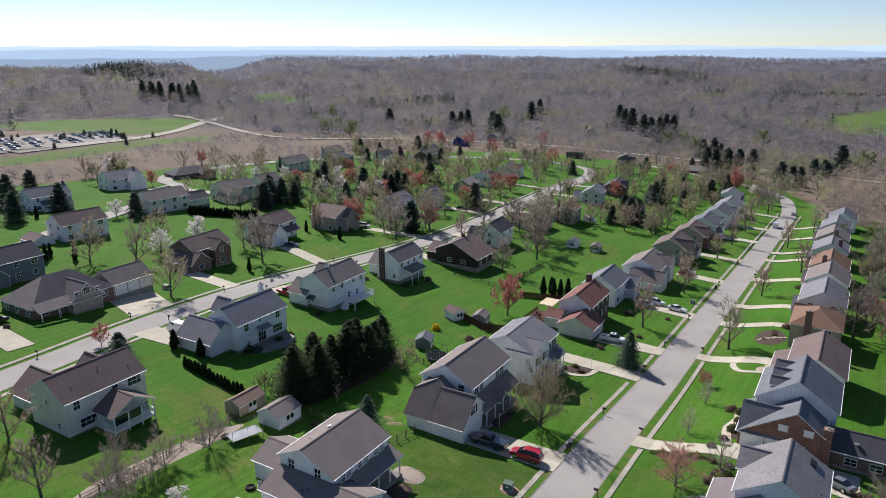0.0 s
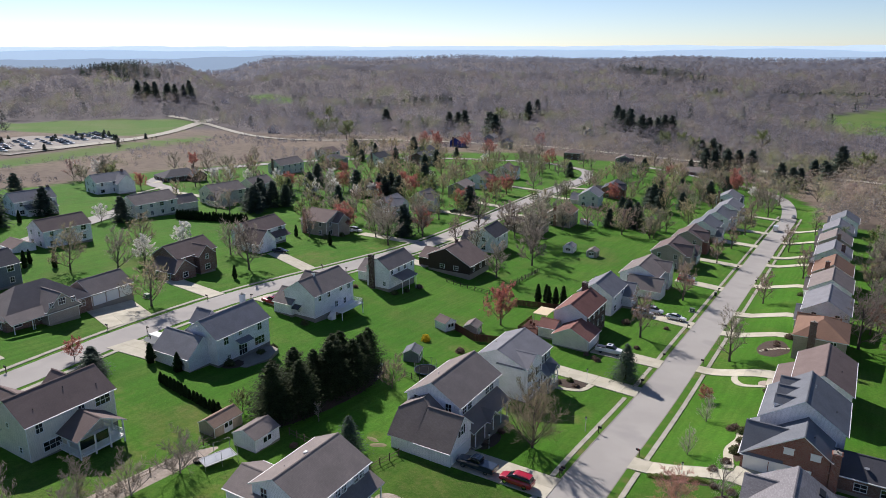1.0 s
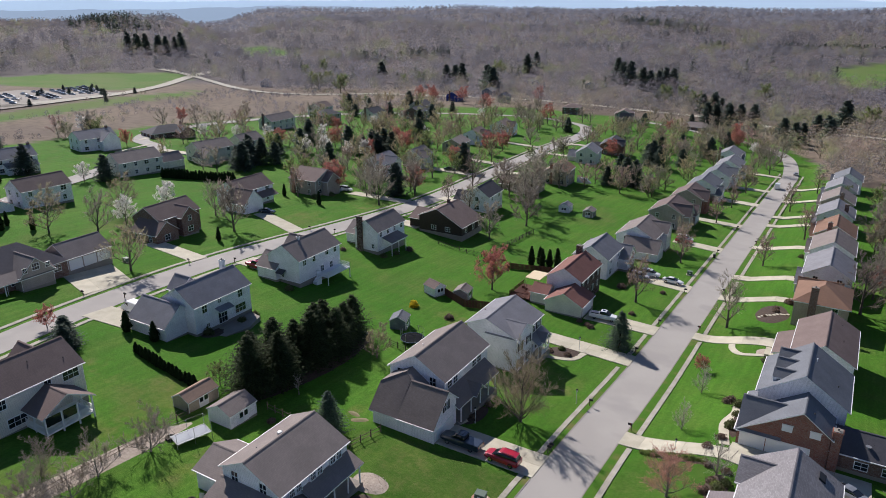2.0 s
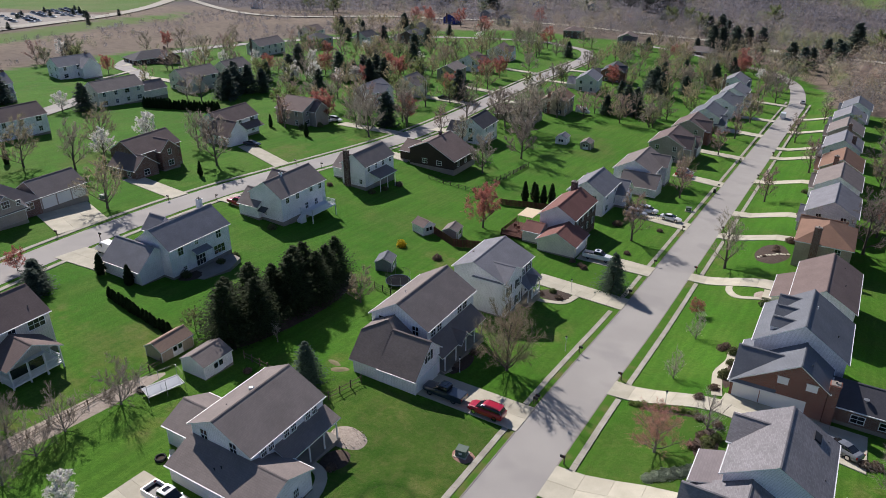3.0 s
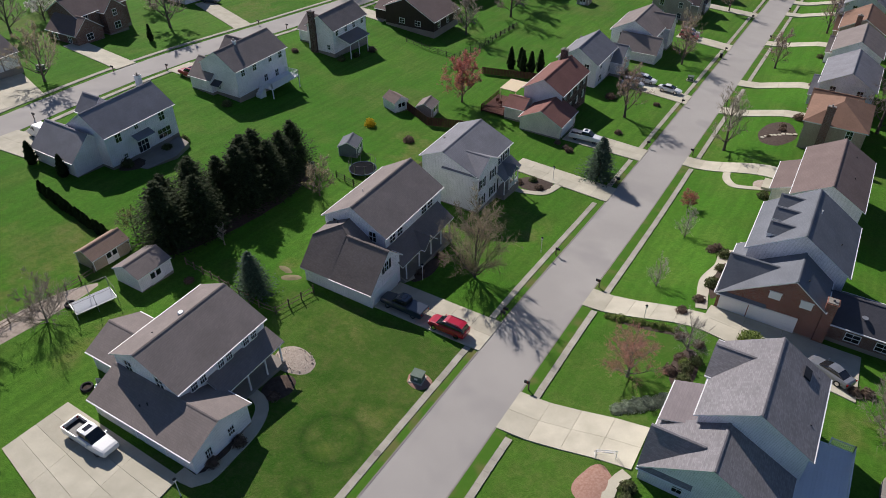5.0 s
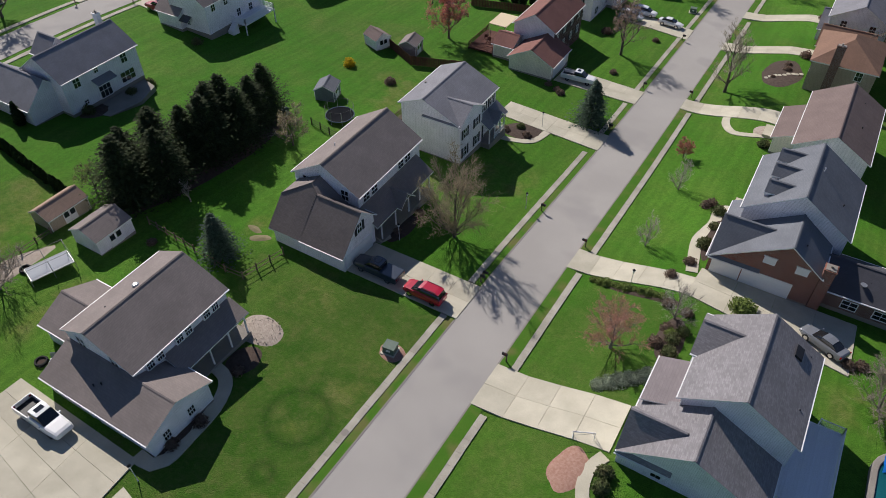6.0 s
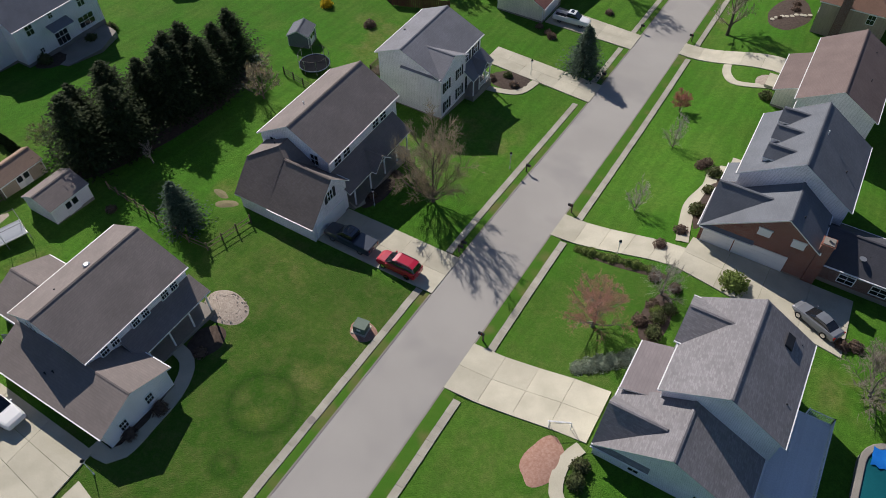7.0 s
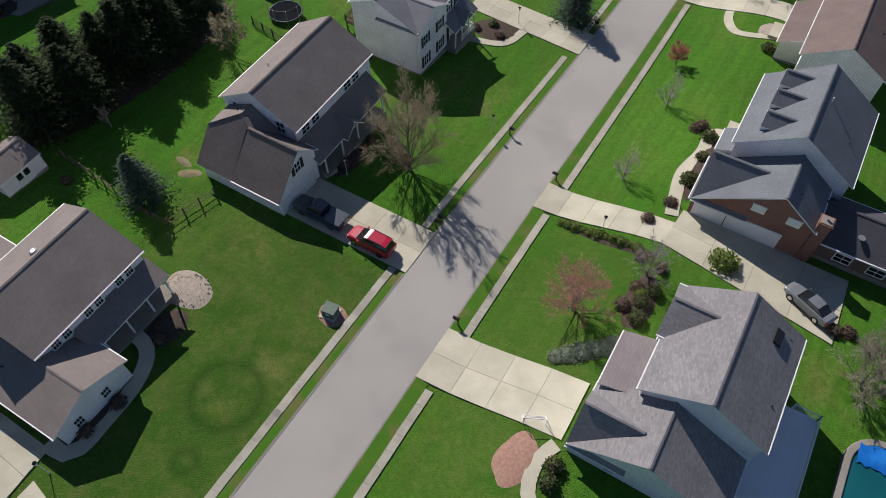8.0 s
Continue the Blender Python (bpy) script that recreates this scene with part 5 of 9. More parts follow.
def house_white_deck():
    ox, oy, z0 = -103.0, 121.0, -5.1
    main = V(-107.4, -98.9, 114.2, 127.6, 5.3, 8.0)
    gar = V(-109.9, -104.6, 113.2, 119.6, 2.8, 5.2, axis="x")
    up = V(-108.0, -104.0, 119.6, 124.6, 5.3, 7.6, axis="x")
    h = house("white two-storey house with taupe roof and white deck", ox, oy, z0, [main, gar, up], W_WHITE, R_TAUPE)
    for y, z in ((116, 4.4), (119, 4.4), (126, 4.4), (123.2, 4.6), (121.5, 1.4), (124.5, 1.3)):
        window(h, "E", y - oy, -98.9 - ox, z, 0.85, 1.25)
    window(h, "S", -103.6 - ox, 114.2 - oy, 1.3, 0.6, 0.8)
    aw = Shape().add([(-104.6 - ox, 114.2 - oy, 2.6), (-102.6 - ox, 114.2 - oy, 2.6), (-102.6 - ox, 112.9 - oy, 2.0), (-104.6 - ox, 112.9 - oy, 2.0)], [(0, 3, 2, 1)])
    aw.add([(-104.6 - ox, 114.2 - oy, 2.52), (-102.6 - ox, 114.2 - oy, 2.52), (-102.6 - ox, 112.9 - oy, 1.92), (-104.6 - ox, 112.9 - oy, 1.92)], [(0, 1, 2, 3)])
    part("awning", aw, R_DARK, h)
    deck(h, -98.9 - ox, -95.6 - ox, 119.4 - oy, 127.0 - oy, 0.6, GREY_DECK, base=-2.6)
    rail(h, [(-98.8 - ox, 119.5 - oy), (-95.7 - ox, 119.5 - oy), (-95.7 - ox, 126.9 - oy), (-98.8 - ox, 126.9 - oy)], 0.6)
    st = Shape()
    for i in range(5):
        st.box(-98.6 - ox, -97.4 - ox, 119.4 - 0.3 * (i + 1) - oy, 119.4 - 0.3 * i - oy, -1.6, 0.4 - 0.2 * i)
    part("steps", st, GREY_DECK, h)
    chimney(h, -103.0 - ox, 119.0 - oy, 0.5, 0.5, 7, 8.5, TRIM)
    garage_door(h, "W", 116.4 - oy, -109.9 - ox)
    main.storeys = 2
    auto_windows(h, main, "N")


def house_white_chimney():
    ox, oy, z0 = -103.0, 149.0, -7.2
    main = V(-106.6, -99.8, 143.2, 154.8, 5.3, 7.7)
    wing = V(-111.6, -106.6, 146.0, 153.0, 2.7, 5.0, axis="x")
    back = V(-99.8, -96.8, 145.0, 151.5, 2.4, 3.3, off=0.0, open_below=True, over=0.2)
    h = house("white house with a tall dark brick chimney", ox, oy, z0, [main, wing, back], W_WHITE, R_TAUPE)
    for y in (144.6, 147.6, 150.4, 153.4):
        window(h, "E", y - oy, -99.8 - ox, 4.4, 0.75, 1.3)
    window(h, "S", -101.2 - ox, 143.2 - oy, 1.4, 0.7, 1.0)
    chimney(h, -104.9 - ox, 142.9 - oy, 1.4, 0.7, -1.5, 8.4, BRICK_DARK)
    posts(h, [(-97.0 - ox, y - oy) for y in (145.2, 148.2, 151.3)], -1.4, 2.4)
    main.storeys = 2
    auto_windows(h, main, "N")


def house_dark_barn():
    ox, oy, z0 = -98.0, 176.0, -9.0
    main = V(-104.0, -90.6, 168.6, 180.0, (4.2, 2.6), 6.6, off=0.42, gable_wall=W_DARK)
    wing = V(-108.0, -104.0, 170.0, 178.0, 2.6, 4.6, axis="x")
    h = house("low dark brown house with a wide gable", ox, oy, z0, [main, wing], W_DARK, R_BROWN)
    for x in (-99.4, -95.0):
        window(h, "S", x - ox, 168.6 - oy, 1.4, 1.4, 1.1)
    for y in (171, 175, 178.5):
        window(h, "E", y - oy, -90.6 - ox, 1.3)
    chimney(h, -99.0 - ox, 176.0 - oy, 0.7, 0.7, 5.5, 7.4, BRICK_DARK)


def house_red_roof():
    ox, oy, z0 = -50.0, 146.0, -8.8
    main = V(-55.0, -47.6, 142.4, 154.8, 5.1, 7.3, wall=W_GREY)
    gar = V(-52.6, -44.9, 136.0, 143.0, 2.5, 4.5, axis="y", wall=W_CREAM)
    rear = V(-57.0, -53.4, 138.6, 143.4, 2.5, 3.6, axis="x", wall=W_CREAM)
    h = house("pale house with red-brown roofs and brick front", ox, oy, z0, [main, gar, rear], W_CREAM, R_RED)
    brick_front = Shape().box(-47.6 - ox, -47.52 - ox, 142.4 - oy, 154.8 - oy, -1.5, 4.9)
    part("brick_facing", brick_front, BRICK_DARK, h)
    for y in (143.8, 146.8, 150.0, 153.0):
        window(h, "E", y - oy, -47.52 - ox, 4.0, 0.8, 1.3, 1, True)
        window(h, "E", y - oy, -47.52 - ox, 1.3, 0.8, 1.3, 1, True)
    garage_door(h, "E", 139.4 - oy, -44.9 - ox)
    window(h, "S", -50.0 - ox, 136.4 - oy, 1.4, 0.6, 0.8)
    chimney(h, -52.6 - ox, 154.6 - oy, 1.2, 0.9, 0, 8.4, BRICK_DARK)
    deck(h, -62.0 - ox, -57.0 - ox, 138.6 - oy, 146.0 - oy, 0.5, RED_WOOD, base=-2.0)
    rail(h, [(-57.2 - ox, 138.7 - oy), (-61.9 - ox, 138.7 - oy), (-61.9 - ox, 145.9 - oy)], 0.5, mat=RED_WOOD)
    main.storeys = 2
    auto_windows(h, main, "WN")
    sail = Shape().box(-60.6 - ox, -57.2 - ox, 143.6 - oy, 148.4 - oy, 3.0, 3.12)
    for x in (-60.5, -57.4):
        for y in (143.8, 148.2):
            sail.tube((x - ox, y - oy, 0.4), (x - ox, y - oy, 3.0), 0.06)
    part("pergola", sail, material("canvas", (0.72, 0.60, 0.40), (0.66, 0.55, 0.38), rough=0.8), h)


def plain_house(label, x, y, wall, roof, w=9.0, d=12.0, storeys=2, axis="y", wing=None, rz=0.0, hip=False, extra=None, shutters=False, chim=None, dz=0.0, rise=2.7, door=None):
    """A house of one main block (w by d) with wings given as blocks about its middle."""
    e = 2.7 if storeys == 1 else 5.3
    main = V(-w / 2, w / 2, -d / 2, d / 2, e, e + rise, axis=axis, hip=hip, storeys=storeys)
    blocks = [main] + list(wing or [])
    h = house(label, x, y, ground(x, y) + dz, blocks, wall, roof, rz, absolute=False)
    auto_windows(h, main, "SEWN", shutters=shutters)
    for b in blocks[1:]:
        if b.storeys:
            auto_windows(h, b, "SE")
    if chim:
        chimney(h, chim[0], chim[1], 1.1, 0.7, -1, e + rise + 0.7, chim[2] if len(chim) > 2 else BRICK_BROWN)
    if door:
        face, u, wall_at, wd = door
        garage_door(h, face, u, wall_at, wd)
    return h


house_taupe_front()
house_taupe_mid()
house_grey_white()
house_brick_dormers()
house_mottled()
house_brown_gable()
house_rust()
house_cream_street()
house_white_grey()
house_white_deck()
house_white_chimney()
house_dark_barn()
house_red_roof()

G7 = lambda x0, x1, y0, y1, **k: V(x0, x1, y0, y1, k.pop("e", 2.7), k.pop("r", 5.0), axis=k.pop("axis", "x"), **k)
ROW_W, ROW_E, ST2 = "houses along the straight street", "houses along the straight street", "houses along the bending street"
plain_house("pale house with grey roof and skylights", -52.8, 168.5, W_WHITE, R_GREY, 8.4, 11, wing=[G7(-4, 6.4, 3.4, 9.6, e=3.0, r=5.6)], door=("E", 6.5, 6.4, 4.9))
plain_house("wide house with mid-grey roof and front gable", -49.5, 195, W_GREY, R_TAUPE, 10, 13, wing=[G7(-2, 7, -10.5, -4.5, e=3.0, r=5.6), G7(0, 6.4, 1, 6, e=5.2, r=7.4)], door=("E", -7.5, 7.0, 4.9))
plain_house("taupe house with steep front gables", -50, 229, W_TAUPE, R_BROWN, 10, 13, wing=[G7(1, 7, -6, -1, e=5.0, r=7.8), G7(0, 7, 3, 9, e=2.9, r=5.4)], door=("E", 6, 7.0, 4.9))
plain_house("brown-roofed house with brick front", -50, 256, W_TAUPE, R_BROWN, 10, 12, wing=[G7(1, 6.6, -5, 0, e=5.0, r=7.6, wall=BRICK)])
plain_house("pale grey house with slate roof", -50, 281, W_GREY, R_BLUE, 10, 13, wing=[G7(0, 7, -6.5, -0.5, e=3.0, r=5.6)], door=("E", -3.5, 7.0, 4.9))
plain_house("grey house with long slate roof", -50, 309, W_GREY, R_BLUE, 10, 14, wing=[G7(0, 6.5, 0, 6, e=4.8, r=7.2)])
plain_house("grey house with a skylight in its roof", -50.5, 338, W_GREY, R_GREY, 10, 14, wing=[G7(0, 7, -6, 0, e=3, r=5.6)])
plain_house("white house with grey roof near the bend", -56, 372, W_WHITE, R_GREY, 10, 13, wing=[G7(0, 6, 0, 6, e=3, r=5.6)], chim=(-4, -6.5))
plain_house("grey house with hipped grey roof", -4.0, 181.5, W_GREY, R_GREY, 9.4, 13, wing=[G7(-6, 0, -6.5, 0, e=2.8, r=5.2)])
plain_house("grey-sided house with plain roof", -4.2, 203, W_GREY, R_TAUPE, 9.4, 12, wing=[G7(-6, 0, 0, 6, e=2.8, r=5.2)])
plain_house("tan-roofed house with a broad brick chimney", -4.6, 222, W_TAN, R_ORANGE, 9.4, 12, wing=[G7(-6, 0, 0, 6, e=2.8, r=5.2)], chim=(-1.4, -6.2, BRICK))
plain_house("grey house with pale roof ridge", -5.6, 247, W_GREY, R_GREY, 9.4, 12, wing=[G7(-6, 0, -6, 0, e=2.8, r=5.2)], chim=(2.5, -3))
plain_house("taupe house with skylights", -6.0, 271, W_TAUPE, R_TAUPE, 9.4, 12, wing=[G7(-6, 0, 0, 6, e=2.8, r=5.2)], chim=(1, -6.2))
plain_house("grey house with slate roof", -6.0, 296, W_GREY, R_GREY, 9.4, 12, wing=[G7(-6, 0, -6, 0, e=2.8, r=5.2)])
plain_house("slate-roofed house at the end of the row", -4.6, 322, W_GREY, R_BLUE, 9.4, 12, wing=[G7(-6, 0, 0, 6, e=2.8, r=5.2)])
plain_house("white house with dark slate roof", -103, 205, W_WHITE, R_DARK, 8, 11, wing=[G7(-9, -3, -3, 3, e=2.7, r=5)], rz=4)
plain_house("low brown house behind bare trees", -104, 240, W_TAUPE, R_BROWN, 10, 12, 1, wing=[G7(-9, -3, -4, 3)], rz=6)
plain_house("tan house with shuttered windows and chimney", -101, 264, W_TAN, R_ORANGE, 9, 12, shutters=True, chim=(-1.5, -6.2, BRICK), wing=[G7(-9, -4, -3, 4)], rz=6)
plain_house("white house with pale roof", -108, 317, W_CREAM, R_GREY, 9, 12, wing=[G7(-9, -3, -3, 4)], rz=8)
plain_house("red brick house with slate roof", -108, 352, BRICK, R_DARK, 10, 13, wing=[G7(-9, -3, -3, 4), G7(2, 6, -5, 0, e=5, r=7.4, wall=BRICK)], rz=8)
plain_house("brown brick house with wide gabled wings", -152, 124, BRICK_BROWN, R_BROWN, 9, 13, wing=[G7(-2, 7, -9.5, -3, e=2.8, r=5.4, wall=BRICK_BROWN, storeys=1), G7(0, 6.5, -1, 4, e=5.0, r=7.2, wall=BRICK_BROWN, storeys=2)], rz=2)
plain_house("white house with brown roof, porch and double garage", -160.5, 159, W_WHITE, R_BROWN, 9, 14, wing=[G7(2, 10, -10, -3, e=3.4, r=6.8), V(4.5, 6.8, -3, 6.5, 2.6, 3.8, off=0.0, open_below=True)], rz=0)
plain_house("tan brick house with brown roof", -156.5, 186, W_TAUPE, R_BROWN, 11, 12, axis="x", wing=[G7(3, 8, -3, 3, e=4.9, r=7.2)], chim=(-3.6, -6.3, BRICK))
plain_house("white house with grey roof and blossoming tree", -158, 226, W_WHITE, R_GREY, 9, 12, wing=[G7(2, 7, -3, 3, e=5, r=7.4)], rz=4)
plain_house("pale house with tan roof", -157, 250, W_CREAM, R_TAUPE, 8, 10, wing=[G7(2, 6.5, -4, 1, e=5, r=7.2)], rz=4)
plain_house("tall tan house with small windows", -163, 292, W_TAN, R_TAUPE, 9, 12, rise=2.2, rz=8)
plain_house("white house with arched front window", -171, 326, W_WHITE, R_BROWN, 10, 12, wing=[G7(3, 8, -4, 2, e=5, r=7.6, wall=BRICK)], rz=8)
plain_house("pale house behind a red budding tree", -179, 372, W_WHITE, R_BROWN, 10, 13, wing=[G7(3, 8, -3, 3, e=5, r=7.4)], rz=8)
plain_house("slate blue house with dark roof and pool deck", -173, 84, W_SLATE, R_DARK, 9, 13, wing=[G7(-2, 6.5, -8, -3, e=2.8, r=5)], rz=0)
plain_house("white house with brown roof and dark shutters", -203, 121, W_WHITE, R_BROWN, 9, 14, shutters=False, wing=[V(-3, 4.5, -15.5, -9.5, 2.4, 3.8, axis="x")], rz=-4)
plain_house("grey house with brick front under trees", -252, 140, W_GREY, R_GREY, 9, 14, wing=[V(4.5, 7.5, -4, 6, 2.6, 3.8, off=0.0)], chim=(-1, 6.8), rz=-8)
plain_house("white house with grey roof and steep cross gable", -275, 186, W_WHITE, R_GREY, 10, 15, wing=[G7(3, 9, 0, 7, e=4.4, r=7.6)], chim=(0, 6), rz=-10)
plain_house("long low pale house", -222, 166, W_CREAM, R_TAUPE, 10, 16, wing=[V(-3, 4, 8, 17, 2.8, 5.2)], rz=-8)
plain_house("low brick house with dark hipped roof", -286, 231, BRICK_DARK, R_DARK, 12, 20, 1, hip=True, wing=[G7(4, 10, 2, 9, wall=BRICK_DARK)], rz=-14, chim=(0, 7))
plain_house("cream house with taupe gables", -224, 202, W_CREAM, R_TAUPE, 10, 15, wing=[G7(2, 9, -9, -2, e=3.2, r=6.4)], rz=-8)
plain_house("cream house among blossoming trees", -229, 226, W_CREAM, R_TAUPE, 9, 12, rz=0)
plain_house("pale house with a row of windows", -272, 290, W_CREAM, R_TAUPE, 9, 18, chim=(-1, -9.2), rz=0)
plain_house("dark brown hipped house", -272, 330, W_TAUPE, R_DARK, 11, 14, hip=True, rz=0)
plain_house("pale house with dark roof", -262, 362, W_CREAM, R_DARK, 9, 12, chim=(-1, -6.2))
plain_house("brick house with grey roof behind trees", -250, 392, BRICK_BROWN, R_DARK, 11, 12, rz=5)
plain_house("deep blue house with tan roof on the far slope", -303, 533, W_BLUE, R_ORANGE, 10, 13, chim=(-2, -6.6), rz=10)
plain_house("pink brick house with brown hip roof", -194, 522, BRICK_BROWN, R_BROWN, 13, 12, hip=True, rz=10)
plain_house("brown house with two gables", -151, 512, W_TAUPE, R_BROWN, 12, 12, wing=[G7(-2, 7, -9, -3, e=3.4, r=6.2)], rz=10)
plain_house("low brick house among evergreens", -100, 503, BRICK_BROWN, R_TAUPE, 18, 10, 1, axis="x", hip=True)
for hx, hy, wall_, roof_, turn_ in ((-306, 602, W_SLATE, R_GREY, 8), (-258, 736, W_CREAM, R_TAUPE, 30), (-199, 775, W_WHITE, R_DARK, -10), (-270, 429, W_TAUPE, R_DARK, 0), (-300, 358, W_CREAM, R_BROWN, 5), (-788, 721, W_WHITE, R_GREY, 20), (-307, 718, W_WHITE, R_TAUPE, 0), (-505, 520, W_CREAM, R_DARK, 40)):
    plain_house("small pale house half hidden among far trees", hx, hy, wall_, roof_, 10, 13, rz=turn_)
plain_house("small pale blue house by the woods", -270, 560, W_SLATE, R_GREY, 8, 9)


def house_three_garage():
    h = plain_house("large brown brick house with complex hipped roofs", -146, 80.5, BRICK_BROWN, shingles("grey_taupe", (0.195, 0.170, 0.165)), 12, 18, 1, hip=True, rise=4.6, dz=0.1,
                    wing=[V(1, 8.5, -2, 4.5, 3.0, 6.0, axis="x", wall=W_TAUPE), V(-2, 6, 9, 19, 2.8, 5.2, axis="y", wall=W_TAUPE), V(5.9, 8.4, -9, 5, 2.5, 3.6, off=0.0, open_below=True)])
    for u in (10.8, 14.0, 17.2):
        garage_door(h, "E", u, 6.0, 2.7)
    window(h, "E", 1.2, 8.5, 4.3, 1.4, 1.3, 2)
    window(h, "E", -1.0, 8.5, 4.0, 0.8, 1.0, 1)
    window(h, "E", 3.6, 8.5, 4.0, 0.8, 1.0, 1)
    posts(h, [(8.2, y) for y in (-8.6, -5, -1.5, 2, 4.6)], -0.6, 2.4)


house_three_garage()


# ---- plants ----
def foliage(name, c1, c2, rough=0.8):
    fresh = name not in MATS
    m = material(name, c1, c2, rough=rough, scales=(0.8, 6), mix=(0.7, 0.4), island=0.35, spec=0.15)
    return let_through(m, 0.45) if fresh else m


NEEDLES = foliage("dark_needles", (0.062, 0.084, 0.034), (0.036, 0.052, 0.024))
BLUE_NEEDLES = foliage("blue_green_needles", (0.105, 0.150, 0.110), (0.065, 0.100, 0.074))
# Bluish conifer green, lightened so that the colour holds some distance haze.
HAZED_NEEDLES = foliage("blue_dark_needles", (0.100, 0.135, 0.105), (0.072, 0.100, 0.082))
CEDAR = foliage("cedar_scales", (0.026, 0.048, 0.016), (0.016, 0.032, 0.012))
TWIGS = foliage("bare_twigs", (0.310, 0.265, 0.225), (0.235, 0.195, 0.165))
TWIGS_GREY = foliage("grey_tan_twigs", (0.375, 0.335, 0.270), (0.285, 0.250, 0.205))
TWIGS_PALE = foliage("pale_twigs", (0.47, 0.43, 0.39), (0.38, 0.34, 0.31))
TWIGS_PINK = foliage("pink_brown_twigs", (0.46, 0.31, 0.26), (0.36, 0.24, 0.20))
BUDS_RED = airy(foliage("red_buds", (0.56, 0.23, 0.19), (0.46, 0.20, 0.165)), 0.55)
BUDS_SCARLET = foliage("rosy_buds", (0.56, 0.27, 0.22), (0.46, 0.24, 0.20))
BUDS_RUST = airy(foliage("rusty_buds", (0.44, 0.315, 0.26), (0.35, 0.25, 0.205)), 0.42)
BUDS_DUN = airy(foliage("dun_buds", (0.44, 0.37, 0.27), (0.36, 0.30, 0.23)), 0.42)
BUDS_GREY = airy(foliage("grey_buds", (0.44, 0.39, 0.35), (0.36, 0.31, 0.28)), 0.42)
TWIGS_DARK = foliage("olive_brown_twigs", (0.34, 0.285, 0.19), (0.25, 0.21, 0.145))
BUDS_TAN = airy(foliage("tan_buds", (0.44, 0.38, 0.23), (0.36, 0.31, 0.19)), 0.42)
YOUNG_GREEN = foliage("young_leaves", (0.20, 0.26, 0.07), (0.15, 0.20, 0.06))
BUDS_GREEN = airy(foliage("young_leaf_haze", (0.27, 0.32, 0.12), (0.21, 0.26, 0.10)), 0.5)
BLOSSOM = foliage("white_blossom", (0.850, 0.820, 0.790), (0.720, 0.690, 0.640))
SHRUB_LEAF = foliage("shrub_leaves", (0.100, 0.140, 0.050), (0.150, 0.130, 0.075))
SHRUB_BROWN = foliage("dormant_shrub", (0.220, 0.160, 0.125), (0.165, 0.120, 0.095))
JUNIPER = foliage("juniper", (0.34, 0.39, 0.29), (0.26, 0.31, 0.23))
YELLOW_BLOOM = foliage("yellow_bloom", (0.62, 0.46, 0.02), (0.50, 0.36, 0.02))


def rand_dir(rng):
    z, a = rng.uniform(-1, 1), rng.uniform(0, 2 * math.pi)
    r = math.sqrt(1 - z * z)
    return Vector((r * math.cos(a), r * math.sin(a), z))


def leaf(s, p, size, rng, m=0, up=0.0):
    d = (rand_dir(rng) + Vector((0, 0, up))).normalized()
    u = d.orthogonal().normalized() * size
    w = d.cross(u).normalized() * size * rng.uniform(0.5, 0.9)
    s.add([p - u, p + w, p + u * rng.uniform(0.7, 1.1), p - w], [(0, 1, 2, 3)], m)


def spike(s, a, d, length, width, m=0):
    """A twig: one long thin triangle."""
    side = d.cross(Vector((0.31, 0.53, 0.79))).normalized() * width * 0.5
    s.add([a - side, a + side, a + d * length], [(0, 1, 2)], m)


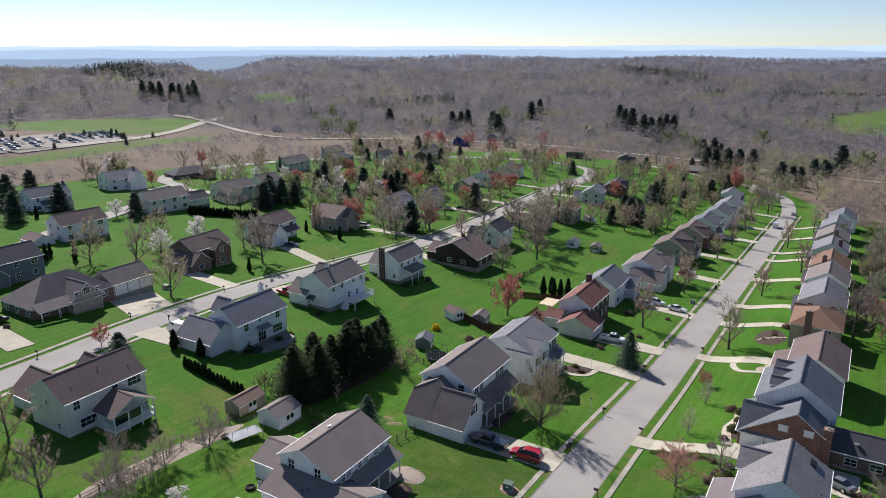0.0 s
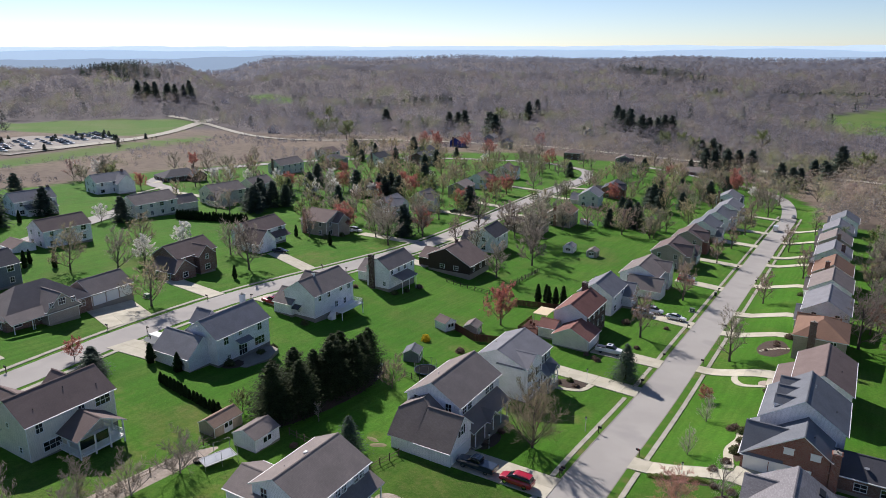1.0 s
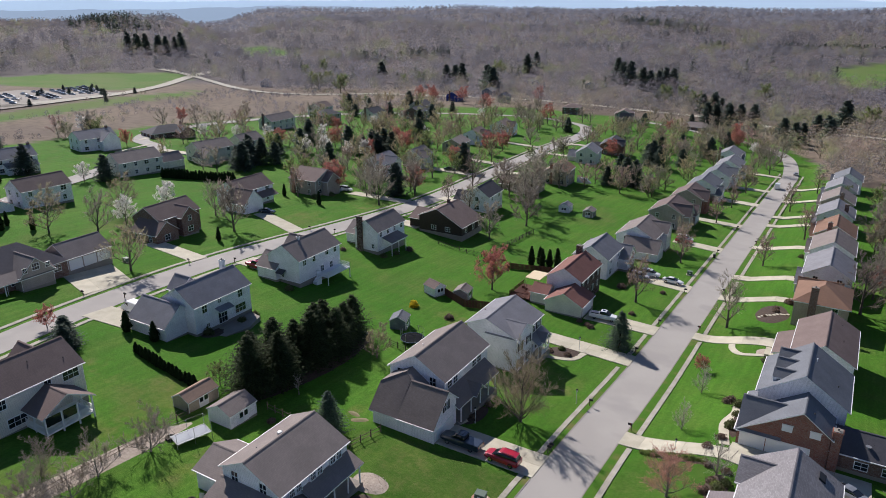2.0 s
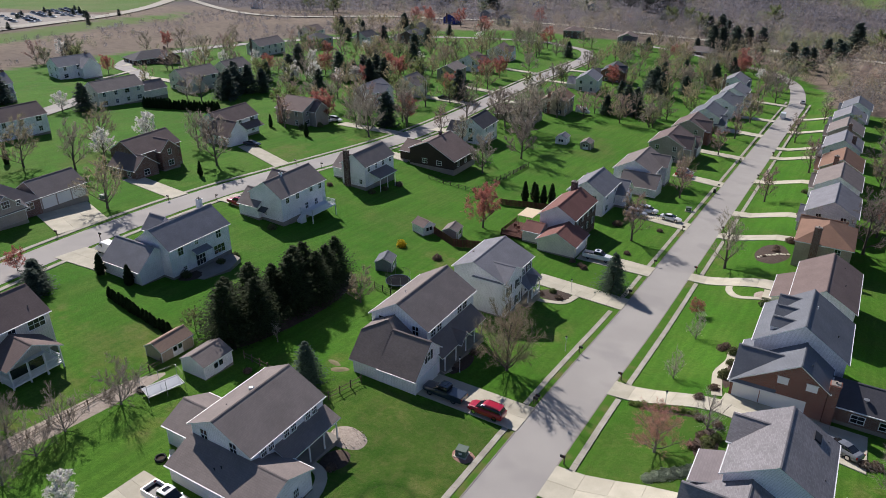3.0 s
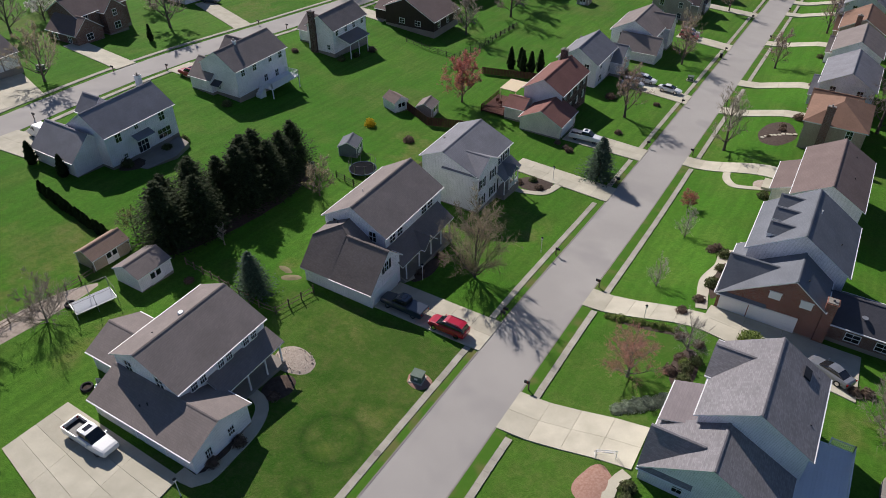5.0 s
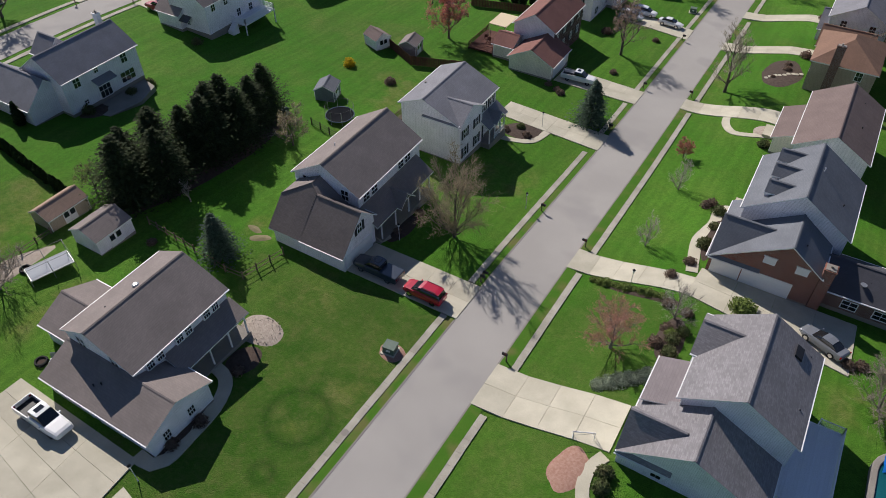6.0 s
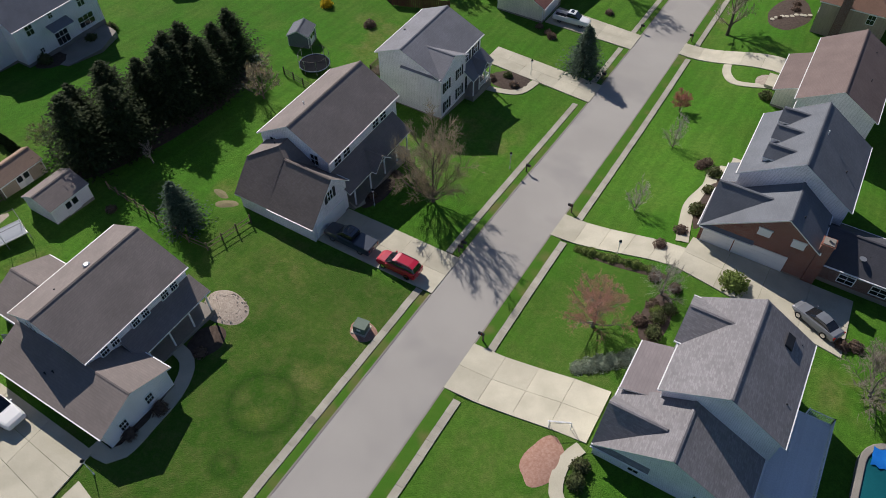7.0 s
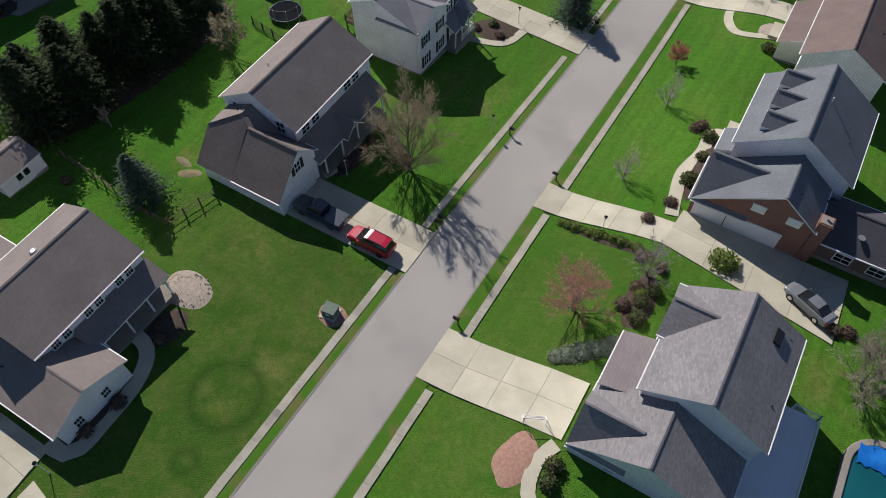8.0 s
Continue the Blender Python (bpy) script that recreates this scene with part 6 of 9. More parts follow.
def bare_meshes(seed, h, spread, trunk_to=0.25, limbs=7, twig_w=0.035, upright=0.55, bud=0, bud_size=0.09, fine=1.0):
    """Trunk with limbs and branches, and a crown of fine twigs; buds or flowers along the last twigs."""
    rng = random.Random(seed)
    t, c = Shape(), Shape()
    r0 = 0.017 * h + 0.03
    lean = Vector((rng.uniform(-0.05, 0.05), rng.uniform(-0.05, 0.05), 1)).normalized()
    wander = lambda k: Vector((rng.uniform(-1, 1), rng.uniform(-1, 1), 0)) * h * k
    knots = [Vector((0, 0, -0.3)), lean * h * 0.05, lean * h * trunk_to, lean * h * 0.45 + wander(0.025), lean * h * 0.68 + wander(0.05)]
    rad = [r0 * 1.4, r0, r0 * 0.8, r0 * 0.5, r0 * 0.15]
    for i in range(4):
        t.tube(knots[i], knots[i + 1], rad[i], rad[i + 1], 7, cap=False)

    def along(u):
        u = min(u, 0.999) * 4
        return knots[int(u)].lerp(knots[int(u) + 1], u % 1)

    up = Vector((0, 0, 1))
    n_twig, n_small = max(2, round(6 * fine)), max(2, round(4 * fine))

    def twigs(p, d, length):
        for k in range(n_twig):
            q = p + d * length * rng.uniform(0.15, 1.0)
            e = (d * 0.9 + rand_dir(rng) * 0.7 + up * 0.2).normalized()
            ln = length * rng.uniform(0.4, 0.75)
            spike(c, q, e, ln, twig_w)
            for j in range(n_small):
                f, e2, l2 = rng.uniform(0.15, 1.0), (e * 0.8 + rand_dir(rng) * 0.8 + up * 0.12).normalized(), ln * rng.uniform(0.35, 0.75)
                spike(c, q + e * ln * f, e2, l2, twig_w * 0.75, 1 if bud else 0)
                for b in range(bud):
                    z = q + e * ln * f + e2 * l2 * rng.uniform(0.3, 1.1)
                    g, w = rand_dir(rng) * bud_size * rng.uniform(0.7, 1.4), rand_dir(rng) * bud_size
                    c.add([z - g, z + g, z + w], [(0, 1, 2)], 1)

    for i in range(limbs):
        u = trunk_to * 1.5 + (0.97 - trunk_to * 1.5) * (i + rng.random() * 0.6) / limbs
        p = along(u)
        a = i * 2.4 + rng.uniform(-0.5, 0.5)
        out = spread * (1.05 - 0.55 * (u - 0.3))
        d = Vector((math.cos(a), math.sin(a), upright + 0.9 * u + rng.uniform(-0.15, 0.2))).normalized()
        length = out * rng.uniform(0.8, 1.12)
        rl = r0 * (0.60 - 0.4 * u)
        line, q, e = [p], p, d
        for k in range(3):
            q = q + e * length / 3
            line.append(q)
            e = (e + up * 0.16 + rand_dir(rng) * 0.16).normalized()
        for k in range(3):
            t.tube(line[k], line[k + 1], rl * (1 - 0.28 * k), rl * (0.72 - 0.28 * k), 4 if twig_w > 0.08 else 5, cap=False)
        for k in range(7):
            f = (0.22 + 0.78 * k / 6) * 2.999
            q = line[int(f)].lerp(line[int(f) + 1], f % 1)
            e = (d * 0.75 + rand_dir(rng) * 0.75 + up * 0.3).normalized()
            ln = length * rng.uniform(0.28, 0.46) * (1.1 - 0.05 * k)
            mid_ = q + e * ln * 0.5
            e2 = (e + up * 0.2 + rand_dir(rng) * 0.2).normalized()
            if twig_w > 0.08:
                t.tube(q, q + e * ln, rl * 0.34, rl * 0.06, 3, cap=False)
            else:
                t.tube(q, mid_, rl * 0.34, rl * 0.2, 4, cap=False)
                t.tube(mid_, mid_ + e2 * ln * 0.5, rl * 0.2, rl * 0.06, 3, cap=False)
            twigs(q, e, ln)
    for k in range(3):
        twigs(along(0.75 + 0.08 * k), (lean + rand_dir(rng) * 0.5).normalized(), h * 0.2)
    return t, c


def tree_kind(name, shapes, trunk_mat, crown_mats, label, category="tree"):
    """The first of a kind stands at the origin until it is placed."""
    top = thing(name, pose(0, 0, 0), label, category)
    part("trunk", shapes[0], trunk_mat, top, smooth=True)
    part("crown", shapes[1], crown_mats, top)
    return [top, False]


def conifer_shapes(seed, h, r, levels=30, per=11, droop=0.35, first=0.06, size=0.30, ragged=0.85, power=0.8):
    rng = random.Random(seed)
    t, c = Shape(), Shape()
    t.tube((0, 0, -0.3), (0, 0, h * 0.97), 0.02 * h + 0.04, 0.02, 7)
    for k in range(levels):
        u = (k + rng.random() * 0.5) / levels
        z = h * (first + (1 - first) * u)
        reach = r * (1 - u) ** power * rng.uniform(ragged, 2.0 - ragged) + 0.15
        for j in range(max(5, int(per * (1 - 0.5 * u)))):
            a = 2 * math.pi * (j + rng.random() * 0.7) / per + k * 1.3
            ln = reach * rng.uniform(0.65, 1.12)
            d = Vector((math.cos(a), math.sin(a), -droop * rng.uniform(0.4, 1.3)))
            for i in range(6):
                f = 0.3 + 0.7 * i / 5
                p = Vector((0, 0, z)) + d * ln * f + Vector((0, 0, 0.28 * ln * f * f + rng.uniform(-1.1, 1.1) * h / levels))
                s = size * rng.uniform(0.7, 1.3) * (1.1 - 0.4 * f)
                out = Vector((math.cos(a + rng.uniform(-0.6, 0.6)), math.sin(a + rng.uniform(-0.6, 0.6)), rng.uniform(-0.5, 0.25))).normalized()
                side = out.cross(Vector((rng.uniform(-0.5, 0.5), rng.uniform(-0.5, 0.5), 1))).normalized()
                c.add([p - side * s * 0.55, p + out * s * 1.35, p + side * s * 0.55], [(0, 1, 2)])
    return t, c


def shrub_shapes(seed, rx, rz, n, size, column=False):
    """A dense plant: a dark inner form and many small leaves round it."""
    rng = random.Random(seed)
    t, c = Shape(), Shape()
    if column:
        t.lathe(0, 0, [(rx * 0.5, -0.1), (rx * 0.75, rz * 0.25), (rx * 0.62, rz * 0.55), (rx * 0.3, rz * 0.85), (0.02, rz * 0.97)], 9)
    else:
        t.lathe(0, 0, [(rx * 0.55, -0.1), (rx * 0.75, rz * 0.35), (rx * 0.6, rz * 0.65), (rx * 0.2, rz * 0.85)], 9)
    for i in range(n):
        u, a = rng.random(), rng.uniform(0, 2 * math.pi)
        if column:
            r = rx * min(1.0, 0.55 + 1.4 * u if u < 0.3 else 1.05 * (1 - u) ** 0.7 + 0.06) * rng.uniform(0.75, 1.12)
            p = Vector((r * math.cos(a), r * math.sin(a), rz * u))
        else:
            d = rand_dir(rng)
            d.z = abs(d.z)
            w = rng.uniform(0.72, 1.1) * (1 + 0.2 * noise.noise(d * 2.2 + Vector((seed, 0, 0))))
            p = Vector((d.x * rx * w, d.y * rx * w, d.z * rz * w + 0.03))
        leaf(c, p, size * rng.uniform(0.6, 1.3), rng, 0, 0.3)
    return t, c


def shrub_kind(name, shapes, mat, label, category="shrub"):
    top = thing(name, pose(0, 0, 0), label, category)
    part("core", shapes[0], mat, top)
    part("crown", shapes[1], mat, top)
    return [top, False]


RNG = random.Random(11)


def plant(kind, x, y, scale=1.0, label="", tall=1.0, group="", lift=0.0):
    m = Matrix.Translation((x, y, ground(x, y) + lift)) @ pose(0, 0, 0, 0, 0, RNG.uniform(0, 360)) @ Matrix.Diagonal((scale, scale, scale * tall, 1))
    if kind[1]:
        first = kind[0].matrix_basis.to_scale()
        ob = copy_thing(kind[0], m @ Matrix.Diagonal((1 / first.x, 1 / first.y, 1 / first.z, 1)))
    else:
        ob, kind[1] = kind[0], True
        ob.matrix_basis = m
    return tagged(ob, label, group=group)


def plants(kinds, spots, lo=0.85, hi=1.15, group="", base=1.0):
    for i, (x, y) in enumerate(spots):
        plant(kinds[i % len(kinds)], x, y, base * RNG.uniform(lo, hi), group=group)


FRONT = tree_kind("tree", bare_meshes(3, 8.0, 4.4, 0.10, 19, 0.036, 0.6, fine=1.75), BARK, [TWIGS_DARK, TWIGS_DARK], "wide bare grey-brown tree casting a twiggy shadow")
STREET = tree_kind("tree", bare_meshes(5, 10.5, 3.9, 0.2, 13, 0.055, 0.6, fine=1.2), BARK, [TWIGS_GREY, TWIGS_GREY], "tall bare street tree with fine grey-tan twigs")
BARE = [tree_kind("tree", bare_meshes(20 + i, 10.5, 4.5, 0.2, 10, 0.13, 0.5, fine=1.1), BARK, [TWIGS if i % 2 else TWIGS_GREY, BUDS_DUN if i % 2 else BUDS_GREY], "bare deciduous tree with fine brown twigs") for i in range(4)]
SLIM = [tree_kind("tree", bare_meshes(40 + i, 5.4, 1.6, 0.22, 9, 0.028, 1.1, fine=0.85), PALE_BARK, [TWIGS_PALE, TWIGS_PALE], "slender pale bare young tree") for i in range(2)]
RED = [tree_kind("tree", bare_meshes(50 + i, 8.0, 3.7, 0.2, 12, 0.081, 0.55, bud=2, bud_size=0.17, fine=1.15), BARK, [TWIGS, BUDS_RED], "bare tree flushed with red spring buds") for i in range(2)]
RUST = [tree_kind("tree", bare_meshes(60 + i, 9.5, 3.5, 0.2, 10, 0.081, 0.85, bud=1, bud_size=0.15, fine=1.05), BARK, [TWIGS, BUDS_RUST], "upright tree with rust-coloured buds") for i in range(2)]
PINK = tree_kind("tree", bare_meshes(67, 5.2, 2.5, 0.16, 16, 0.019, 0.75, bud=1, bud_size=0.03, fine=1.4), PALE_BARK, [TWIGS_PINK, BUDS_SCARLET], "small lawn tree with faint pink-red buds")
TAN = [tree_kind("tree", bare_meshes(70 + i, 9.5, 4.4, 0.18, 10, 0.11, 0.5, bud=1, bud_size=0.19, fine=0.95), BARK, [TWIGS, BUDS_TAN], "rounded tree with tan-yellow catkins") for i in range(2)]
GREEN = [tree_kind("tree", bare_meshes(80 + i, 8.5, 3.8, 0.2, 9, 0.081, 0.5, bud=2, bud_size=0.22, fine=0.9), BARK, [TWIGS, BUDS_GREEN], "tree in fresh pale green leaf") for i in range(2)]
WHITE = [tree_kind("tree", bare_meshes(90 + i, 7.5, 3.3, 0.2, 9, 0.05, 0.6, bud=2, bud_size=0.16, fine=1.0), BARK, [TWIGS, BLOSSOM], "ornamental tree covered in white blossom") for i in range(2)]
PINE = [tree_kind("tree", conifer_shapes(100 + i, 9.2, 4.3, 46, 24, 0.08, 0.02, 0.34, 0.6, 0.8), BARK, NEEDLES, "tall dark green pine with shaggy branches") for i in range(3)]
SPRUCE = [tree_kind("tree", conifer_shapes(110 + i, 5.8, 2.5, 38, 18, 0.3, 0.02, 0.26, 0.8, 0.85), BARK, BLUE_NEEDLES, "cone-shaped blue-green spruce on a lawn") for i in range(2)]
CONE = [tree_kind("tree", conifer_shapes(120 + i, 9.0, 3.9, 32, 15, 0.15, 0.02, 0.66, 0.6, 0.72), BARK, HAZED_NEEDLES, "dense dark green evergreen conifer") for i in range(2)]
ARB = [shrub_kind("shrub", shrub_shapes(130 + i, 0.75, 4.0, 520, 0.17, True), CEDAR, "narrow columnar dark arborvitae", "shrub") for i in range(2)]
HEDGE = [shrub_kind("shrub", shrub_shapes(135 + i, 0.55, 1.9, 300, 0.13, True), CEDAR, "pointed arborvitae in a clipped row", "hedge") for i in range(2)]
SHRUB = [shrub_kind("shrub", shrub_shapes(140 + i, 0.8, 0.95, 380, 0.12), SHRUB_LEAF, "rounded garden shrub with sparse green-brown leaves") for i in range(2)]
BROWN_SHRUB = [shrub_kind("shrub", shrub_shapes(145 + i, 0.75, 0.8, 340, 0.11), SHRUB_BROWN, "small leafless reddish-brown garden shrub") for i in range(2)]
LOW_JUNIPER = shrub_kind("shrub", shrub_shapes(150, 1.5, 0.75, 900, 0.13), JUNIPER, "low spreading grey-green juniper shrub")
BRIGHT = shrub_kind("shrub", shrub_shapes(158, 0.95, 0.95, 420, 0.11), YOUNG_GREEN, "bright green leafy garden shrub")
PALE = tree_kind("tree", bare_meshes(47, 4.8, 2.3, 0.08, 11, 0.022, 0.8, fine=1.25), PALE_BARK, [TWIGS_PALE, TWIGS_PALE], "pale bare many-stemmed young tree")
SPREAD = tree_kind("tree", bare_meshes(68, 5.2, 3.4, 0.08, 13, 0.040, 0.35, fine=1.3), PALE_BARK, [TWIGS, TWIGS], "low spreading bare tan tree behind a deck")
FORSYTHIA = shrub_kind("shrub", shrub_shapes(155, 1.0, 1.3, 420, 0.13), YELLOW_BLOOM, "forsythia shrub in bright yellow bloom")

FAR_SPOTS = {k: [] for k in range(7)}


def far_tree(kind, x, y, size, tall=1.0):
    """Notes where a far tree stands; all of one kind are joined into one mesh later."""
    FAR_SPOTS[kind].append((x, y, size, size * tall, RNG.uniform(0, 6.28)))


def join_trees(kind, shapes, mats, label):
    """All far trees of a kind in one mesh: past counting at their distance."""
    t, c = shapes
    v0 = np.array(t.v + c.v, dtype=float)
    k = len(t.v)
    f0 = t.f + [tuple(i + k for i in f) for f in c.f]
    m0 = [0] * len(t.f) + [1 + q for q in c.m]
    verts, faces, slots = [], [], []
    for n, (x, y, size, high, turn) in enumerate(FAR_SPOTS[kind]):
        ca, sa_ = math.cos(turn), math.sin(turn)
        w = np.stack([v0[:, 0] * ca - v0[:, 1] * sa_, v0[:, 0] * sa_ + v0[:, 1] * ca, v0[:, 2]], 1) * (size, size, high) + (x, y, ground(x, y))
        verts += w.tolist()
        faces += [tuple(i + n * len(v0) for i in f) for f in f0]
        slots += m0
    if not verts:
        return
    me = bpy.data.meshes.new("far_trees")
    me.from_pydata(verts, [], faces)
    for q in mats:
        me.materials.append(q)
    me.polygons.foreach_set("material_index", slots)
    tagged(new("far_trees", me), label, "trees", kind="stuff")


# trees of the near gardens
plant(FRONT, -37.4, 91.2, 1.2, tall=1.16)
plant(PINK, -15.2, 83.3, 1.5, tall=0.84)
plant(PALE, -10.9, 89.8, 1.15, "pale bare tree in a stone-edged bed")
plant(PALE, -17.5, 101.7, 0.72, tall=1.35)
plant(PALE, -17.6, 116.1, 0.76, tall=1.4)
plant(RED[0], -19.4, 124.8, 0.42, "small round-headed tree with red twigs")
plant(STREET, -19.3, 148.6, 1.2)
plant(SPRUCE[0], -57.4, 73.7, 1.05)
plant(SPRUCE[1], -34.2, 127.0, 1.25)
plants(PINE, [(-73.0, 75.0), (-75.2, 77.6), (-74.6, 81.6), (-74.0, 85.6), (-73.4, 89.6), (-74.6, 93.2), (-73.2, 96.8), (-74.2, 100.6), (-71.4, 92.6), (-71.6, 79.6), (-72.0, 87.2)], 0.88, 1.08, "row of pines between gardens")
plant(GREEN[0], -79.0, 74.4, 0.5, "low yellow-green shrub tree beside pines")
plant(SLIM[0], -67.6, 79.0, 0.75)
plant(TAN[1], -65.8, 96.0, 0.66, "upright bare tree with tan catkins beside a trampoline")
plant(WHITE[0], -61.4, 43.2, 0.72, "white-blossomed tree beside a driveway")
plant(BARE[1], -79.4, 37.8, 0.85)
plant(TAN[0], -95.4, 42.6, 0.9)
plants([SPREAD], [(-72.6, 57.4), (-73.2, 50.6), (-71.8, 46.4), (-75.6, 43.6), (-70.4, 42.0), (-78.6, 47.0)], 0.75, 1.05)
plant(RED[1], -67.0, 140.4, 1.25, "round tree with dark red spring buds")
plant(RUST[0], -38.6, 152.7, 1.3, "tall upright tree with pale pinkish buds")
plant(RUST[1], -37.4, 188.8, 1.15)
plant(TAN[1], -39.4, 200.4, 0.95)
plant(BARE[2], -86.0, 176.0, 1.15)
plants(BARE, [(-90.4, 210), (-84, 196), (-95, 224), (-104, 226), (-97, 232)], 1.1, 1.4, base=1.22)
plant(ARB[0], -106.4, 78.6, 1.25, tall=0.75)
plant(ARB[1], -99.4, 78.8, 1.2, tall=0.75)
plant(CONE[0], -109.6, 69.6, 0.62, "dense dark rounded evergreen beside the street", tall=0.9)
plant(CONE[1], -107.4, 68.2, 0.6, tall=0.85)
plant(CONE[0], -111.4, 70.8, 0.55, tall=0.85)
plant(RED[0], -117.9, 71.4, 0.55)
for i in range(16):
    plant(HEDGE[i % 2], -98.0 + 16.6 * i / 15, 74.2 - 2.6 * i / 15 + RNG.uniform(-0.15, 0.15), RNG.uniform(0.9, 1.12), group="clipped row of arborvitae")
for x, y in ((-67.4, 162.4), (-66.0, 164.4), (-64.6, 162.6), (-62.9, 163.0), (-61.4, 164.4)):
    plant(ARB[int(x) % 2], x, y, RNG.uniform(1.2, 1.45), tall=0.92, group="arborvitae by a fence")
plant(FORSYTHIA, -75.0, 121.2, 1.0)
for x, y, k in ((-14.4, 78.1, 0.55), (-13.6, 78.7, 0.62), (-12.8, 79.4, 0.66), (-12.0, 80.1, 0.6), (-11.2, 80.7, 0.55), (-10.9, 81.6, 0.45)):
    plant(LOW_JUNIPER, x, y, k, group="low juniper hedge by a porch")
plants(SHRUB, [(-10.6, 69.2), (-10.4, 67.8), (-10.2, 86.6), (-9.6, 88.2), (-10.0, 84.8), (-11.3, 108.0), (-11.4, 103.8), (-11.6, 111.6), (-10.2, 131.4), (-42.4, 119.6), (-94.6, 86.0), (-93.8, 93.0), (-94.4, 96.8), (-99.6, 111.6)], 0.85, 1.25)
plants(BROWN_SHRUB, [(-11.6, 85.6), (-11.2, 88.0), (-12.0, 99.8), (-13.2, 96.6), (-12.9, 113.4), (-13.4, 112.6), (-43.6, 53.4), (-43.2, 56.4), (-44.4, 62.4), (-43.4, 88.0), (-43.2, 92.6), (-44.0, 117.8), (-40.6, 118.0), (-42.8, 133.8), (-44.6, 134.6), (-41.8, 133.0), (-37.2, 145.0), (-35.2, 162.0), (-51.6, 104.6), (-65.4, 71.0), (-11.8, 158.8), (-13.4, 155.4), (-12.0, 161.0)], 0.6, 1.0)
plant(BRIGHT, -5.3, 94.9, 1.5)
plant(BRIGHT, -10.6, 87.4, 0.7)
for i in range(11):
    plant(BRIGHT, -20.6 + 0.78 * i, 93.0 - 0.05 * i, 0.50 + 0.12 * (i % 3), group="low yellow-green plants along a driveway")
plants([SPREAD], [(8.2, 88.6), (10.0, 91.2)], 0.9, 1.1)
plants(BROWN_SHRUB, [(5.2, 92.9), (6.4, 93.4), (-12.2, 91.6), (-10.0, 91.2)], 0.7, 1.0)
plants(HEDGE, [(9.0 + 0.2 * i, 109.0 + 1.0 * i) for i in range(9)], 0.9, 1.1, "dark hedge behind the brick house")

# trees along both streets and between the houses
plants(BARE, [(-162, 111), (-139.9, 134.7), (-156, 143), (-128, 203), (-129, 184), (-118, 225), (-97, 254), (-109, 230), (-161, 207), (-141, 198), (-100, 190), (-36, 355), (-36, 400), (-203, 443), (-202, 474), (-184, 420), (-170, 405), (3, 168), (7, 190), (6, 228), (10, 250)], 0.85, 1.2, base=1.22)
plants(TAN, [(-133.2, 99), (-173, 105), (-38, 300), (-71, 284), (-77, 410), (-93, 422), (-97, 400), (-88, 390), (-60, 352), (-176, 128), (-148, 232), (-70, 372), (-82, 360), (-96, 340), (-178, 300), (-192, 330), (-210, 300), (-205, 360), (-188, 352)], 0.8, 1.15, base=1.22)
plants(RUST, [(-19, 198), (-115, 203), (-172, 223), (-43, 392), (-38, 240), (-38, 268), (-14, 310), (-40, 330), (-155, 176), (-20, 275), (-12, 228)], 0.8, 1.1, base=1.22)
plants(RED, [(-150.5, 189), (-187, 286), (-131, 208), (-150, 314), (-104, 338), (-62, 427), (-64, 455), (-272, 199), (-180, 275), (-196, 292), (-232, 250), (-150, 300), (-210, 262)], 0.75, 1.1, base=1.22)
plants(WHITE, [(-221, 146), (-165, 121), (-147, 207), (-273, 241), (-265, 243), (-258, 248), (-206, 249), (-190, 246), (-206, 237), (-197, 319), (-218, 421), (-199, 242), (-214, 244), (-184, 250), (-170, 138)], 0.7, 1.05, base=1.22)
plants(GREEN, [(-126, 292), (-5, 288), (6, 285), (-195, 305), (-60, 300), (-148, 262), (-160, 244), (-122, 320), (-95, 300)], 0.7, 1.0, base=1.22)
plants(CONE, [(-276, 148), (-262, 132), (-236, 120), (-244, 140), (-217, 151), (-204, 197), (-204, 203), (-203, 209), (-200, 213), (-207, 206), (-198, 257), (-193, 260), (-192, 266), (-186, 262), (-181, 266), (-188, 270), (-228, 265), (-185, 228), (-133, 199), (-88, 343), (-79, 330), (-84, 336), (-80, 282), (-76, 280)], 0.75, 1.1, base=1.22)
for x, y in [(-119, 620), (-111, 625), (-104, 616), (-89, 559), (-80, 555), (-71, 556), (-96, 552), (-100, 539), (-86, 546), (-37, 472), (-34, 490), (-29, 530), (-24, 552), (-44, 478), (-20, 500)]:
    far_tree(4, x, y, RNG.uniform(1.3, 1.75), 1.1)
for x, y in [(-15, 570), (-253, 817), (-240, 795), (-230, 789), (-208, 758), (-199, 753), (-194, 767), (-190, 780), (-183, 784), (-470, 662), (-341, 666), (-315, 627), (-330, 650), (-373, 835), (-382, 883), (-414, 707), (-403, 708), (-391, 702)]:
    far_tree(4, x, y, RNG.uniform(1.9, 2.5), 1.1)
for x, y in [(-843, 619), (-835, 626), (-826, 622), (-817, 626), (-808, 640), (-801, 632), (-789, 635), (-783, 644), (-776, 650), (-804, 671)]:
    far_tree(4, x, y, RNG.uniform(1.7, 2.2), 1.25)
for x, y in [(-395, 800), (-423, 636), (-411, 648), (-596, 714), (-149, 685), (0, 587), (-85, 721), (-459, 558), (-402, 505), (-591, 675), (-440, 520), (-430, 545), (-470, 545), (-130, 640), (-160, 660)]:
    far_tree(5, x, y, RNG.uniform(1.5, 2.3))
for x, y in [(-300, 493), (-311, 493), (-306, 505), (-247, 580), (-67, 456), (-286, 517), (-180, 440), (-240, 470)]:
    far_tree(6, x, y, RNG.uniform(1.4, 1.9))
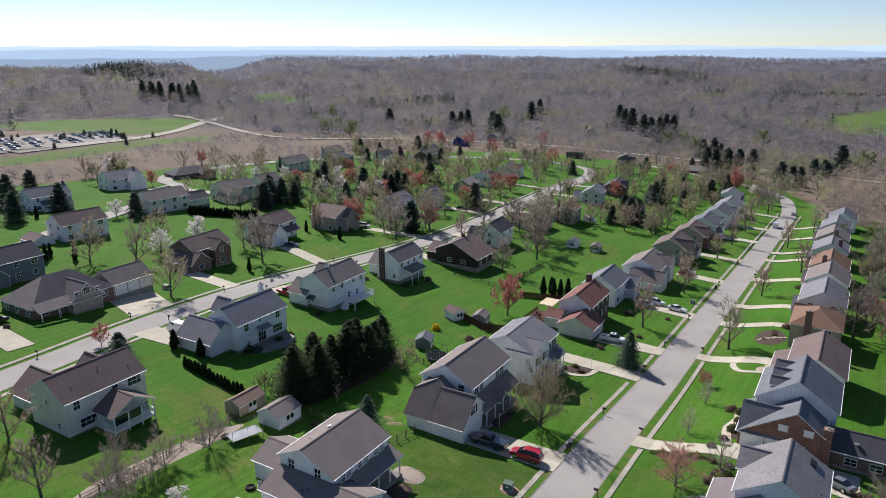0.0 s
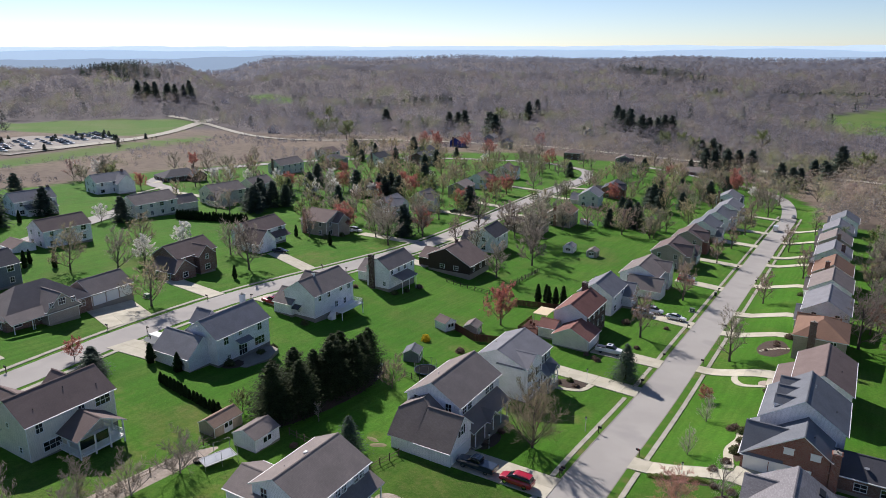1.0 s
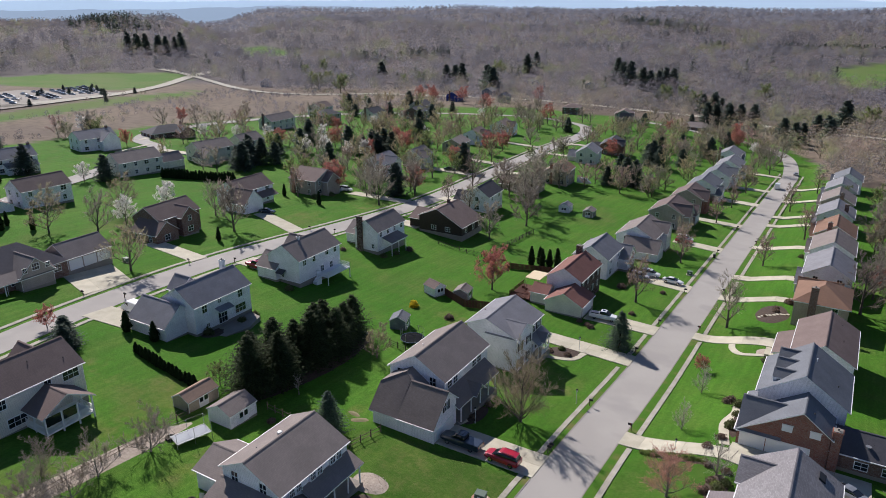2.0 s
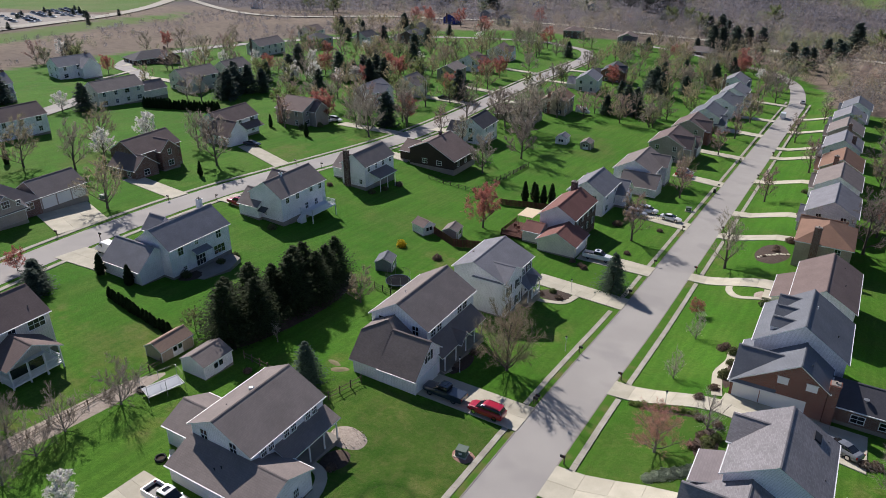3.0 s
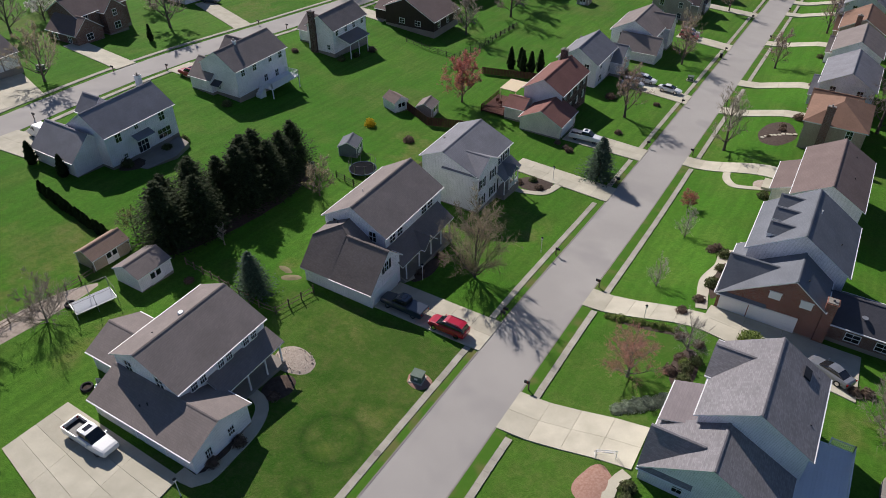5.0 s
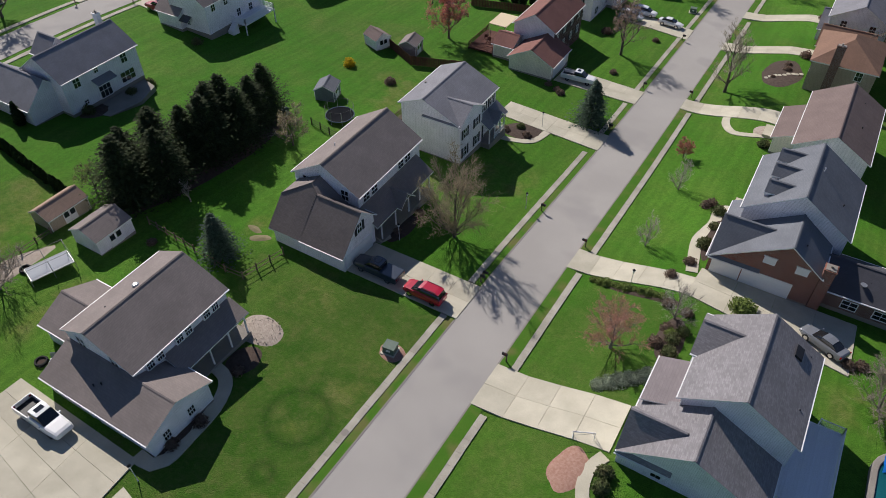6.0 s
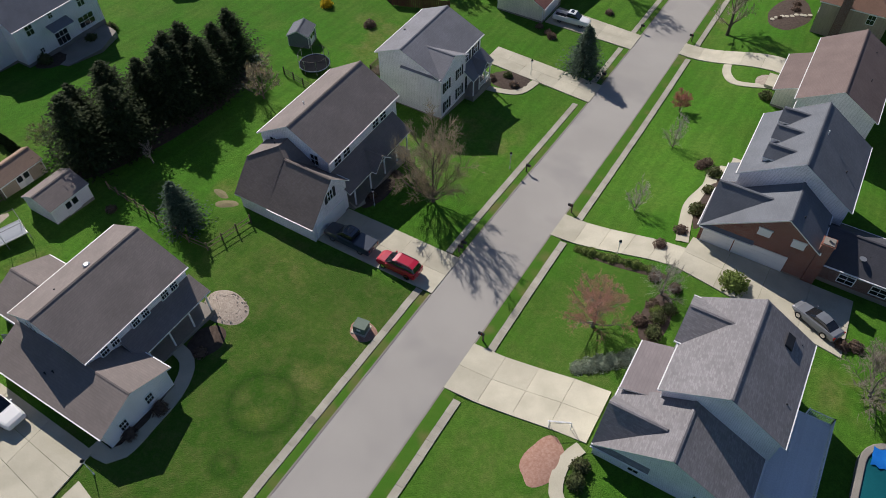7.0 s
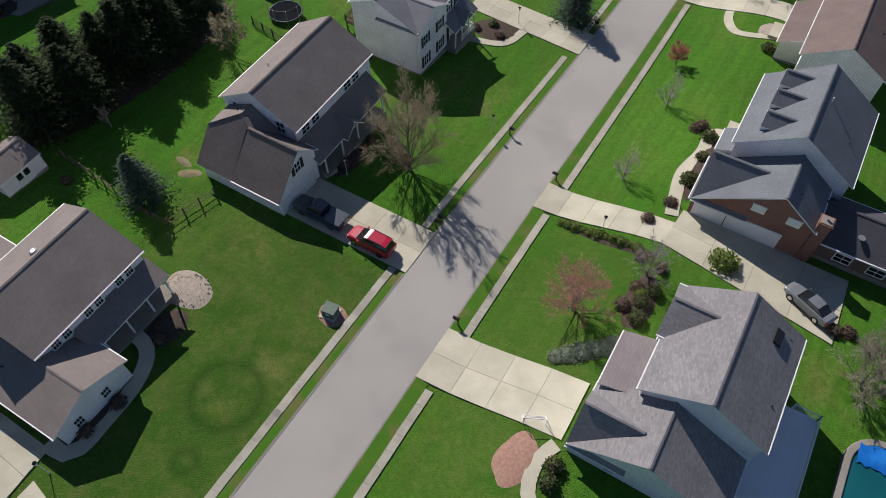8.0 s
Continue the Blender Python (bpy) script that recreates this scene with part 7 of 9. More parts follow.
plants(ARB, [(-186, 102), (-183, 99), (-180, 96), (-159, 174), (-178, 104), (-238, 128), (-136, 126), (-143, 172)], 0.9, 1.2)
plants(SHRUB + BROWN_SHRUB, [(-98, 143), (-97, 147), (-96.4, 152), (-108, 140), (-150, 178), (-148, 184), (-45, 173), (-44, 160), (-46, 205), (-44, 232), (-10, 166), (-10, 186), (-11, 206), (-44, 262), (-66, 120), (-58, 118), (-155, 90), (-150, 76), (-140, 66), (-104, 208), (-110, 176)], 0.9, 1.5)
for i in range(26):
    plant(HEDGE[i % 2], -186 - 0.9 * i, 178 - 1.1 * i * 0.4 + RNG.uniform(-0.2, 0.2), RNG.uniform(1.5, 1.9), group="row of arborvitae along a far garden")

# more garden trees between the farther houses
mid = random.Random(21)
n_mid = 0
while n_mid < 190:
    x, y = mid.uniform(-325, -15), mid.uniform(185, 470)
    if x > -120 and (y < 380 or n_mid % 3):
        continue
    if min((p - Vector((x, y))).length for p in STREET_1[::2] + STREET_2[::2] + STREET_3[::2]) < 9:
        continue
    if math.hypot(x, y) > 420 and abs(x * 0.869 + y * 0.494) < 13:
        continue
    if any(abs(o.matrix_basis.translation.x - x) < 9.5 and abs(o.matrix_basis.translation.y - y) < 11 for o in HOUSES):
        continue
    pick, size = mid.randrange(17), mid.uniform(0.85, 1.35)
    if math.hypot(x, y) > 240 and pick < 12:
        far_tree((0, 1, 0, 2, 1, 3)[n_mid % 6], x, y, size * 1.05)
    else:
        plant((BARE + TAN + BARE + RUST + [RED[0], WHITE[0], GREEN[1], CONE[0], TAN[0]])[pick], x, y, size)
    n_mid += 1

for x0, x1, y0, y1, count in ((-132, -42, 372, 522, 44), (-97, -64, 262, 390, 34), (4, 14, 150, 335, 16), (-330, -235, 170, 470, 22)):
    n_mid = 0
    while n_mid < count:
        x, y = mid.uniform(x0, x1), mid.uniform(y0, y1)
        if min((p - Vector((x, y))).length for p in STREET_1[::2] + STREET_2[::2] + STREET_3[::2]) < 8:
            continue
        if any(abs(o.matrix_basis.translation.x - x) < 8.5 and abs(o.matrix_basis.translation.y - y) < 10 for o in HOUSES):
            continue
        pick, size = mid.randrange(13), mid.uniform(0.8, 1.25)
        if math.hypot(x, y) > 240 and pick < 11:
            far_tree((0, 1, 0, 2, 1, 3)[n_mid % 6], x, y, size * 1.05)
        else:
            plant((TAN + TAN + BARE + [RUST[0], RED[1], GREEN[0], CONE[0], CONE[1]])[pick], x, y, size)
        n_mid += 1

FAR_SHAPE = lambda seed, **k: bare_meshes(seed, 9.5, 4.3, 0.18, 8, 0.20, 0.5, fine=0.85, **k)
TAN_TWIGS = foliage("tan_twigs", (0.44, 0.38, 0.25), (0.36, 0.31, 0.20))
ROSY_TWIGS = foliage("rosy_twigs", (0.42, 0.30, 0.27), (0.34, 0.25, 0.22))
OLIVE_TWIGS = foliage("olive_twigs", (0.32, 0.33, 0.17), (0.26, 0.27, 0.14))
join_trees(0, FAR_SHAPE(160), (BARK, TWIGS_GREY), "bare grey trees in far gardens")
join_trees(1, FAR_SHAPE(161), (BARK, TAN_TWIGS), "trees hazy with tan catkins in far gardens")
join_trees(2, FAR_SHAPE(162), (BARK, ROSY_TWIGS), "trees flushed with rosy buds in far gardens")
join_trees(3, FAR_SHAPE(163), (BARK, OLIVE_TWIGS), "trees in first olive-green leaf in far gardens")
join_trees(4, conifer_shapes(164, 9.0, 3.7, 26, 14, 0.15, 0.02, 0.8, 0.6, 0.72), (BARK, HAZED_NEEDLES), "dark evergreen conifers among far bare trees")
join_trees(5, bare_meshes(165, 8.5, 3.9, 0.2, 9, 0.10, 0.5, bud=2, bud_size=0.26, fine=0.9), (BARK, TWIGS, BUDS_GREEN), "far trees in fresh pale green leaf")
join_trees(6, bare_meshes(166, 8.0, 3.7, 0.2, 9, 0.10, 0.55, bud=2, bud_size=0.2, fine=0.9), (BARK, TWIGS, BUDS_RED), "far trees flushed with red buds")

# ---- distant woods: bare crowns past counting ----
ROADS_FAR = [p for p in RIM_ROAD[::4] + VALLEY_ROAD[::4]]


def woods(name, mats, label, spots, tris, height, blade_size, seed, cone=False, rough=0.25):
    """Crowns as many small loose flakes over short trunks, all in one mesh."""
    rs = np.random.RandomState(seed)
    spots = np.array(spots)
    n = len(spots)
    hgt = height * rs.uniform(0.7, 1.25, n)
    rad = hgt * (rs.uniform(0.34, 0.5, n) if not cone else rs.uniform(0.22, 0.3, n))
    cen = np.repeat(np.arange(n), tris)
    m = n * tris
    u = rs.uniform(0, 1, m)
    ang = rs.uniform(0, 2 * np.pi, m)
    if cone:
        up = 0.08 + 0.92 * u
        rr_ = rad[cen] * (1 - up) * rs.uniform(0.6, 1.1, m) + 0.2
    else:
        up = 0.25 + 0.75 * u
        rr_ = rad[cen] * np.sqrt(np.clip(1 - ((up - 0.55) / 0.46) ** 2, 0.02, 1)) * rs.uniform(0.35, 1, m) ** 0.4
    p = np.stack([spots[cen, 0] + rr_ * np.cos(ang), spots[cen, 1] + rr_ * np.sin(ang), spots[cen, 2] + up * hgt[cen]], 1)
    size = blade_size * rs.uniform(0.6, 1.4, m)
    mid_z = spots[cen, 2] + hgt[cen] * (0.5 if not cone else 0.3)
    outward = np.stack([p[:, 0] - spots[cen, 0], p[:, 1] - spots[cen, 1], (p[:, 2] - mid_z) * 0.8], 1)
    outward /= np.linalg.norm(outward, axis=1)[:, None] + 1e-6
    soft = outward + rs.normal(size=(m, 3)) * rough
    outward += rs.normal(size=(m, 3)) * 0.45
    d1 = np.cross(outward, rs.normal(size=(m, 3)))
    d1 /= np.linalg.norm(d1, axis=1)[:, None] + 1e-6
    d2 = np.cross(outward, d1)
    d2 /= np.linalg.norm(d2, axis=1)[:, None] + 1e-6
    v = np.stack([p - d1 * size[:, None], p + d1 * size[:, None], p + d2 * size[:, None] * 0.9], 1).reshape(-1, 3)
    drift = np.array([noise.noise(Vector((q[0] / 95, q[1] / 95, seed))) + 0.6 * noise.noise(Vector((q[0] / 31, q[1] / 31, seed + 7))) for q in spots])
    tone = np.repeat(np.clip(0.48 + 1.05 * drift + rs.normal(size=n) * 0.17, 0, 1)[cen], 3)
    me = bpy.data.meshes.new(name)
    me.vertices.add(len(v))
    me.vertices.foreach_set("co", v.ravel())
    me.loops.add(len(v))
    me.loops.foreach_set("vertex_index", np.arange(len(v), dtype=np.int32))
    me.polygons.add(m)
    me.polygons.foreach_set("loop_start", np.arange(0, 3 * m, 3, dtype=np.int32))
    me.attributes.new("tone", "FLOAT", "POINT").data.foreach_set("value", tone.astype(np.float32))
    me.materials.append(mats)
    me.update(calc_edges=True)
    soft /= np.linalg.norm(soft, axis=1)[:, None] + 1e-6
    me.normals_split_custom_set_from_vertices(np.repeat(soft, 3, axis=0))   # light each crown as a rounded whole
    return tagged(new(name, me), label, "woods", kind="stuff")


def woods_material(name, colours, cover=0.4):
    m = bpy.data.materials.new(name)
    m.use_nodes = True
    n, L = m.node_tree.nodes, m.node_tree.links.new
    b = n["Principled BSDF"]
    b.inputs["Roughness"].default_value = 0.95
    b.inputs["Specular IOR Level"].default_value = 0.05
    att = n.new("ShaderNodeAttribute")
    att.attribute_name = "tone"
    ramp = n.new("ShaderNodeValToRGB")
    while len(ramp.color_ramp.elements) < len(colours):
        ramp.color_ramp.elements.new(0.5)
    for e, (at, c) in zip(ramp.color_ramp.elements, colours):
        e.position, e.color = at, (*c, 1)
    L(att.outputs["Fac"], ramp.inputs[0])
    L(ramp.outputs[0], b.inputs["Base Color"])
    return airy(let_through(m, 0.6), cover)


# Bare twig greys, with distance haze mixed into the colours as a blue tint.
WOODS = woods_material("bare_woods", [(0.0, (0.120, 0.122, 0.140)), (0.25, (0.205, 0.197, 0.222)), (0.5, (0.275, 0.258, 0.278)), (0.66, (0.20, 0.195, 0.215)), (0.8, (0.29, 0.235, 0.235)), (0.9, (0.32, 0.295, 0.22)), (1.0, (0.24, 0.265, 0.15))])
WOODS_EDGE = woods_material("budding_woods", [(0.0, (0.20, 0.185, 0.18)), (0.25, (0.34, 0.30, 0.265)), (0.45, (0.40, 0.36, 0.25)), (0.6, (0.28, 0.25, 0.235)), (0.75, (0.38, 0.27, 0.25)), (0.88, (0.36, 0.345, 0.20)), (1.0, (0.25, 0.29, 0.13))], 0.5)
# Farthest woods: paler and bluer still, the haze painted into their colour.
WOODS_HAZED = woods_material("far_woods", [(0.0, (0.205, 0.21, 0.245)), (0.4, (0.28, 0.285, 0.33)), (0.7, (0.235, 0.24, 0.275)), (1.0, (0.30, 0.298, 0.33))])
WOODS_DARK = woods_material("evergreen_woods", [(0.0, (0.035, 0.055, 0.048)), (1.0, (0.06, 0.085, 0.065))], 0.8)
FAR_CLEAR = FIELDS + [[(-480, 150), (-380, 120), (-330, 330), (-330, 470), (-420, 460), (-600, 500), (-520, 380)], [(-640, 330), (-480, 150), (-520, 300), (-560, 420)]]
ws = random.Random(8)
near_spots, mid_spots, far_spots, dark_spots = [], [], [], []
while len(near_spots) < 5200:
    az, r = radians(ws.uniform(-78, 14)), math.sqrt(ws.uniform(520 ** 2, 1150 ** 2))
    x, y = r * math.sin(az), r * math.cos(az)
    if math.hypot(x + 120, y - 180) < 400 or any(in_poly(x, y, f) for f in FAR_CLEAR) or (x < -330 and r < 640 and ws.random() < 0.93):
        continue
    if r < 760 and min((p.x - x) ** 2 + (p.y - y) ** 2 for p in ROADS_FAR) < 130:
        continue
    grove = noise.noise(Vector((x / 130, y / 130, 4.4)))
    (dark_spots if grove > 0.62 or ws.random() < 0.012 else near_spots).append((x, y, ground(x, y) - 0.5))
while len(mid_spots) < 9000:
    az, r = radians(ws.uniform(-80, 16)), math.sqrt(ws.uniform(1150 ** 2, 2000 ** 2))
    x, y = r * math.sin(az), r * math.cos(az)
    if any(in_poly(x, y, f) for f in FIELDS):
        continue
    grove = noise.noise(Vector((x / 220, y / 220, 1.4)))
    (dark_spots if grove > 0.70 else mid_spots).append((x, y, ground(x, y) - 0.5))
while len(far_spots) < 9000:
    az, r = radians(ws.uniform(-80, 16)), math.sqrt(ws.uniform(2000 ** 2, 3100 ** 2))
    x, y = r * math.sin(az), r * math.cos(az)
    far_spots.append((x, y, ground(x, y) - 1))
for gx0, gy0, gx1, gy1, width, count in ((-599, 1952, -356, 1661, 45, 150), (-262, 1374, -236, 1380, 18, 26), (-140, 1463, 20, 1495, 40, 110), (-1250, 860, -1120, 780, 60, 130), (-1100, 800, -1010, 760, 50, 50), (-640, 980, -600, 1010, 40, 34), (-700, 900, -660, 930, 30, 22)):
    for k in range(count):
        f = ws.random()
        x, y = gx0 + (gx1 - gx0) * f + ws.uniform(-width, width) * 0.7, gy0 + (gy1 - gy0) * f + ws.uniform(-width, width) * 0.7
        dark_spots.append((x, y, ground(x, y) - 0.5))
round_spots = []
while len(round_spots) < 1500:
    az, r = radians(ws.uniform(20, 270)), math.sqrt(ws.uniform(330 ** 2, 1100 ** 2))
    x, y = r * math.sin(az), r * math.cos(az)
    if math.hypot(x + 120, y - 180) > 470:
        round_spots.append((x, y, ground(x, y) - 0.5))
edge_spots = []
while len(edge_spots) < 620:
    x, y = (ws.uniform(12, 120) if len(edge_spots) % 2 else ws.uniform(9, 34)), ws.uniform(112, 480)
    if x > 9 + 8 * ws.random() and not (x < 24 and y < 112):
        edge_spots.append((x, y, ground(x, y) - 0.3))
while len(edge_spots) < 800:
    x, y = ws.uniform(-16, 70), ws.uniform(338, 440)
    if min((p.x - x) ** 2 + (p.y - y) ** 2 for p in STREET_1[100:]) > 110:
        edge_spots.append((x, y, ground(x, y) - 0.3))
while len(edge_spots) < 1600:
    x, y = ws.uniform(-340, 110), ws.uniform(420, 680)
    if y > (534 if -235 < x < -80 else 470 if x < -50 else 415) and not (abs(x * 0.869 + y * 0.494) < 16 and y < 545) and not (-215 < x < -85 and 485 < y < 532) and not (-320 < x < -255 and 500 < y < 575) and min((p.x - x) ** 2 + (p.y - y) ** 2 for p in ROADS_FAR) > 110:
        edge_spots.append((x, y, ground(x, y) - 0.3))
woods("woods", WOODS_EDGE, "budding trees and scrub at the gardens' edge", edge_spots, 170, 11.0, 0.52, 6, rough=0.5)
woods("woods", WOODS, "bare brown-grey woods in early spring", near_spots, 72, 13.5, 1.05, 1, rough=0.4)
woods("woods", WOODS, "bare woods over the middle hills", mid_spots, 27, 14, 2.1, 2, rough=0.35)
woods("woods", WOODS_HAZED, "bare woods over the far hills", far_spots, 16, 15, 3.8, 3)
woods("woods", WOODS_DARK, "dark evergreen groves among bare woods", dark_spots, 60, 15, 1.4, 4, cone=True)
scrub = []
while len(scrub) < 900:
    x, y = ws.uniform(-470, -285), ws.uniform(60, 540)
    if not in_poly(x, y, LAWN) and not any(in_poly(x, y, f) for f in FIELDS) and noise.noise(Vector((x / 40, y / 40, 2.2))) > -0.15 and min((p.x - x) ** 2 + (p.y - y) ** 2 for p in ROADS_FAR) > 90:
        scrub.append((x, y, ground(x, y) - 0.2))
woods("scrub", WOODS, "dry brown scrub and tall weeds on the meadow", scrub, 50, 3.0, 0.4, 9)
woods("woods", WOODS, "bare woods behind the houses", round_spots, 24, 12, 1.6, 5)


# ---- vehicles ----
PAINTS = {}


def paint(name, c):
    if name not in PAINTS:
        m = material("paint_" + name, c, tuple(v * 0.92 for v in c), rough=0.28, mix=(0.3, 0.1), spec=0.6)
        m.node_tree.nodes["Principled BSDF"].inputs["Coat Weight"].default_value = 0.6
        m.node_tree.nodes["Principled BSDF"].inputs["Coat Roughness"].default_value = 0.08
        PAINTS[name] = m
    return PAINTS[name]


CAR_GLASS = material("car_glass", (0.012, 0.014, 0.017), (0.02, 0.022, 0.026), rough=0.05, spec=0.8)
RED_LENS = material("red_lens", (0.35, 0.01, 0.01), rough=0.2)
CLEAR_LENS = material("clear_lens", (0.7, 0.7, 0.72), rough=0.15, spec=0.7)
CHROME = material("chrome", (0.6, 0.6, 0.62), rough=0.15, metal=1.0)


def loft(s, stations, m=0):
    """Rounded cross-sections (x, half width, bottom, top, roundness) joined along x."""
    ring = []
    for x, w, z0, z1, k in stations:
        ring.append([(x, -w + k, z0), (x, w - k, z0), (x, w, z0 + k), (x, w, z0 + (z1 - z0) * 0.62), (x, w - k * 0.7, z1 - k * 0.35), (x, w - k * 1.8, z1), (x, -w + k * 1.8, z1), (x, -w + k * 0.7, z1 - k * 0.35), (x, -w, z0 + (z1 - z0) * 0.62), (x, -w, z0 + k)])
    n = 10
    v = [p for r in ring for p in r]
    f = [(i * n + j, i * n + (j + 1) % n, (i + 1) * n + (j + 1) % n, (i + 1) * n + j) for i in range(len(ring) - 1) for j in range(n)]
    f += [tuple(range(n - 1, -1, -1)), tuple(range((len(ring) - 1) * n, len(ring) * n))]
    s.add(v, [q[::-1] for q in f], m)


def wheel_meshes():
    t, r = Shape(), Shape()
    ringp = [(0.22, -0.11), (0.33, -0.12), (0.36, -0.07), (0.36, 0.07), (0.33, 0.12), (0.22, 0.11)]
    k = 18
    t.add([(q * math.cos(2 * math.pi * i / k), y, q * math.sin(2 * math.pi * i / k)) for q, y in ringp for i in range(k)],
          [(j * k + i, j * k + (i + 1) % k, (j + 1) * k + (i + 1) % k, (j + 1) * k + i) for j in range(5) for i in range(k)])
    for y in (-0.105, 0.105):
        r.add([(0, y * 0.9, 0)] + [(0.23 * math.cos(2 * math.pi * i / k), y, 0.23 * math.sin(2 * math.pi * i / k)) for i in range(k)], [(0, 1 + i, 1 + (i + 1) % k) for i in range(k)])
    return t.mesh("tyre", RUBBER), r.mesh("rim", CHROME)


TYRE, RIM = wheel_meshes()


def vehicle(kind, colour, x, y, rz, label, lift=0.12, category="car"):
    """kind: suv, sedan, pickup or van; its nose looks along local +x."""
    top = thing("car" if kind != "pickup" else "pickup_truck", slope_turn(x, y, rz) @ pose(0, 0, lift + far_lift(x, y)), label, category)
    body, glass = Shape(), Shape()
    if kind == "suv":
        L_, base = 4.7, (-1.42, 1.40)
        loft(body, [(-2.35, 0.78, 0.42, 0.95, 0.10), (-2.25, 0.88, 0.30, 1.08, 0.12), (-1.0, 0.92, 0.26, 1.10, 0.12), (0.9, 0.92, 0.26, 1.06, 0.12), (1.9, 0.88, 0.28, 0.98, 0.14), (2.28, 0.78, 0.34, 0.82, 0.14), (2.36, 0.6, 0.42, 0.68, 0.08)])
        loft(glass, [(-2.22, 0.72, 1.02, 1.12, 0.04), (-1.95, 0.74, 1.0, 1.56, 0.14), (0.1, 0.76, 1.0, 1.62, 0.14), (0.55, 0.74, 1.0, 1.5, 0.14), (1.25, 0.74, 1.0, 1.06, 0.03)])
        roof = [(-2.0, 0.68, 1.56, 1.64, 0.03), (-1.5, 0.70, 1.58, 1.70, 0.04), (0.0, 0.70, 1.58, 1.70, 0.04), (0.42, 0.66, 1.54, 1.60, 0.02)]
    elif kind == "sedan":
        base = (-1.38, 1.38)
        loft(body, [(-2.38, 0.70, 0.42, 0.88, 0.10), (-2.2, 0.84, 0.28, 1.0, 0.12), (-1.0, 0.89, 0.24, 1.0, 0.12), (0.9, 0.89, 0.24, 0.96, 0.12), (1.9, 0.84, 0.26, 0.86, 0.14), (2.36, 0.66, 0.34, 0.66, 0.1)])
        loft(glass, [(-1.75, 0.68, 0.94, 0.99, 0.02), (-1.0, 0.68, 0.92, 1.38, 0.12), (0.1, 0.70, 0.92, 1.42, 0.12), (1.05, 0.70, 0.92, 0.98, 0.02)])
        roof = [(-1.0, 0.58, 1.36, 1.41, 0.02), (-0.4, 0.62, 1.38, 1.46, 0.03), (0.15, 0.60, 1.37, 1.43, 0.02)]
    elif kind == "van":
        base = (-1.6, 1.55)
        loft(body, [(-2.7, 0.92, 0.32, 2.1, 0.10), (-2.6, 0.98, 0.28, 2.25, 0.12), (1.0, 0.98, 0.28, 2.25, 0.12), (1.5, 0.96, 0.28, 1.6, 0.12), (2.5, 0.9, 0.3, 1.1, 0.14), (2.7, 0.75, 0.4, 0.85, 0.1)])
        loft(glass, [(0.4, 0.99, 1.3, 1.95, 0.05), (1.0, 0.96, 1.3, 2.0, 0.05), (1.62, 0.9, 1.3, 1.5, 0.05)])
        roof = [(-2.5, 0.8, 2.24, 2.28, 0.02), (0.9, 0.8, 2.24, 2.28, 0.02)]
    else:
        base = (-1.75, 1.72)
        loft(body, [(-0.75, 0.95, 0.34, 1.18, 0.10), (0.9, 0.96, 0.34, 1.18, 0.10), (1.6, 0.95, 0.36, 1.16, 0.14), (2.5, 0.90, 0.38, 1.08, 0.16), (2.78, 0.82, 0.42, 0.98, 0.12), (2.84, 0.7, 0.5, 0.8, 0.06)])
        loft(glass, [(-0.72, 0.74, 1.12, 1.7, 0.08), (-0.6, 0.78, 1.12, 1.8, 0.12), (0.55, 0.78, 1.12, 1.82, 0.12), (1.3, 0.76, 1.12, 1.2, 0.03)])
        roof = [(-0.68, 0.68, 1.76, 1.84, 0.03), (0.0, 0.72, 1.78, 1.90, 0.04), (0.5, 0.68, 1.76, 1.85, 0.02)]
        for a, b, c, d in ((-2.85, -0.75, -0.95, -0.86), (-2.85, -0.75, 0.86, 0.95)):
            body.box(a, b, c, d, 0.42, 1.16)
        body.box(-2.9, -2.82, -0.93, 0.93, 0.5, 1.14)
        body.box(-2.82, -0.75, -0.86, 0.86, 0.5, 0.66)
    part("body", body, colour, top, smooth=False)
    part("window_band", glass, CAR_GLASS, top)
    rs_ = Shape()
    loft(rs_, roof)
    part("roof_panel", rs_, colour, top)
    if kind == "pickup":
        part("bed_liner", Shape().box(-2.8, -0.78, -0.85, 0.85, 0.66, 0.69), BLACK, top)
        part("sunroof", Shape().box(-0.35, 0.15, -0.4, 0.4, 1.86, 1.91), CAR_GLASS, top)
    if kind == "suv":
        for side in (-0.62, 0.62):
            part("roof_rail", Shape().tube((-1.8, side, 1.74), (0.1, side, 1.74), 0.025, sides=5), CHROME, top)
    front, rear = {"suv": (2.27, -2.3), "sedan": (2.28, -2.34), "van": (2.6, -2.7), "pickup": (2.74, -2.9)}[kind]
    zf, zr = {"suv": (0.72, 0.92), "sedan": (0.64, 0.8), "van": (0.85, 1.0), "pickup": (0.86, 0.95)}[kind]
    for side in (-1, 1):
        part("headlight", Shape().box(front - 0.16, front + 0.04, side * 0.62 - 0.13, side * 0.62 + 0.13, zf - 0.07, zf + 0.08), CLEAR_LENS, top)
        part("tail_light", Shape().box(rear - 0.02, rear + 0.1, side * 0.76 - 0.09, side * 0.76 + 0.09, zr - 0.14, zr + 0.1), RED_LENS, top)
        part("mirror", Shape().box(0.85, 0.98, side * 0.98 - 0.1, side * 0.98 + 0.1, 1.0, 1.14), colour, top)
        for bx in base:
            wh = part("wheel", TYRE, None, top, at=pose(bx, side * 0.8, 0.36))
            part("rim", RIM, None, wh)
    part("number_plate", Shape().box(rear - 0.04, rear - 0.015, -0.16, 0.16, 0.62, 0.76), TRIM, top)
    return top


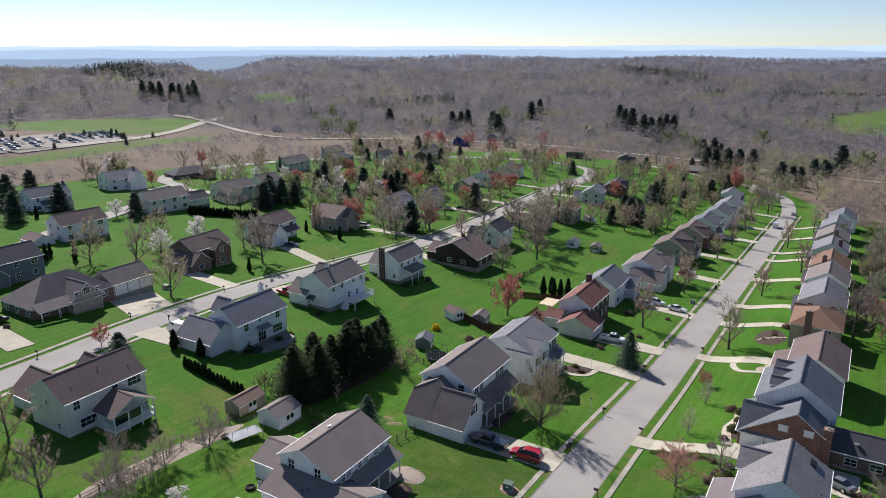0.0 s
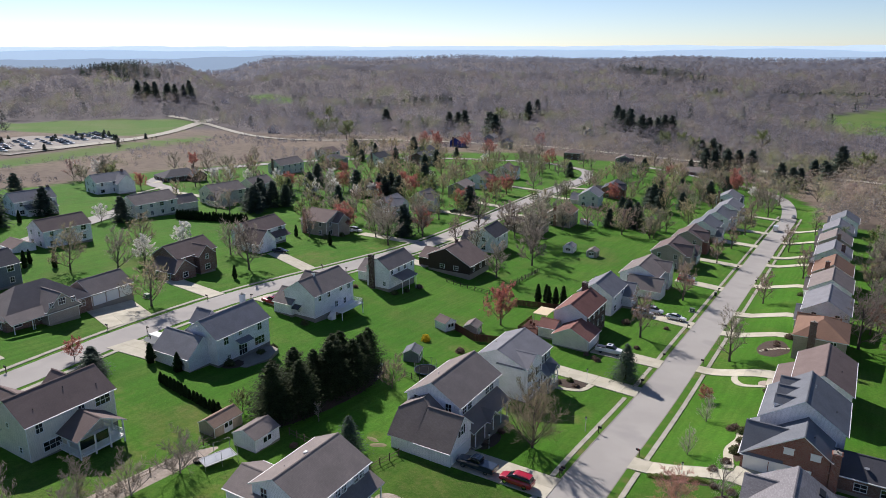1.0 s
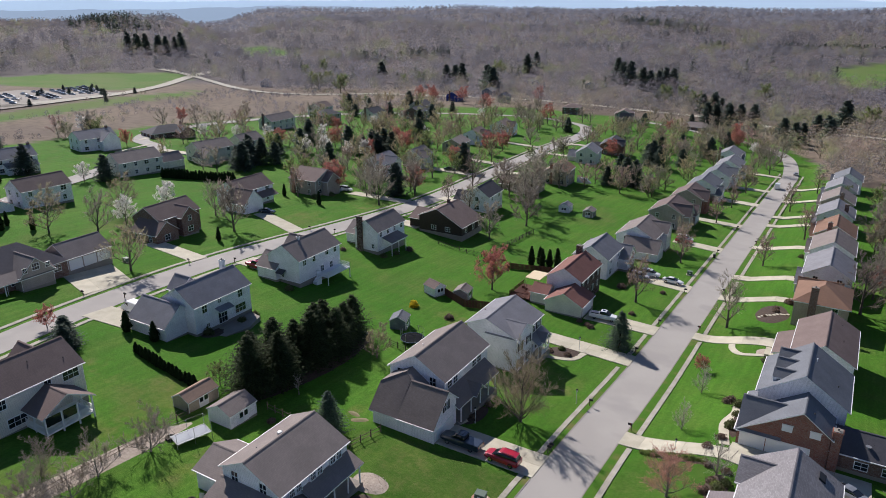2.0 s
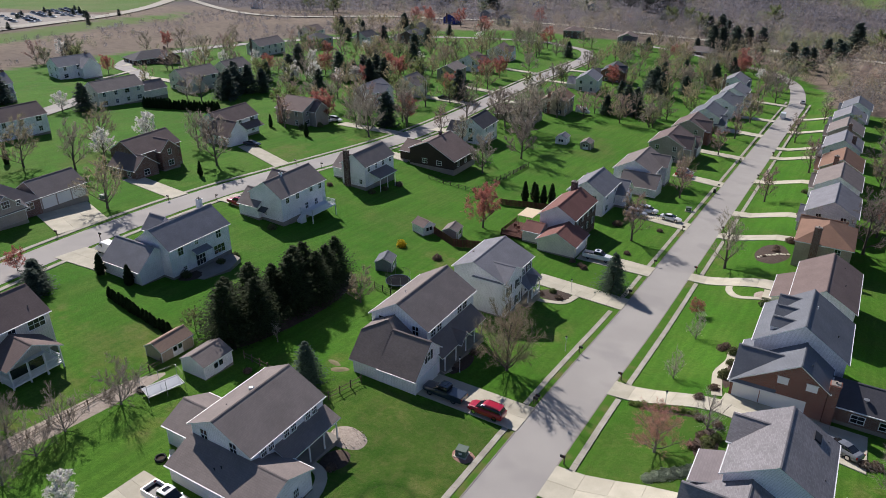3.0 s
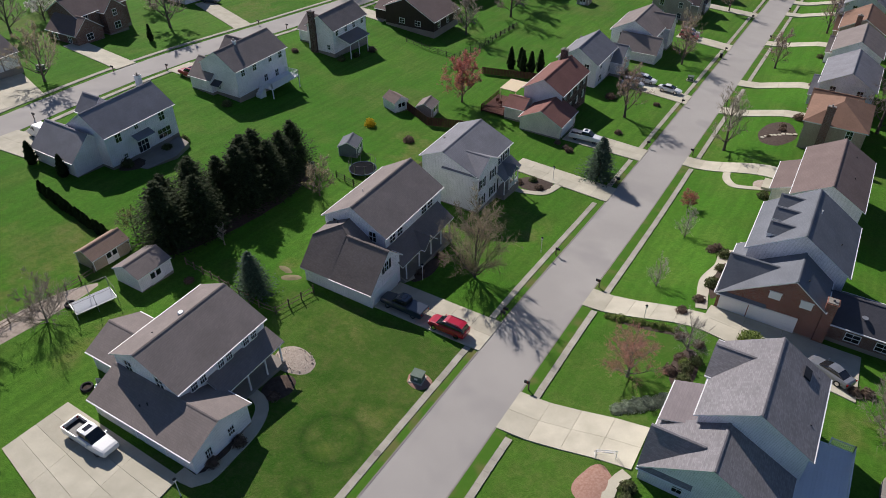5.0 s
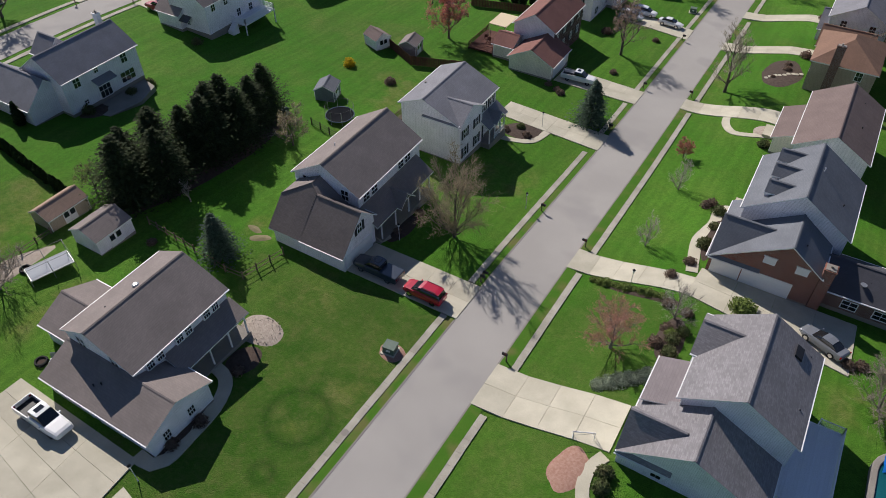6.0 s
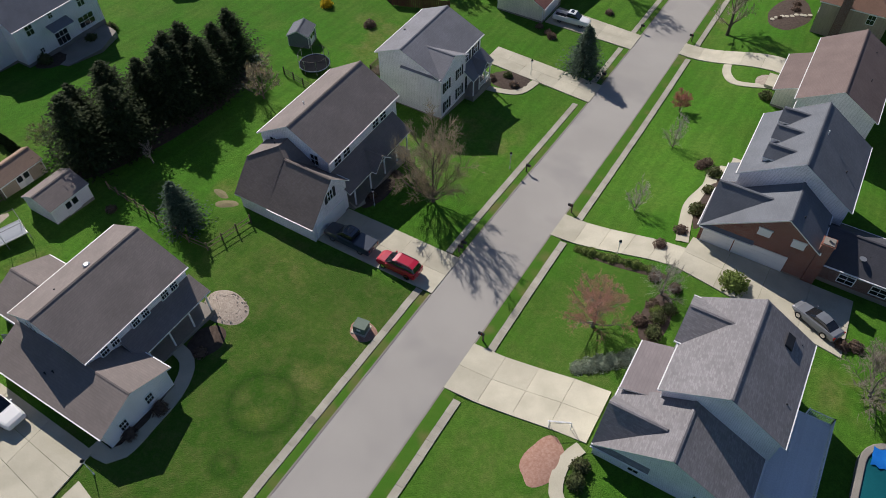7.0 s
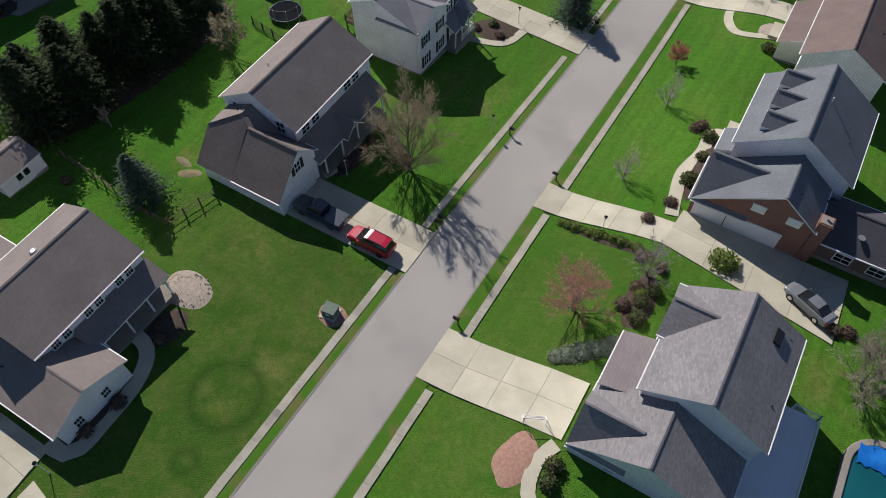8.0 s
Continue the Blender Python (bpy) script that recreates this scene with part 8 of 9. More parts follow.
DARK_SILVER = paint("dark_silver", (0.16, 0.17, 0.19))
WHITE_P, RED_P, DARK_P, SILVER_P, BLACK_P = paint("white", (0.78, 0.78, 0.78)), paint("red", (0.40, 0.005, 0.03)), paint("dark_blue", (0.025, 0.035, 0.055)), paint("silver", (0.36, 0.38, 0.41)), paint("black", (0.02, 0.02, 0.022))
vehicle("suv", RED_P, -35.0, 80.6, 180, "red sport utility car on a concrete driveway")
vehicle("pickup", DARK_P, -41.2, 80.9, 180, "dark pickup with a closed bed cover by a garage", category="pickup truck")
part("bed_cover", Shape().box(-2.84, -0.78, -0.9, 0.9, 1.15, 1.2), DARK_P, bpy.data.objects["pickup_truck"])
vehicle("pickup", WHITE_P, -54.4, 49.3, 0, "white crew-cab pickup on a concrete apron", category="pickup truck")
vehicle("sedan", DARK_SILVER, 2.6, 94.2, 152, "silver sedan in the shade of the house")
vehicle("pickup", WHITE_P, -41.0, 138.6, 5, "white pickup before a red-roofed house", category="pickup truck")
vehicle("suv", WHITE_P, -40.8, 172.4, 0, "white sport utility car on a driveway")
vehicle("sedan", WHITE_P, -35.0, 170.4, -4, "white sedan near the street")
vehicle("suv", SILVER_P, -42.4, 168.8, 0, "silver car beside a white one")
vehicle("suv", RED_P, -41.0, 208.6, 0, "dark red car on a driveway")
vehicle("suv", WHITE_P, -41.4, 211.4, 0, "white van-like car on a driveway")
vehicle("van", WHITE_P, -28.8, 318, 92, "white van parked along the street", 0.06, "van")
vehicle("sedan", SILVER_P, -25.6, 360, 95, "pale car parked near the bend", 0.06)
vehicle("van", WHITE_P, -112.6, 84.6, 180, "white van beside a garage", category="van")
vehicle("pickup", RED_P, -113.8, 116.6, 180, "red pickup in front of a garage", category="pickup truck")
vehicle("suv", BLACK_P, -143.6, 66.0, 100, "black car with a white roof on a driveway")
vehicle("suv", WHITE_P, -149.0, 193.0, 0, "white car on a side drive")
vehicle("suv", SILVER_P, -151.0, 190.6, 0, "silver car behind a tan house")
vehicle("sedan", BLACK_P, -142.0, 250.0, 20, "dark car on a concrete drive")
vehicle("sedan", DARK_P, -147.0, 154.0, 20, "dark blue car before white garage doors")
vehicle("sedan", DARK_P, -45.0, 281.0, 0, "dark car in front of a garage")
vehicle("van", WHITE_P, -92.6, 268.6, 6, "long white trailer beside a tan house", category="trailer")


# parked rows far off by the low public building
lot_line = curve([(-432, 215), (-462, 285), (-495, 340)], 6)
lot = ribbon("car_park", lot_line, -62, 16, 0.30, KERB, "pale asphalt car park full of cars", "car park", across=14)
far_car = []
for n_, col in enumerate((WHITE_P, SILVER_P, DARK_P, BLACK_P)):
    s = Shape()
    loft(s, [(-2.3, 0.8, 0.3, 0.9, 0.1), (-1.9, 0.9, 0.25, 1.0, 0.12), (1.6, 0.9, 0.25, 0.95, 0.12), (2.3, 0.75, 0.35, 0.75, 0.1)], 0)
    loft(s, [(-1.8, 0.7, 0.95, 1.0, 0.03), (-1.2, 0.72, 0.95, 1.5, 0.12), (0.3, 0.72, 0.95, 1.5, 0.12), (1.0, 0.72, 0.9, 0.96, 0.03)], 1)
    far_car.append(s.mesh("car", [col, CAR_GLASS]))
rc = random.Random(31)
for row in range(7):
    for k in range(15):
        if rc.random() < 0.2:
            continue
        u = k / 14
        p = lot_line[int(u * (len(lot_line) - 1))]
        x, y = p.x - 56 + row * 9.6 + rc.uniform(-0.4, 0.4), p.y + 22 - row * 3.7 + rc.uniform(-0.3, 0.3)
        ob = part("car", far_car[rc.choice((0, 0, 0, 0, 1, 1, 2))], None, at=pose(x, y, ground(x, y) + 0.4, 0, 0, 25 + rc.uniform(-4, 4)))
        tagged(ob, "parked car in a full car park", "car", "cars in the car park")
for k in range(16):
    plant(CONE[k % 2], -470 + rc.uniform(-70, 40), 285 + rc.uniform(-40, 80), rc.uniform(0.35, 0.6))


# ---- street furniture and garden things ----
def mailbox(x, y, rz, label="black mailbox on a wooden post by the kerb"):
    top = thing("mailbox", Matrix.Translation((x, y, ground(x, y))) @ pose(0, 0, 0, 0, 0, rz), label, "mailbox")
    part("post", Shape().box(-0.06, 0.06, -0.06, 0.06, -0.3, 1.05).box(-0.06, 0.4, -0.045, 0.045, 0.92, 1.0), WOOD, top)
    s = Shape()
    prof = [(-0.13, 1.02), (0.13, 1.02), (0.13, 1.18), (0.09, 1.26), (0, 1.29), (-0.09, 1.26), (-0.13, 1.18)]
    n = len(prof)
    s.add([(-0.1, a, z) for a, z in prof] + [(0.5, a, z) for a, z in prof], [(i, (i + 1) % n, n + (i + 1) % n, n + i) for i in range(n)] + [tuple(range(n - 1, -1, -1)), tuple(range(n, 2 * n))])
    box = part("box", s, BLACK, top)
    part("flag", Shape().box(0.1, 0.14, 0.135, 0.15, 1.15, 1.42), RED_LENS, box)
    return top


for x, y, rz in ((-31.0, 85.9, 0), (-31.0, 86.6, 0), (-23.5, 77.3, 180), (-23.6, 98.3, 180), (-31.0, 102.0, 0), (-31.1, 126.6, 0), (-23.5, 144.2, 180), (-31.1, 142.6, 0), (-31.1, 165.2, 0), (-31.1, 203.6, 0), (-23.5, 170.4, 180), (-23.5, 220.6, 180), (-31.1, 236, 0), (-23.5, 251, 180),
                 (-127.4, 109.6, 180), (-126.9, 84.0, 180), (-121.3, 61.4, 180), (-120.0, 88.0, 0), (-120.4, 116.4, 0), (-119.0, 150.0, 0), (-125.6, 148.0, 180), (-118.0, 168.0, 0)):
    mailbox(x, y, rz)


def lamp_post(x, y, h=2.5, label="white garden lamp on a slender post"):
    top = thing("lamp_post", Matrix.Translation((x, y, ground(x, y))), label, "lamp post")
    part("post", Shape().lathe(0, 0, [(0.07, -0.2), (0.06, 0.3), (0.035, 0.4), (0.035, h - 0.4)], 8), TRIM, top)
    head = part("lantern", Shape().lathe(0, 0, [(0.08, h - 0.4), (0.13, h - 0.32), (0.16, h - 0.08), (0.05, h)], 6), TRIM, top)
    part("cap", Shape().lathe(0, 0, [(0.19, h - 0.06), (0.1, h + 0.04), (0.02, h + 0.12)], 6), BLACK, head)
    return top


for x, y in ((-42.4, 87.0), (-43.4, 49.6), (-32.9, 101.4), (-40.0, 122.0), (-16.6, 93.4), (-138.0, 76.0)):
    lamp_post(x, y)


def utility_box(x, y):
    top = thing("utility_box", slope_turn(x, y, 8), "green steel transformer cabinet on a pad", "utility box")
    part("pad", Shape().box(-0.75, 0.75, -0.75, 0.75, -0.1, 0.16), CONCRETE, top)
    s = Shape()
    s.add([(-0.6, -0.55, 0.16), (0.6, -0.55, 0.16), (0.6, 0.55, 0.16), (-0.6, 0.55, 0.16), (-0.6, -0.5, 0.85), (0.6, -0.5, 0.85), (0.6, 0.55, 0.95), (-0.6, 0.55, 0.95)],
          [(4, 5, 6, 7), (0, 1, 5, 4), (1, 2, 6, 5), (2, 3, 7, 6), (3, 0, 4, 7), (3, 2, 1, 0)])
    cab = part("cabinet", s, GREEN_BOX, top)
    part("lid", Shape().box(-0.64, 0.64, -0.56, 0.62, 0.90, 0.97), GREEN_BOX, cab)
    part("warning_plate", Shape().box(-0.2, 0.2, -0.545, -0.53, 0.45, 0.7), TRIM, cab)


utility_box(-33.8, 72.3)
for x, y in ((-33.2, 180.0), (-139.0, 102.2), (-72.6, 102.0)):
    utility_box(x, y)


def shed(x, y, z, w, d, rz, wall, roof, label, e=2.1, r=3.1, door_face="E"):
    """A garden shed: block, double doors and ramp, ridge along its length."""
    b = V(-w / 2, w / 2, -d / 2, d / 2, e, r, axis="y", base=-0.5, over=0.18, end=0.15)
    h = thing("shed", pose(x, y, ground(x, y) if z is None else z, 0, 0, rz), label, "shed")
    block(h, b, wall, roof)
    face, wl = door_face, {"S": -d / 2, "N": d / 2, "E": w / 2, "W": -w / 2}[door_face]
    for k in (-0.42, 0.42):
        s = Shape().box(-0.4, 0.4, -0.04, 0.02, 0.1, 1.85)
        s.box(-0.3, 0.3, -0.055, -0.04, 0.95, 1.7, 1)
        s.box(-0.3, 0.3, -0.055, -0.04, 0.2, 0.85, 0)
        part("door", s, [TRIM, GLASS], h, at=place_on(face, k, wl, 0.05))
    return h


shed(-70.4, 68.9, -2.55, 4.2, 4.7, 0, W_WHITE, R_TAUPE, "white garden shed with taupe roof and double doors", door_face="E")
shed(-77.7, 68.9, -2.6, 3.2, 5.2, 0, W_TAN, shingles("tan", (0.32, 0.225, 0.17)), "small tan wooden shed with brown roof", e=1.9, r=2.8, door_face="E")
shed(-71.0, 110.4, None, 3.0, 3.2, 20, W_SLATE, R_BLUE, "small grey-blue shed on the lawn", e=1.9, r=2.7, door_face="E")
shed(-75.6, 130.4, None, 3.0, 3.6, 70, W_WHITE, R_BROWN, "small white shed with dark windows", e=2.0, r=2.9, door_face="S")
shed(-69.4, 131.6, None, 3.0, 3.4, 10, W_TAUPE, R_TAUPE, "small taupe shed beside a red fence", e=2.0, r=2.8, door_face="E")
shed(-81.8, 222.0, None, 3.4, 4.2, 5, W_GREY, R_GREY, "grey shed with white doors", e=2.1, r=3.0, door_face="S")
shed(-73.4, 221.0, None, 3.2, 4.0, 5, W_TAUPE, R_TAUPE, "taupe shed among shrubs", e=2.0, r=2.8, door_face="S")


def trampoline_round(x, y, r=2.1):
    top = thing("trampoline", Matrix.Translation((x, y, ground(x, y))), "round trampoline with black mat and net poles", "trampoline")
    n = 28
    rim, mat_, net = Shape(), Shape(), Shape()
    for sh, rad_, z_, q_ in ((rim, r, 0.8, 0.07), (net, r * 0.98, 2.3, 0.025)):
        sh.add([((rad_ + q_ * math.cos(k * math.pi / 3)) * math.cos(2 * math.pi * i / n), (rad_ + q_ * math.cos(k * math.pi / 3)) * math.sin(2 * math.pi * i / n), z_ + q_ * math.sin(k * math.pi / 3)) for i in range(n) for k in range(6)],
               [(i * 6 + k, ((i + 1) % n) * 6 + k, ((i + 1) % n) * 6 + (k + 1) % 6, i * 6 + (k + 1) % 6) for i in range(n) for k in range(6)])
    mat_.lathe(0, 0, [(r * 0.98, 0.76), (r * 0.97, 0.79), (r * 0.4, 0.77)], 28)
    part("frame", rim, material("blue_pad", (0.05, 0.10, 0.16), rough=0.6), top)
    part("mat", mat_, material("trampoline_mat", (0.012, 0.014, 0.018), rough=0.95, spec=0.05), top)
    part("top_ring", net, BLACK, top)
    for i in range(8):
        a = 2 * math.pi * i / 8
        part("pole", Shape().tube((r * math.cos(a), r * math.sin(a), -0.1), (r * math.cos(a), r * math.sin(a), 2.3), 0.03, sides=6), METAL, top)
    return top


def trampoline_oblong(x, y, rz):
    top = thing("trampoline", Matrix.Translation((x, y, ground(x, y))) @ pose(0, 0, 0, 0, 0, rz), "oblong trampoline with pale mat and net poles", "trampoline")
    w, d = 1.1, 2.15
    part("mat", Shape().prism([(-w, -d), (w, -d), (w, d), (-w, d)], 0.84, 0.88), material("pale_mat", (0.36, 0.39, 0.43), (0.28, 0.30, 0.34), rough=0.7), top)
    pts = [(-w, -d), (w, -d), (w, d), (-w, d)]
    fr = Shape()
    for (ax, ay), (bx, by) in zip(pts, pts[1:] + pts[:1]):
        fr.tube((ax * 1.06, ay * 1.04, 0.86), (bx * 1.06, by * 1.04, 0.86), 0.07, sides=6)
    part("frame", fr, METAL, top)
    for px, py in pts + [(-w, 0), (w, 0)]:
        part("pole", Shape().tube((px * 1.12, py * 1.06, -0.1), (px * 1.12, py * 1.06, 2.4), 0.035, sides=6), METAL, top)
    ring_ = Shape()
    for (ax, ay), (bx, by) in zip(pts, pts[1:] + pts[:1]):
        ring_.tube((ax * 1.12, ay * 1.06, 2.4), (bx * 1.12, by * 1.06, 2.4), 0.02, sides=4)
    part("top_ring", ring_, BLACK, top)


trampoline_round(-65.2, 105.8)
trampoline_oblong(-70.6, 62.0, -18)


def post_rail_fence(line, label, height=1.15, gap=2.4, rails=3, mat=None, mesh_panels=False):
    """Posts with rails between, following the ground."""
    mat = mat or WOOD
    top = thing("fence", pose(0, 0, 0), label, "fence")
    pts = []
    for a, b in zip(line, line[1:]):
        n = max(1, round(math.hypot(b[0] - a[0], b[1] - a[1]) / gap))
        pts += [(a[0] + (b[0] - a[0]) * i / n, a[1] + (b[1] - a[1]) * i / n) for i in range(n)]
    pts.append(line[-1])
    pme = Shape().box(-0.06, 0.06, -0.06, 0.06, -0.3, height + 0.1).mesh("post", mat)
    for x, y in pts:
        part("post", pme, None, top, at=pose(x, y, ground(x, y), 0, 0, RNG.uniform(-6, 6)))
    for (ax, ay), (bx, by) in zip(pts, pts[1:]):
        for k in range(rails):
            z = height * (k + 0.6) / rails
            part("rail", Shape().tube((ax, ay, ground(ax, ay) + z + RNG.uniform(-0.02, 0.02)), (bx, by, ground(bx, by) + z + RNG.uniform(-0.02, 0.02)), 0.045, sides=5), mat, top)


def board_fence(line, label, height=1.7, mat=None, board=0.3):
    mat = mat or RED_WOOD
    top = thing("fence", pose(0, 0, 0), label, "fence")
    me = Shape().box(-board / 2 + 0.01, board / 2 - 0.01, -0.015, 0.015, 0.02, height).mesh("board", mat)
    for a, b in zip(line, line[1:]):
        ln = math.hypot(b[0] - a[0], b[1] - a[1])
        n = max(1, int(ln / board))
        rz = math.degrees(math.atan2(b[1] - a[1], b[0] - a[0]))
        for i in range(n):
            x, y = a[0] + (b[0] - a[0]) * (i + 0.5) / n, a[1] + (b[1] - a[1]) * (i + 0.5) / n
            part("board", me, None, top, at=pose(x, y, ground(x, y) + RNG.uniform(-0.02, 0.02), 0, 0, rz))


DARK_WOOD = material("dark_fence_wood", (0.060, 0.050, 0.042), (0.04, 0.034, 0.03), rough=0.9)
post_rail_fence([(-68.2, 73.2), (-62.0, 72.7), (-55.2, 72.0), (-52.8, 72.2), (-51.8, 77.6)], "weathered post-and-rail garden fence", gap=1.7, rails=2)
post_rail_fence([(-75.0, 40.0), (-75.6, 60.0), (-76.0, 66.0)], "weathered split-rail fence along a stony strip", height=0.9, rails=2)
post_rail_fence([(-67.4, 102.0), (-58.0, 100.2)], "dark post-and-rail fence behind a house", mat=DARK_WOOD, gap=1.8)
post_rail_fence([(-94.0, 162.0), (-80.0, 160.0), (-79.0, 190.0)], "dark fence round a back garden", mat=DARK_WOOD)
board_fence([(-75.0, 131.8), (-66.8, 127.4), (-58.4, 131.0)], "red-brown board fence round a garden")
board_fence([(-71.0, 156.0), (-58.0, 160.4)], "red-brown board fence beside arborvitae", height=1.5)
post_rail_fence([(-77.5, 152.0), (-79.5, 190.0)], "dark post-and-rail fence between gardens", height=1.0, mat=DARK_WOOD)


def fire_ring(x, y, label="dark round planter ring on the grass"):
    top = thing("planter_ring", Matrix.Translation((x, y, ground(x, y))), label, "planter")
    n = 14
    s = Shape()
    prof = [(0.62, 0), (0.66, 0.2), (0.6, 0.34), (0.46, 0.34), (0.42, 0.12)]
    k = len(prof)
    s.add([(r * math.cos(2 * math.pi * i / n), r * math.sin(2 * math.pi * i / n), z) for r, z in prof for i in range(n)],
          [(j * n + i, j * n + (i + 1) % n, (j + 1) * n + (i + 1) % n, (j + 1) * n + i) for j in range(k - 1) for i in range(n)])
    part("ring", s, RUBBER, top)
    part("soil", Shape().lathe(0, 0, [(0.44, 0.05), (0.43, 0.16), (0.2, 0.19)], 12), MULCH, top)


fire_ring(-60.6, 53.4)
fire_ring(-73.0, 60.6)


def goal(x, y, rz):
    top = thing("play_goal", Matrix.Translation((x, y, ground(x, y) + 0.1)) @ pose(0, 0, 0, 0, 0, rz), "small white tubular goal with a net", "goal")
    f = Shape()
    w, h, d = 0.9, 1.2, 0.7
    for a, b in (((-w, 0, 0), (-w, 0, h)), ((w, 0, 0), (w, 0, h)), ((-w, 0, h), (w, 0, h)), ((-w, 0, 0), (-w, d, 0)), ((w, 0, 0), (w, d, 0)), ((-w, d, 0), (w, d, 0)), ((-w, 0, h), (-w, d, 0)), ((w, 0, h), (w, d, 0))):
        f.tube(a, b, 0.03, sides=6)
    part("frame", f, TRIM, top)
    net = Shape()
    for i in range(9):
        x_ = -w + 2 * w * i / 8
        net.tube((x_, 0, h), (x_, d, 0), 0.006, sides=3)
    for k in range(1, 7):
        net.tube((-w, d * k / 7, h * (1 - k / 7)), (w, d * k / 7, h * (1 - k / 7)), 0.006, sides=3)
    tagged(part("net", net, TRIM, top), kind="stuff")


goal(-13.4, 71.6, 25)


def manhole(x, y):
    top = thing("manhole_cover", slope_turn(x, y), "round iron access cover in the pavement", "manhole cover")
    part("frame", Shape().lathe(0, 0, [(0.36, 0.08), (0.36, 0.137), (0.33, 0.14)], 18), KERB, top)
    part("lid", Shape().lathe(0, 0, [(0.31, 0.1), (0.31, 0.142), (0.29, 0.146)], 18), KERB, top)


manhole(-31.86, 62.3)


def pool(x0, x1, y0, y1):
    """A garden pool with rounded corners, pale coping, water and a pushed-back cover."""
    z = ground((x0 + x1) / 2, y0 + 2) + 0.12
    top = thing("swimming_pool", pose(0, 0, z), "large garden pool with turquoise water and blue cover", "pool")

    def outline(d, r):
        pts = []
        for cx, cy, a0 in ((x1 - r, y1 - r, 0), (x0 + r, y1 - r, 90), (x0 + r, y0 + r, 180), (x1 - r, y0 + r, 270)):
            pts += [(cx + (r + d) * math.cos(radians(a0 + 15 * k)), cy + (r + d) * math.sin(radians(a0 + 15 * k))) for k in range(7)]
        return pts

    rim = Shape()
    n = 28
    rim.add([(*p, zz) for d, zz in ((0.55, -1.6), (0.55, -0.02), (0.5, 0.02), (0.05, 0.02), (0.0, -0.01), (0.0, -0.5)) for p in outline(d, 2.2)],
            [(j * n + i, j * n + (i + 1) % n, (j + 1) * n + (i + 1) % n, (j + 1) * n + i) for j in range(5) for i in range(n)])
    part("coping", rim, KERB, top)
    part("water", Shape().prism(outline(-0.02, 2.2), -0.5, -0.12), POOL_COVER, top)
    g_ = random.Random(4)
    cover = Shape()
    rows = [[(x0 + 0.3 + (x1 - x0 - 0.6) * i / 24, y1 - 0.25 - 0.5 * j + 0.3 * g_.random(), -0.06 + 0.3 * g_.random() * (1 if 0 < j < 4 else 0.3)) for i in range(25)] for j in range(5)]
    cover.add([p for r in rows for p in r], [(j * 25 + i, (j + 1) * 25 + i, (j + 1) * 25 + i + 1, j * 25 + i + 1) for i in range(24) for j in range(4)])
    part("cover", cover, material("blue_tarpaulin", (0.01, 0.13, 0.50), (0.02, 0.20, 0.60), rough=0.3), top, smooth=True)


pool(8.7, 17.5, 71.5, 83.6)


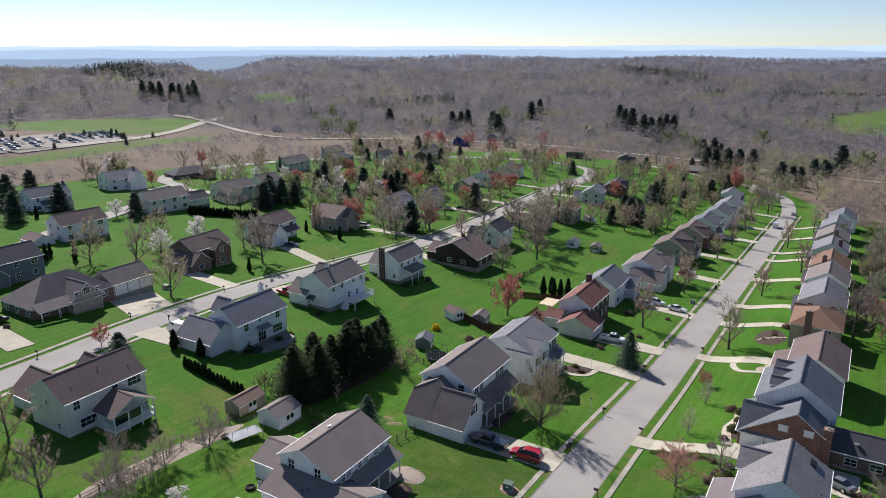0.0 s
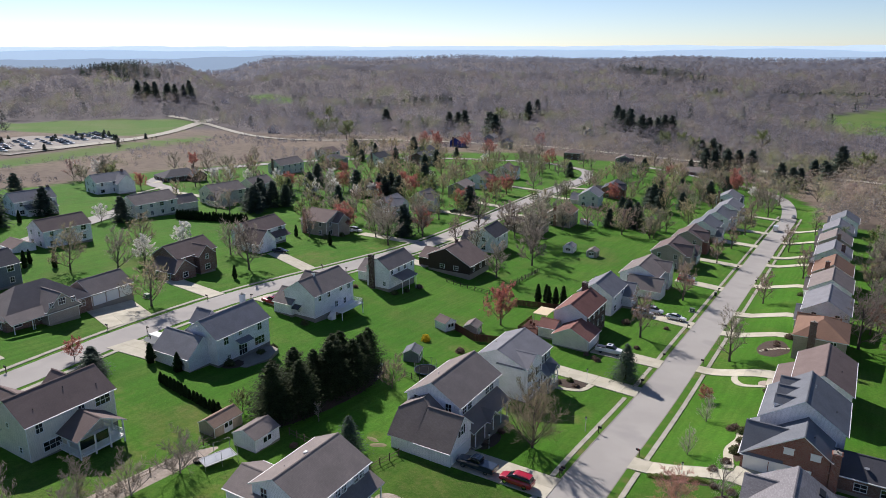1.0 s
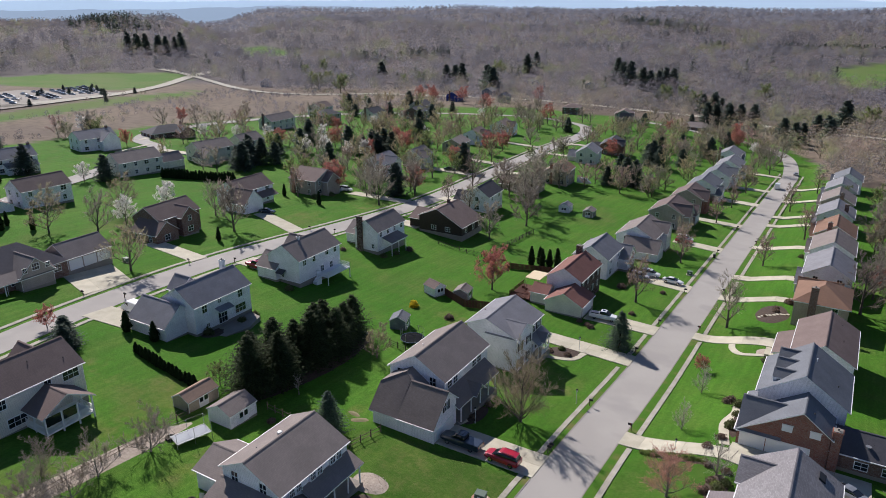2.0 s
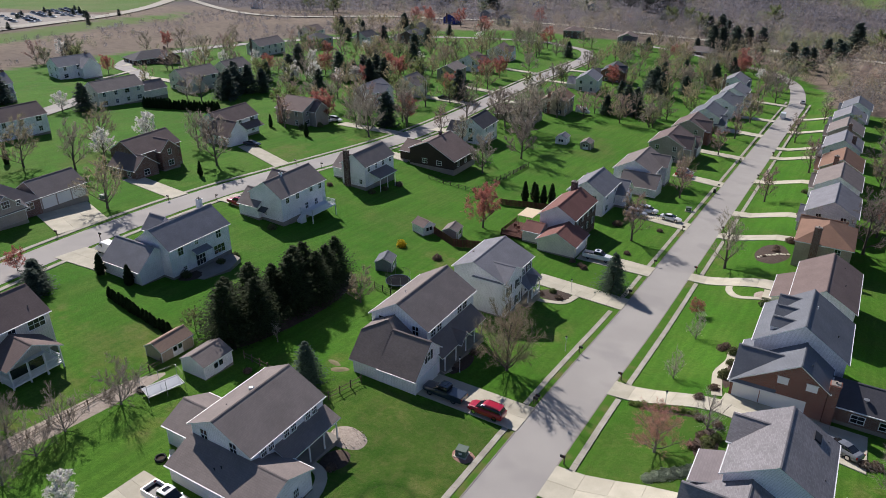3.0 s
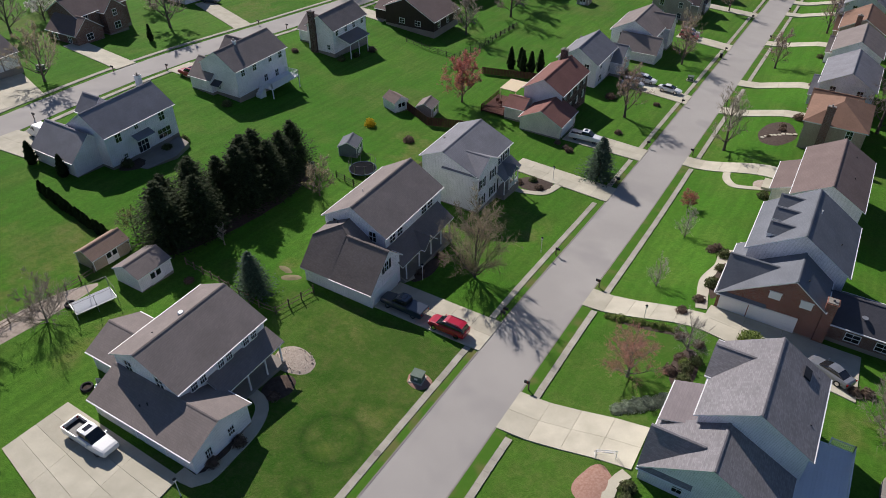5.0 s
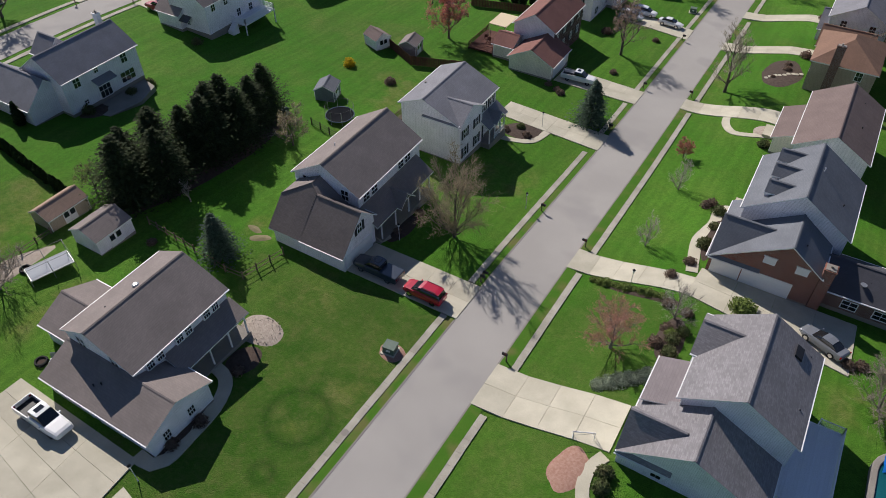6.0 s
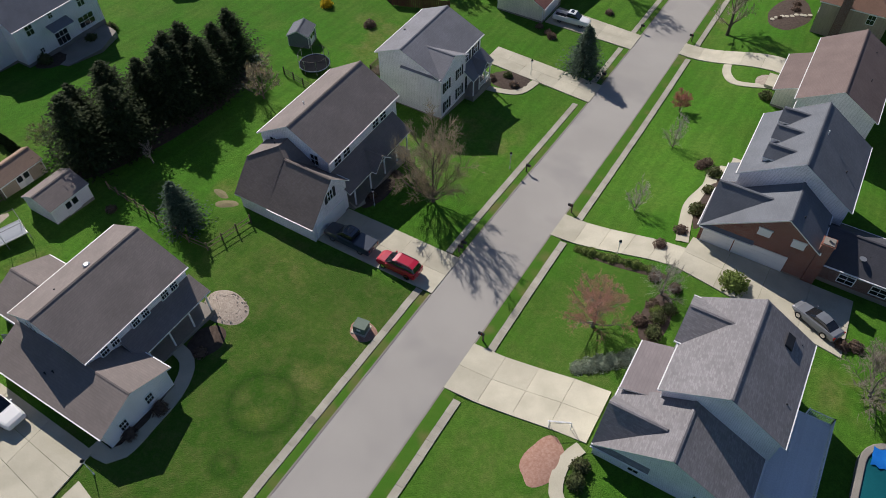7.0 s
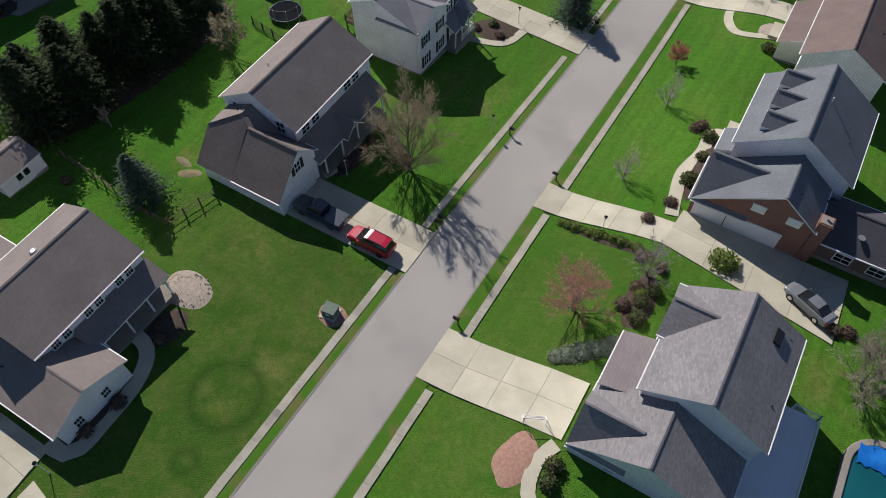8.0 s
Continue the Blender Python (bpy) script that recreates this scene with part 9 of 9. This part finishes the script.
def chair(x, y, rz, mat, label, z=None):
    top = thing("garden_chair", pose(x, y, ground(x, y) if z is None else z, 0, 0, rz), label, "chair")
    part("seat", Shape().box(-0.28, 0.28, -0.28, 0.28, 0.38, 0.44), mat, top)
    part("backrest", Shape().add([(-0.28, 0.26, 0.42), (0.28, 0.26, 0.42), (0.28, 0.42, 1.0), (-0.28, 0.42, 1.0), (-0.28, 0.31, 0.42), (0.28, 0.31, 0.42), (0.28, 0.47, 1.0), (-0.28, 0.47, 1.0)],
                                 [(0, 1, 2, 3), (7, 6, 5, 4), (0, 4, 5, 1), (1, 5, 6, 2), (2, 6, 7, 3), (3, 7, 4, 0)]), mat, top)
    for a in (-0.24, 0.24):
        for b in (-0.24, 0.24):
            part("leg", Shape().box(a - 0.03, a + 0.03, b - 0.03, b + 0.03, 0, 0.38), mat, top)


for x, y, rz in ((-59.6, 54.0, 30), (-58.6, 54.4, -40), (-58.2, 53.8, 100)):
    chair(x, y, rz, METAL, "grey garden chair beside the back wall")
for x, y, rz in ((-59.4, 141.4, 0), (-58.2, 142.6, 90), (-60.6, 142.8, 200)):
    chair(x, y, rz, RED_WOOD, "wooden chair on a red deck", z=-8.8 + 0.5)
bin_ = thing("waste_bin", slope_turn(-31.0, 199.0), "dark wheeled waste bin at the kerb", "bin")
part("body", Shape().prism([(-0.28, -0.3), (0.28, -0.3), (0.28, 0.3), (-0.28, 0.3)], 0.05, 1.0, inset=-0.12), BLACK, bin_)
part("lid", Shape().box(-0.34, 0.34, -0.36, 0.36, 1.0, 1.07), BLACK, bin_)

# stepping stones in the large mulch bed
stone = Shape().lathe(0, 0, [(0.34, -0.05), (0.36, 0.04), (0.3, 0.07)], 9).mesh("stepping_stone", CONCRETE)
for i in range(9):
    x, y = -14.4 + 0.62 * i + RNG.uniform(-0.1, 0.1), 155.0 + 0.4 * i + RNG.uniform(-0.3, 0.3)
    tagged(part("stepping_stone", stone, None, at=pose(x, y, ground(x, y) + 0.16, 0, 0, RNG.uniform(0, 360))), "pale round stepping stone in brown mulch", "stone", "stepping stones")

# loose pale rocks on the stone bed by the porch
rock = Shape()
for i in range(150):
    a, r = RNG.uniform(0, 2 * math.pi), math.sqrt(RNG.random())
    x, y = -46.2 + 2.2 * r * math.cos(a), 67.6 + 1.8 * r * math.sin(a)
    z, q = ground(x, y) + 0.10, RNG.uniform(0.05, 0.13)
    rock.add([(x - q, y, z), (x, y - q * 0.8, z), (x + q, y, z), (x, y + q * 0.9, z), (x, y, z + q * 0.9)], [(0, 1, 4), (1, 2, 4), (2, 3, 4), (3, 0, 4)])
tagged(part("rocks", rock, material("river_rock", (0.52, 0.46, 0.38), (0.40, 0.34, 0.28), rough=0.9, scales=(3, 14), island=0.3)), "loose pale river rocks", "rocks", kind="stuff")
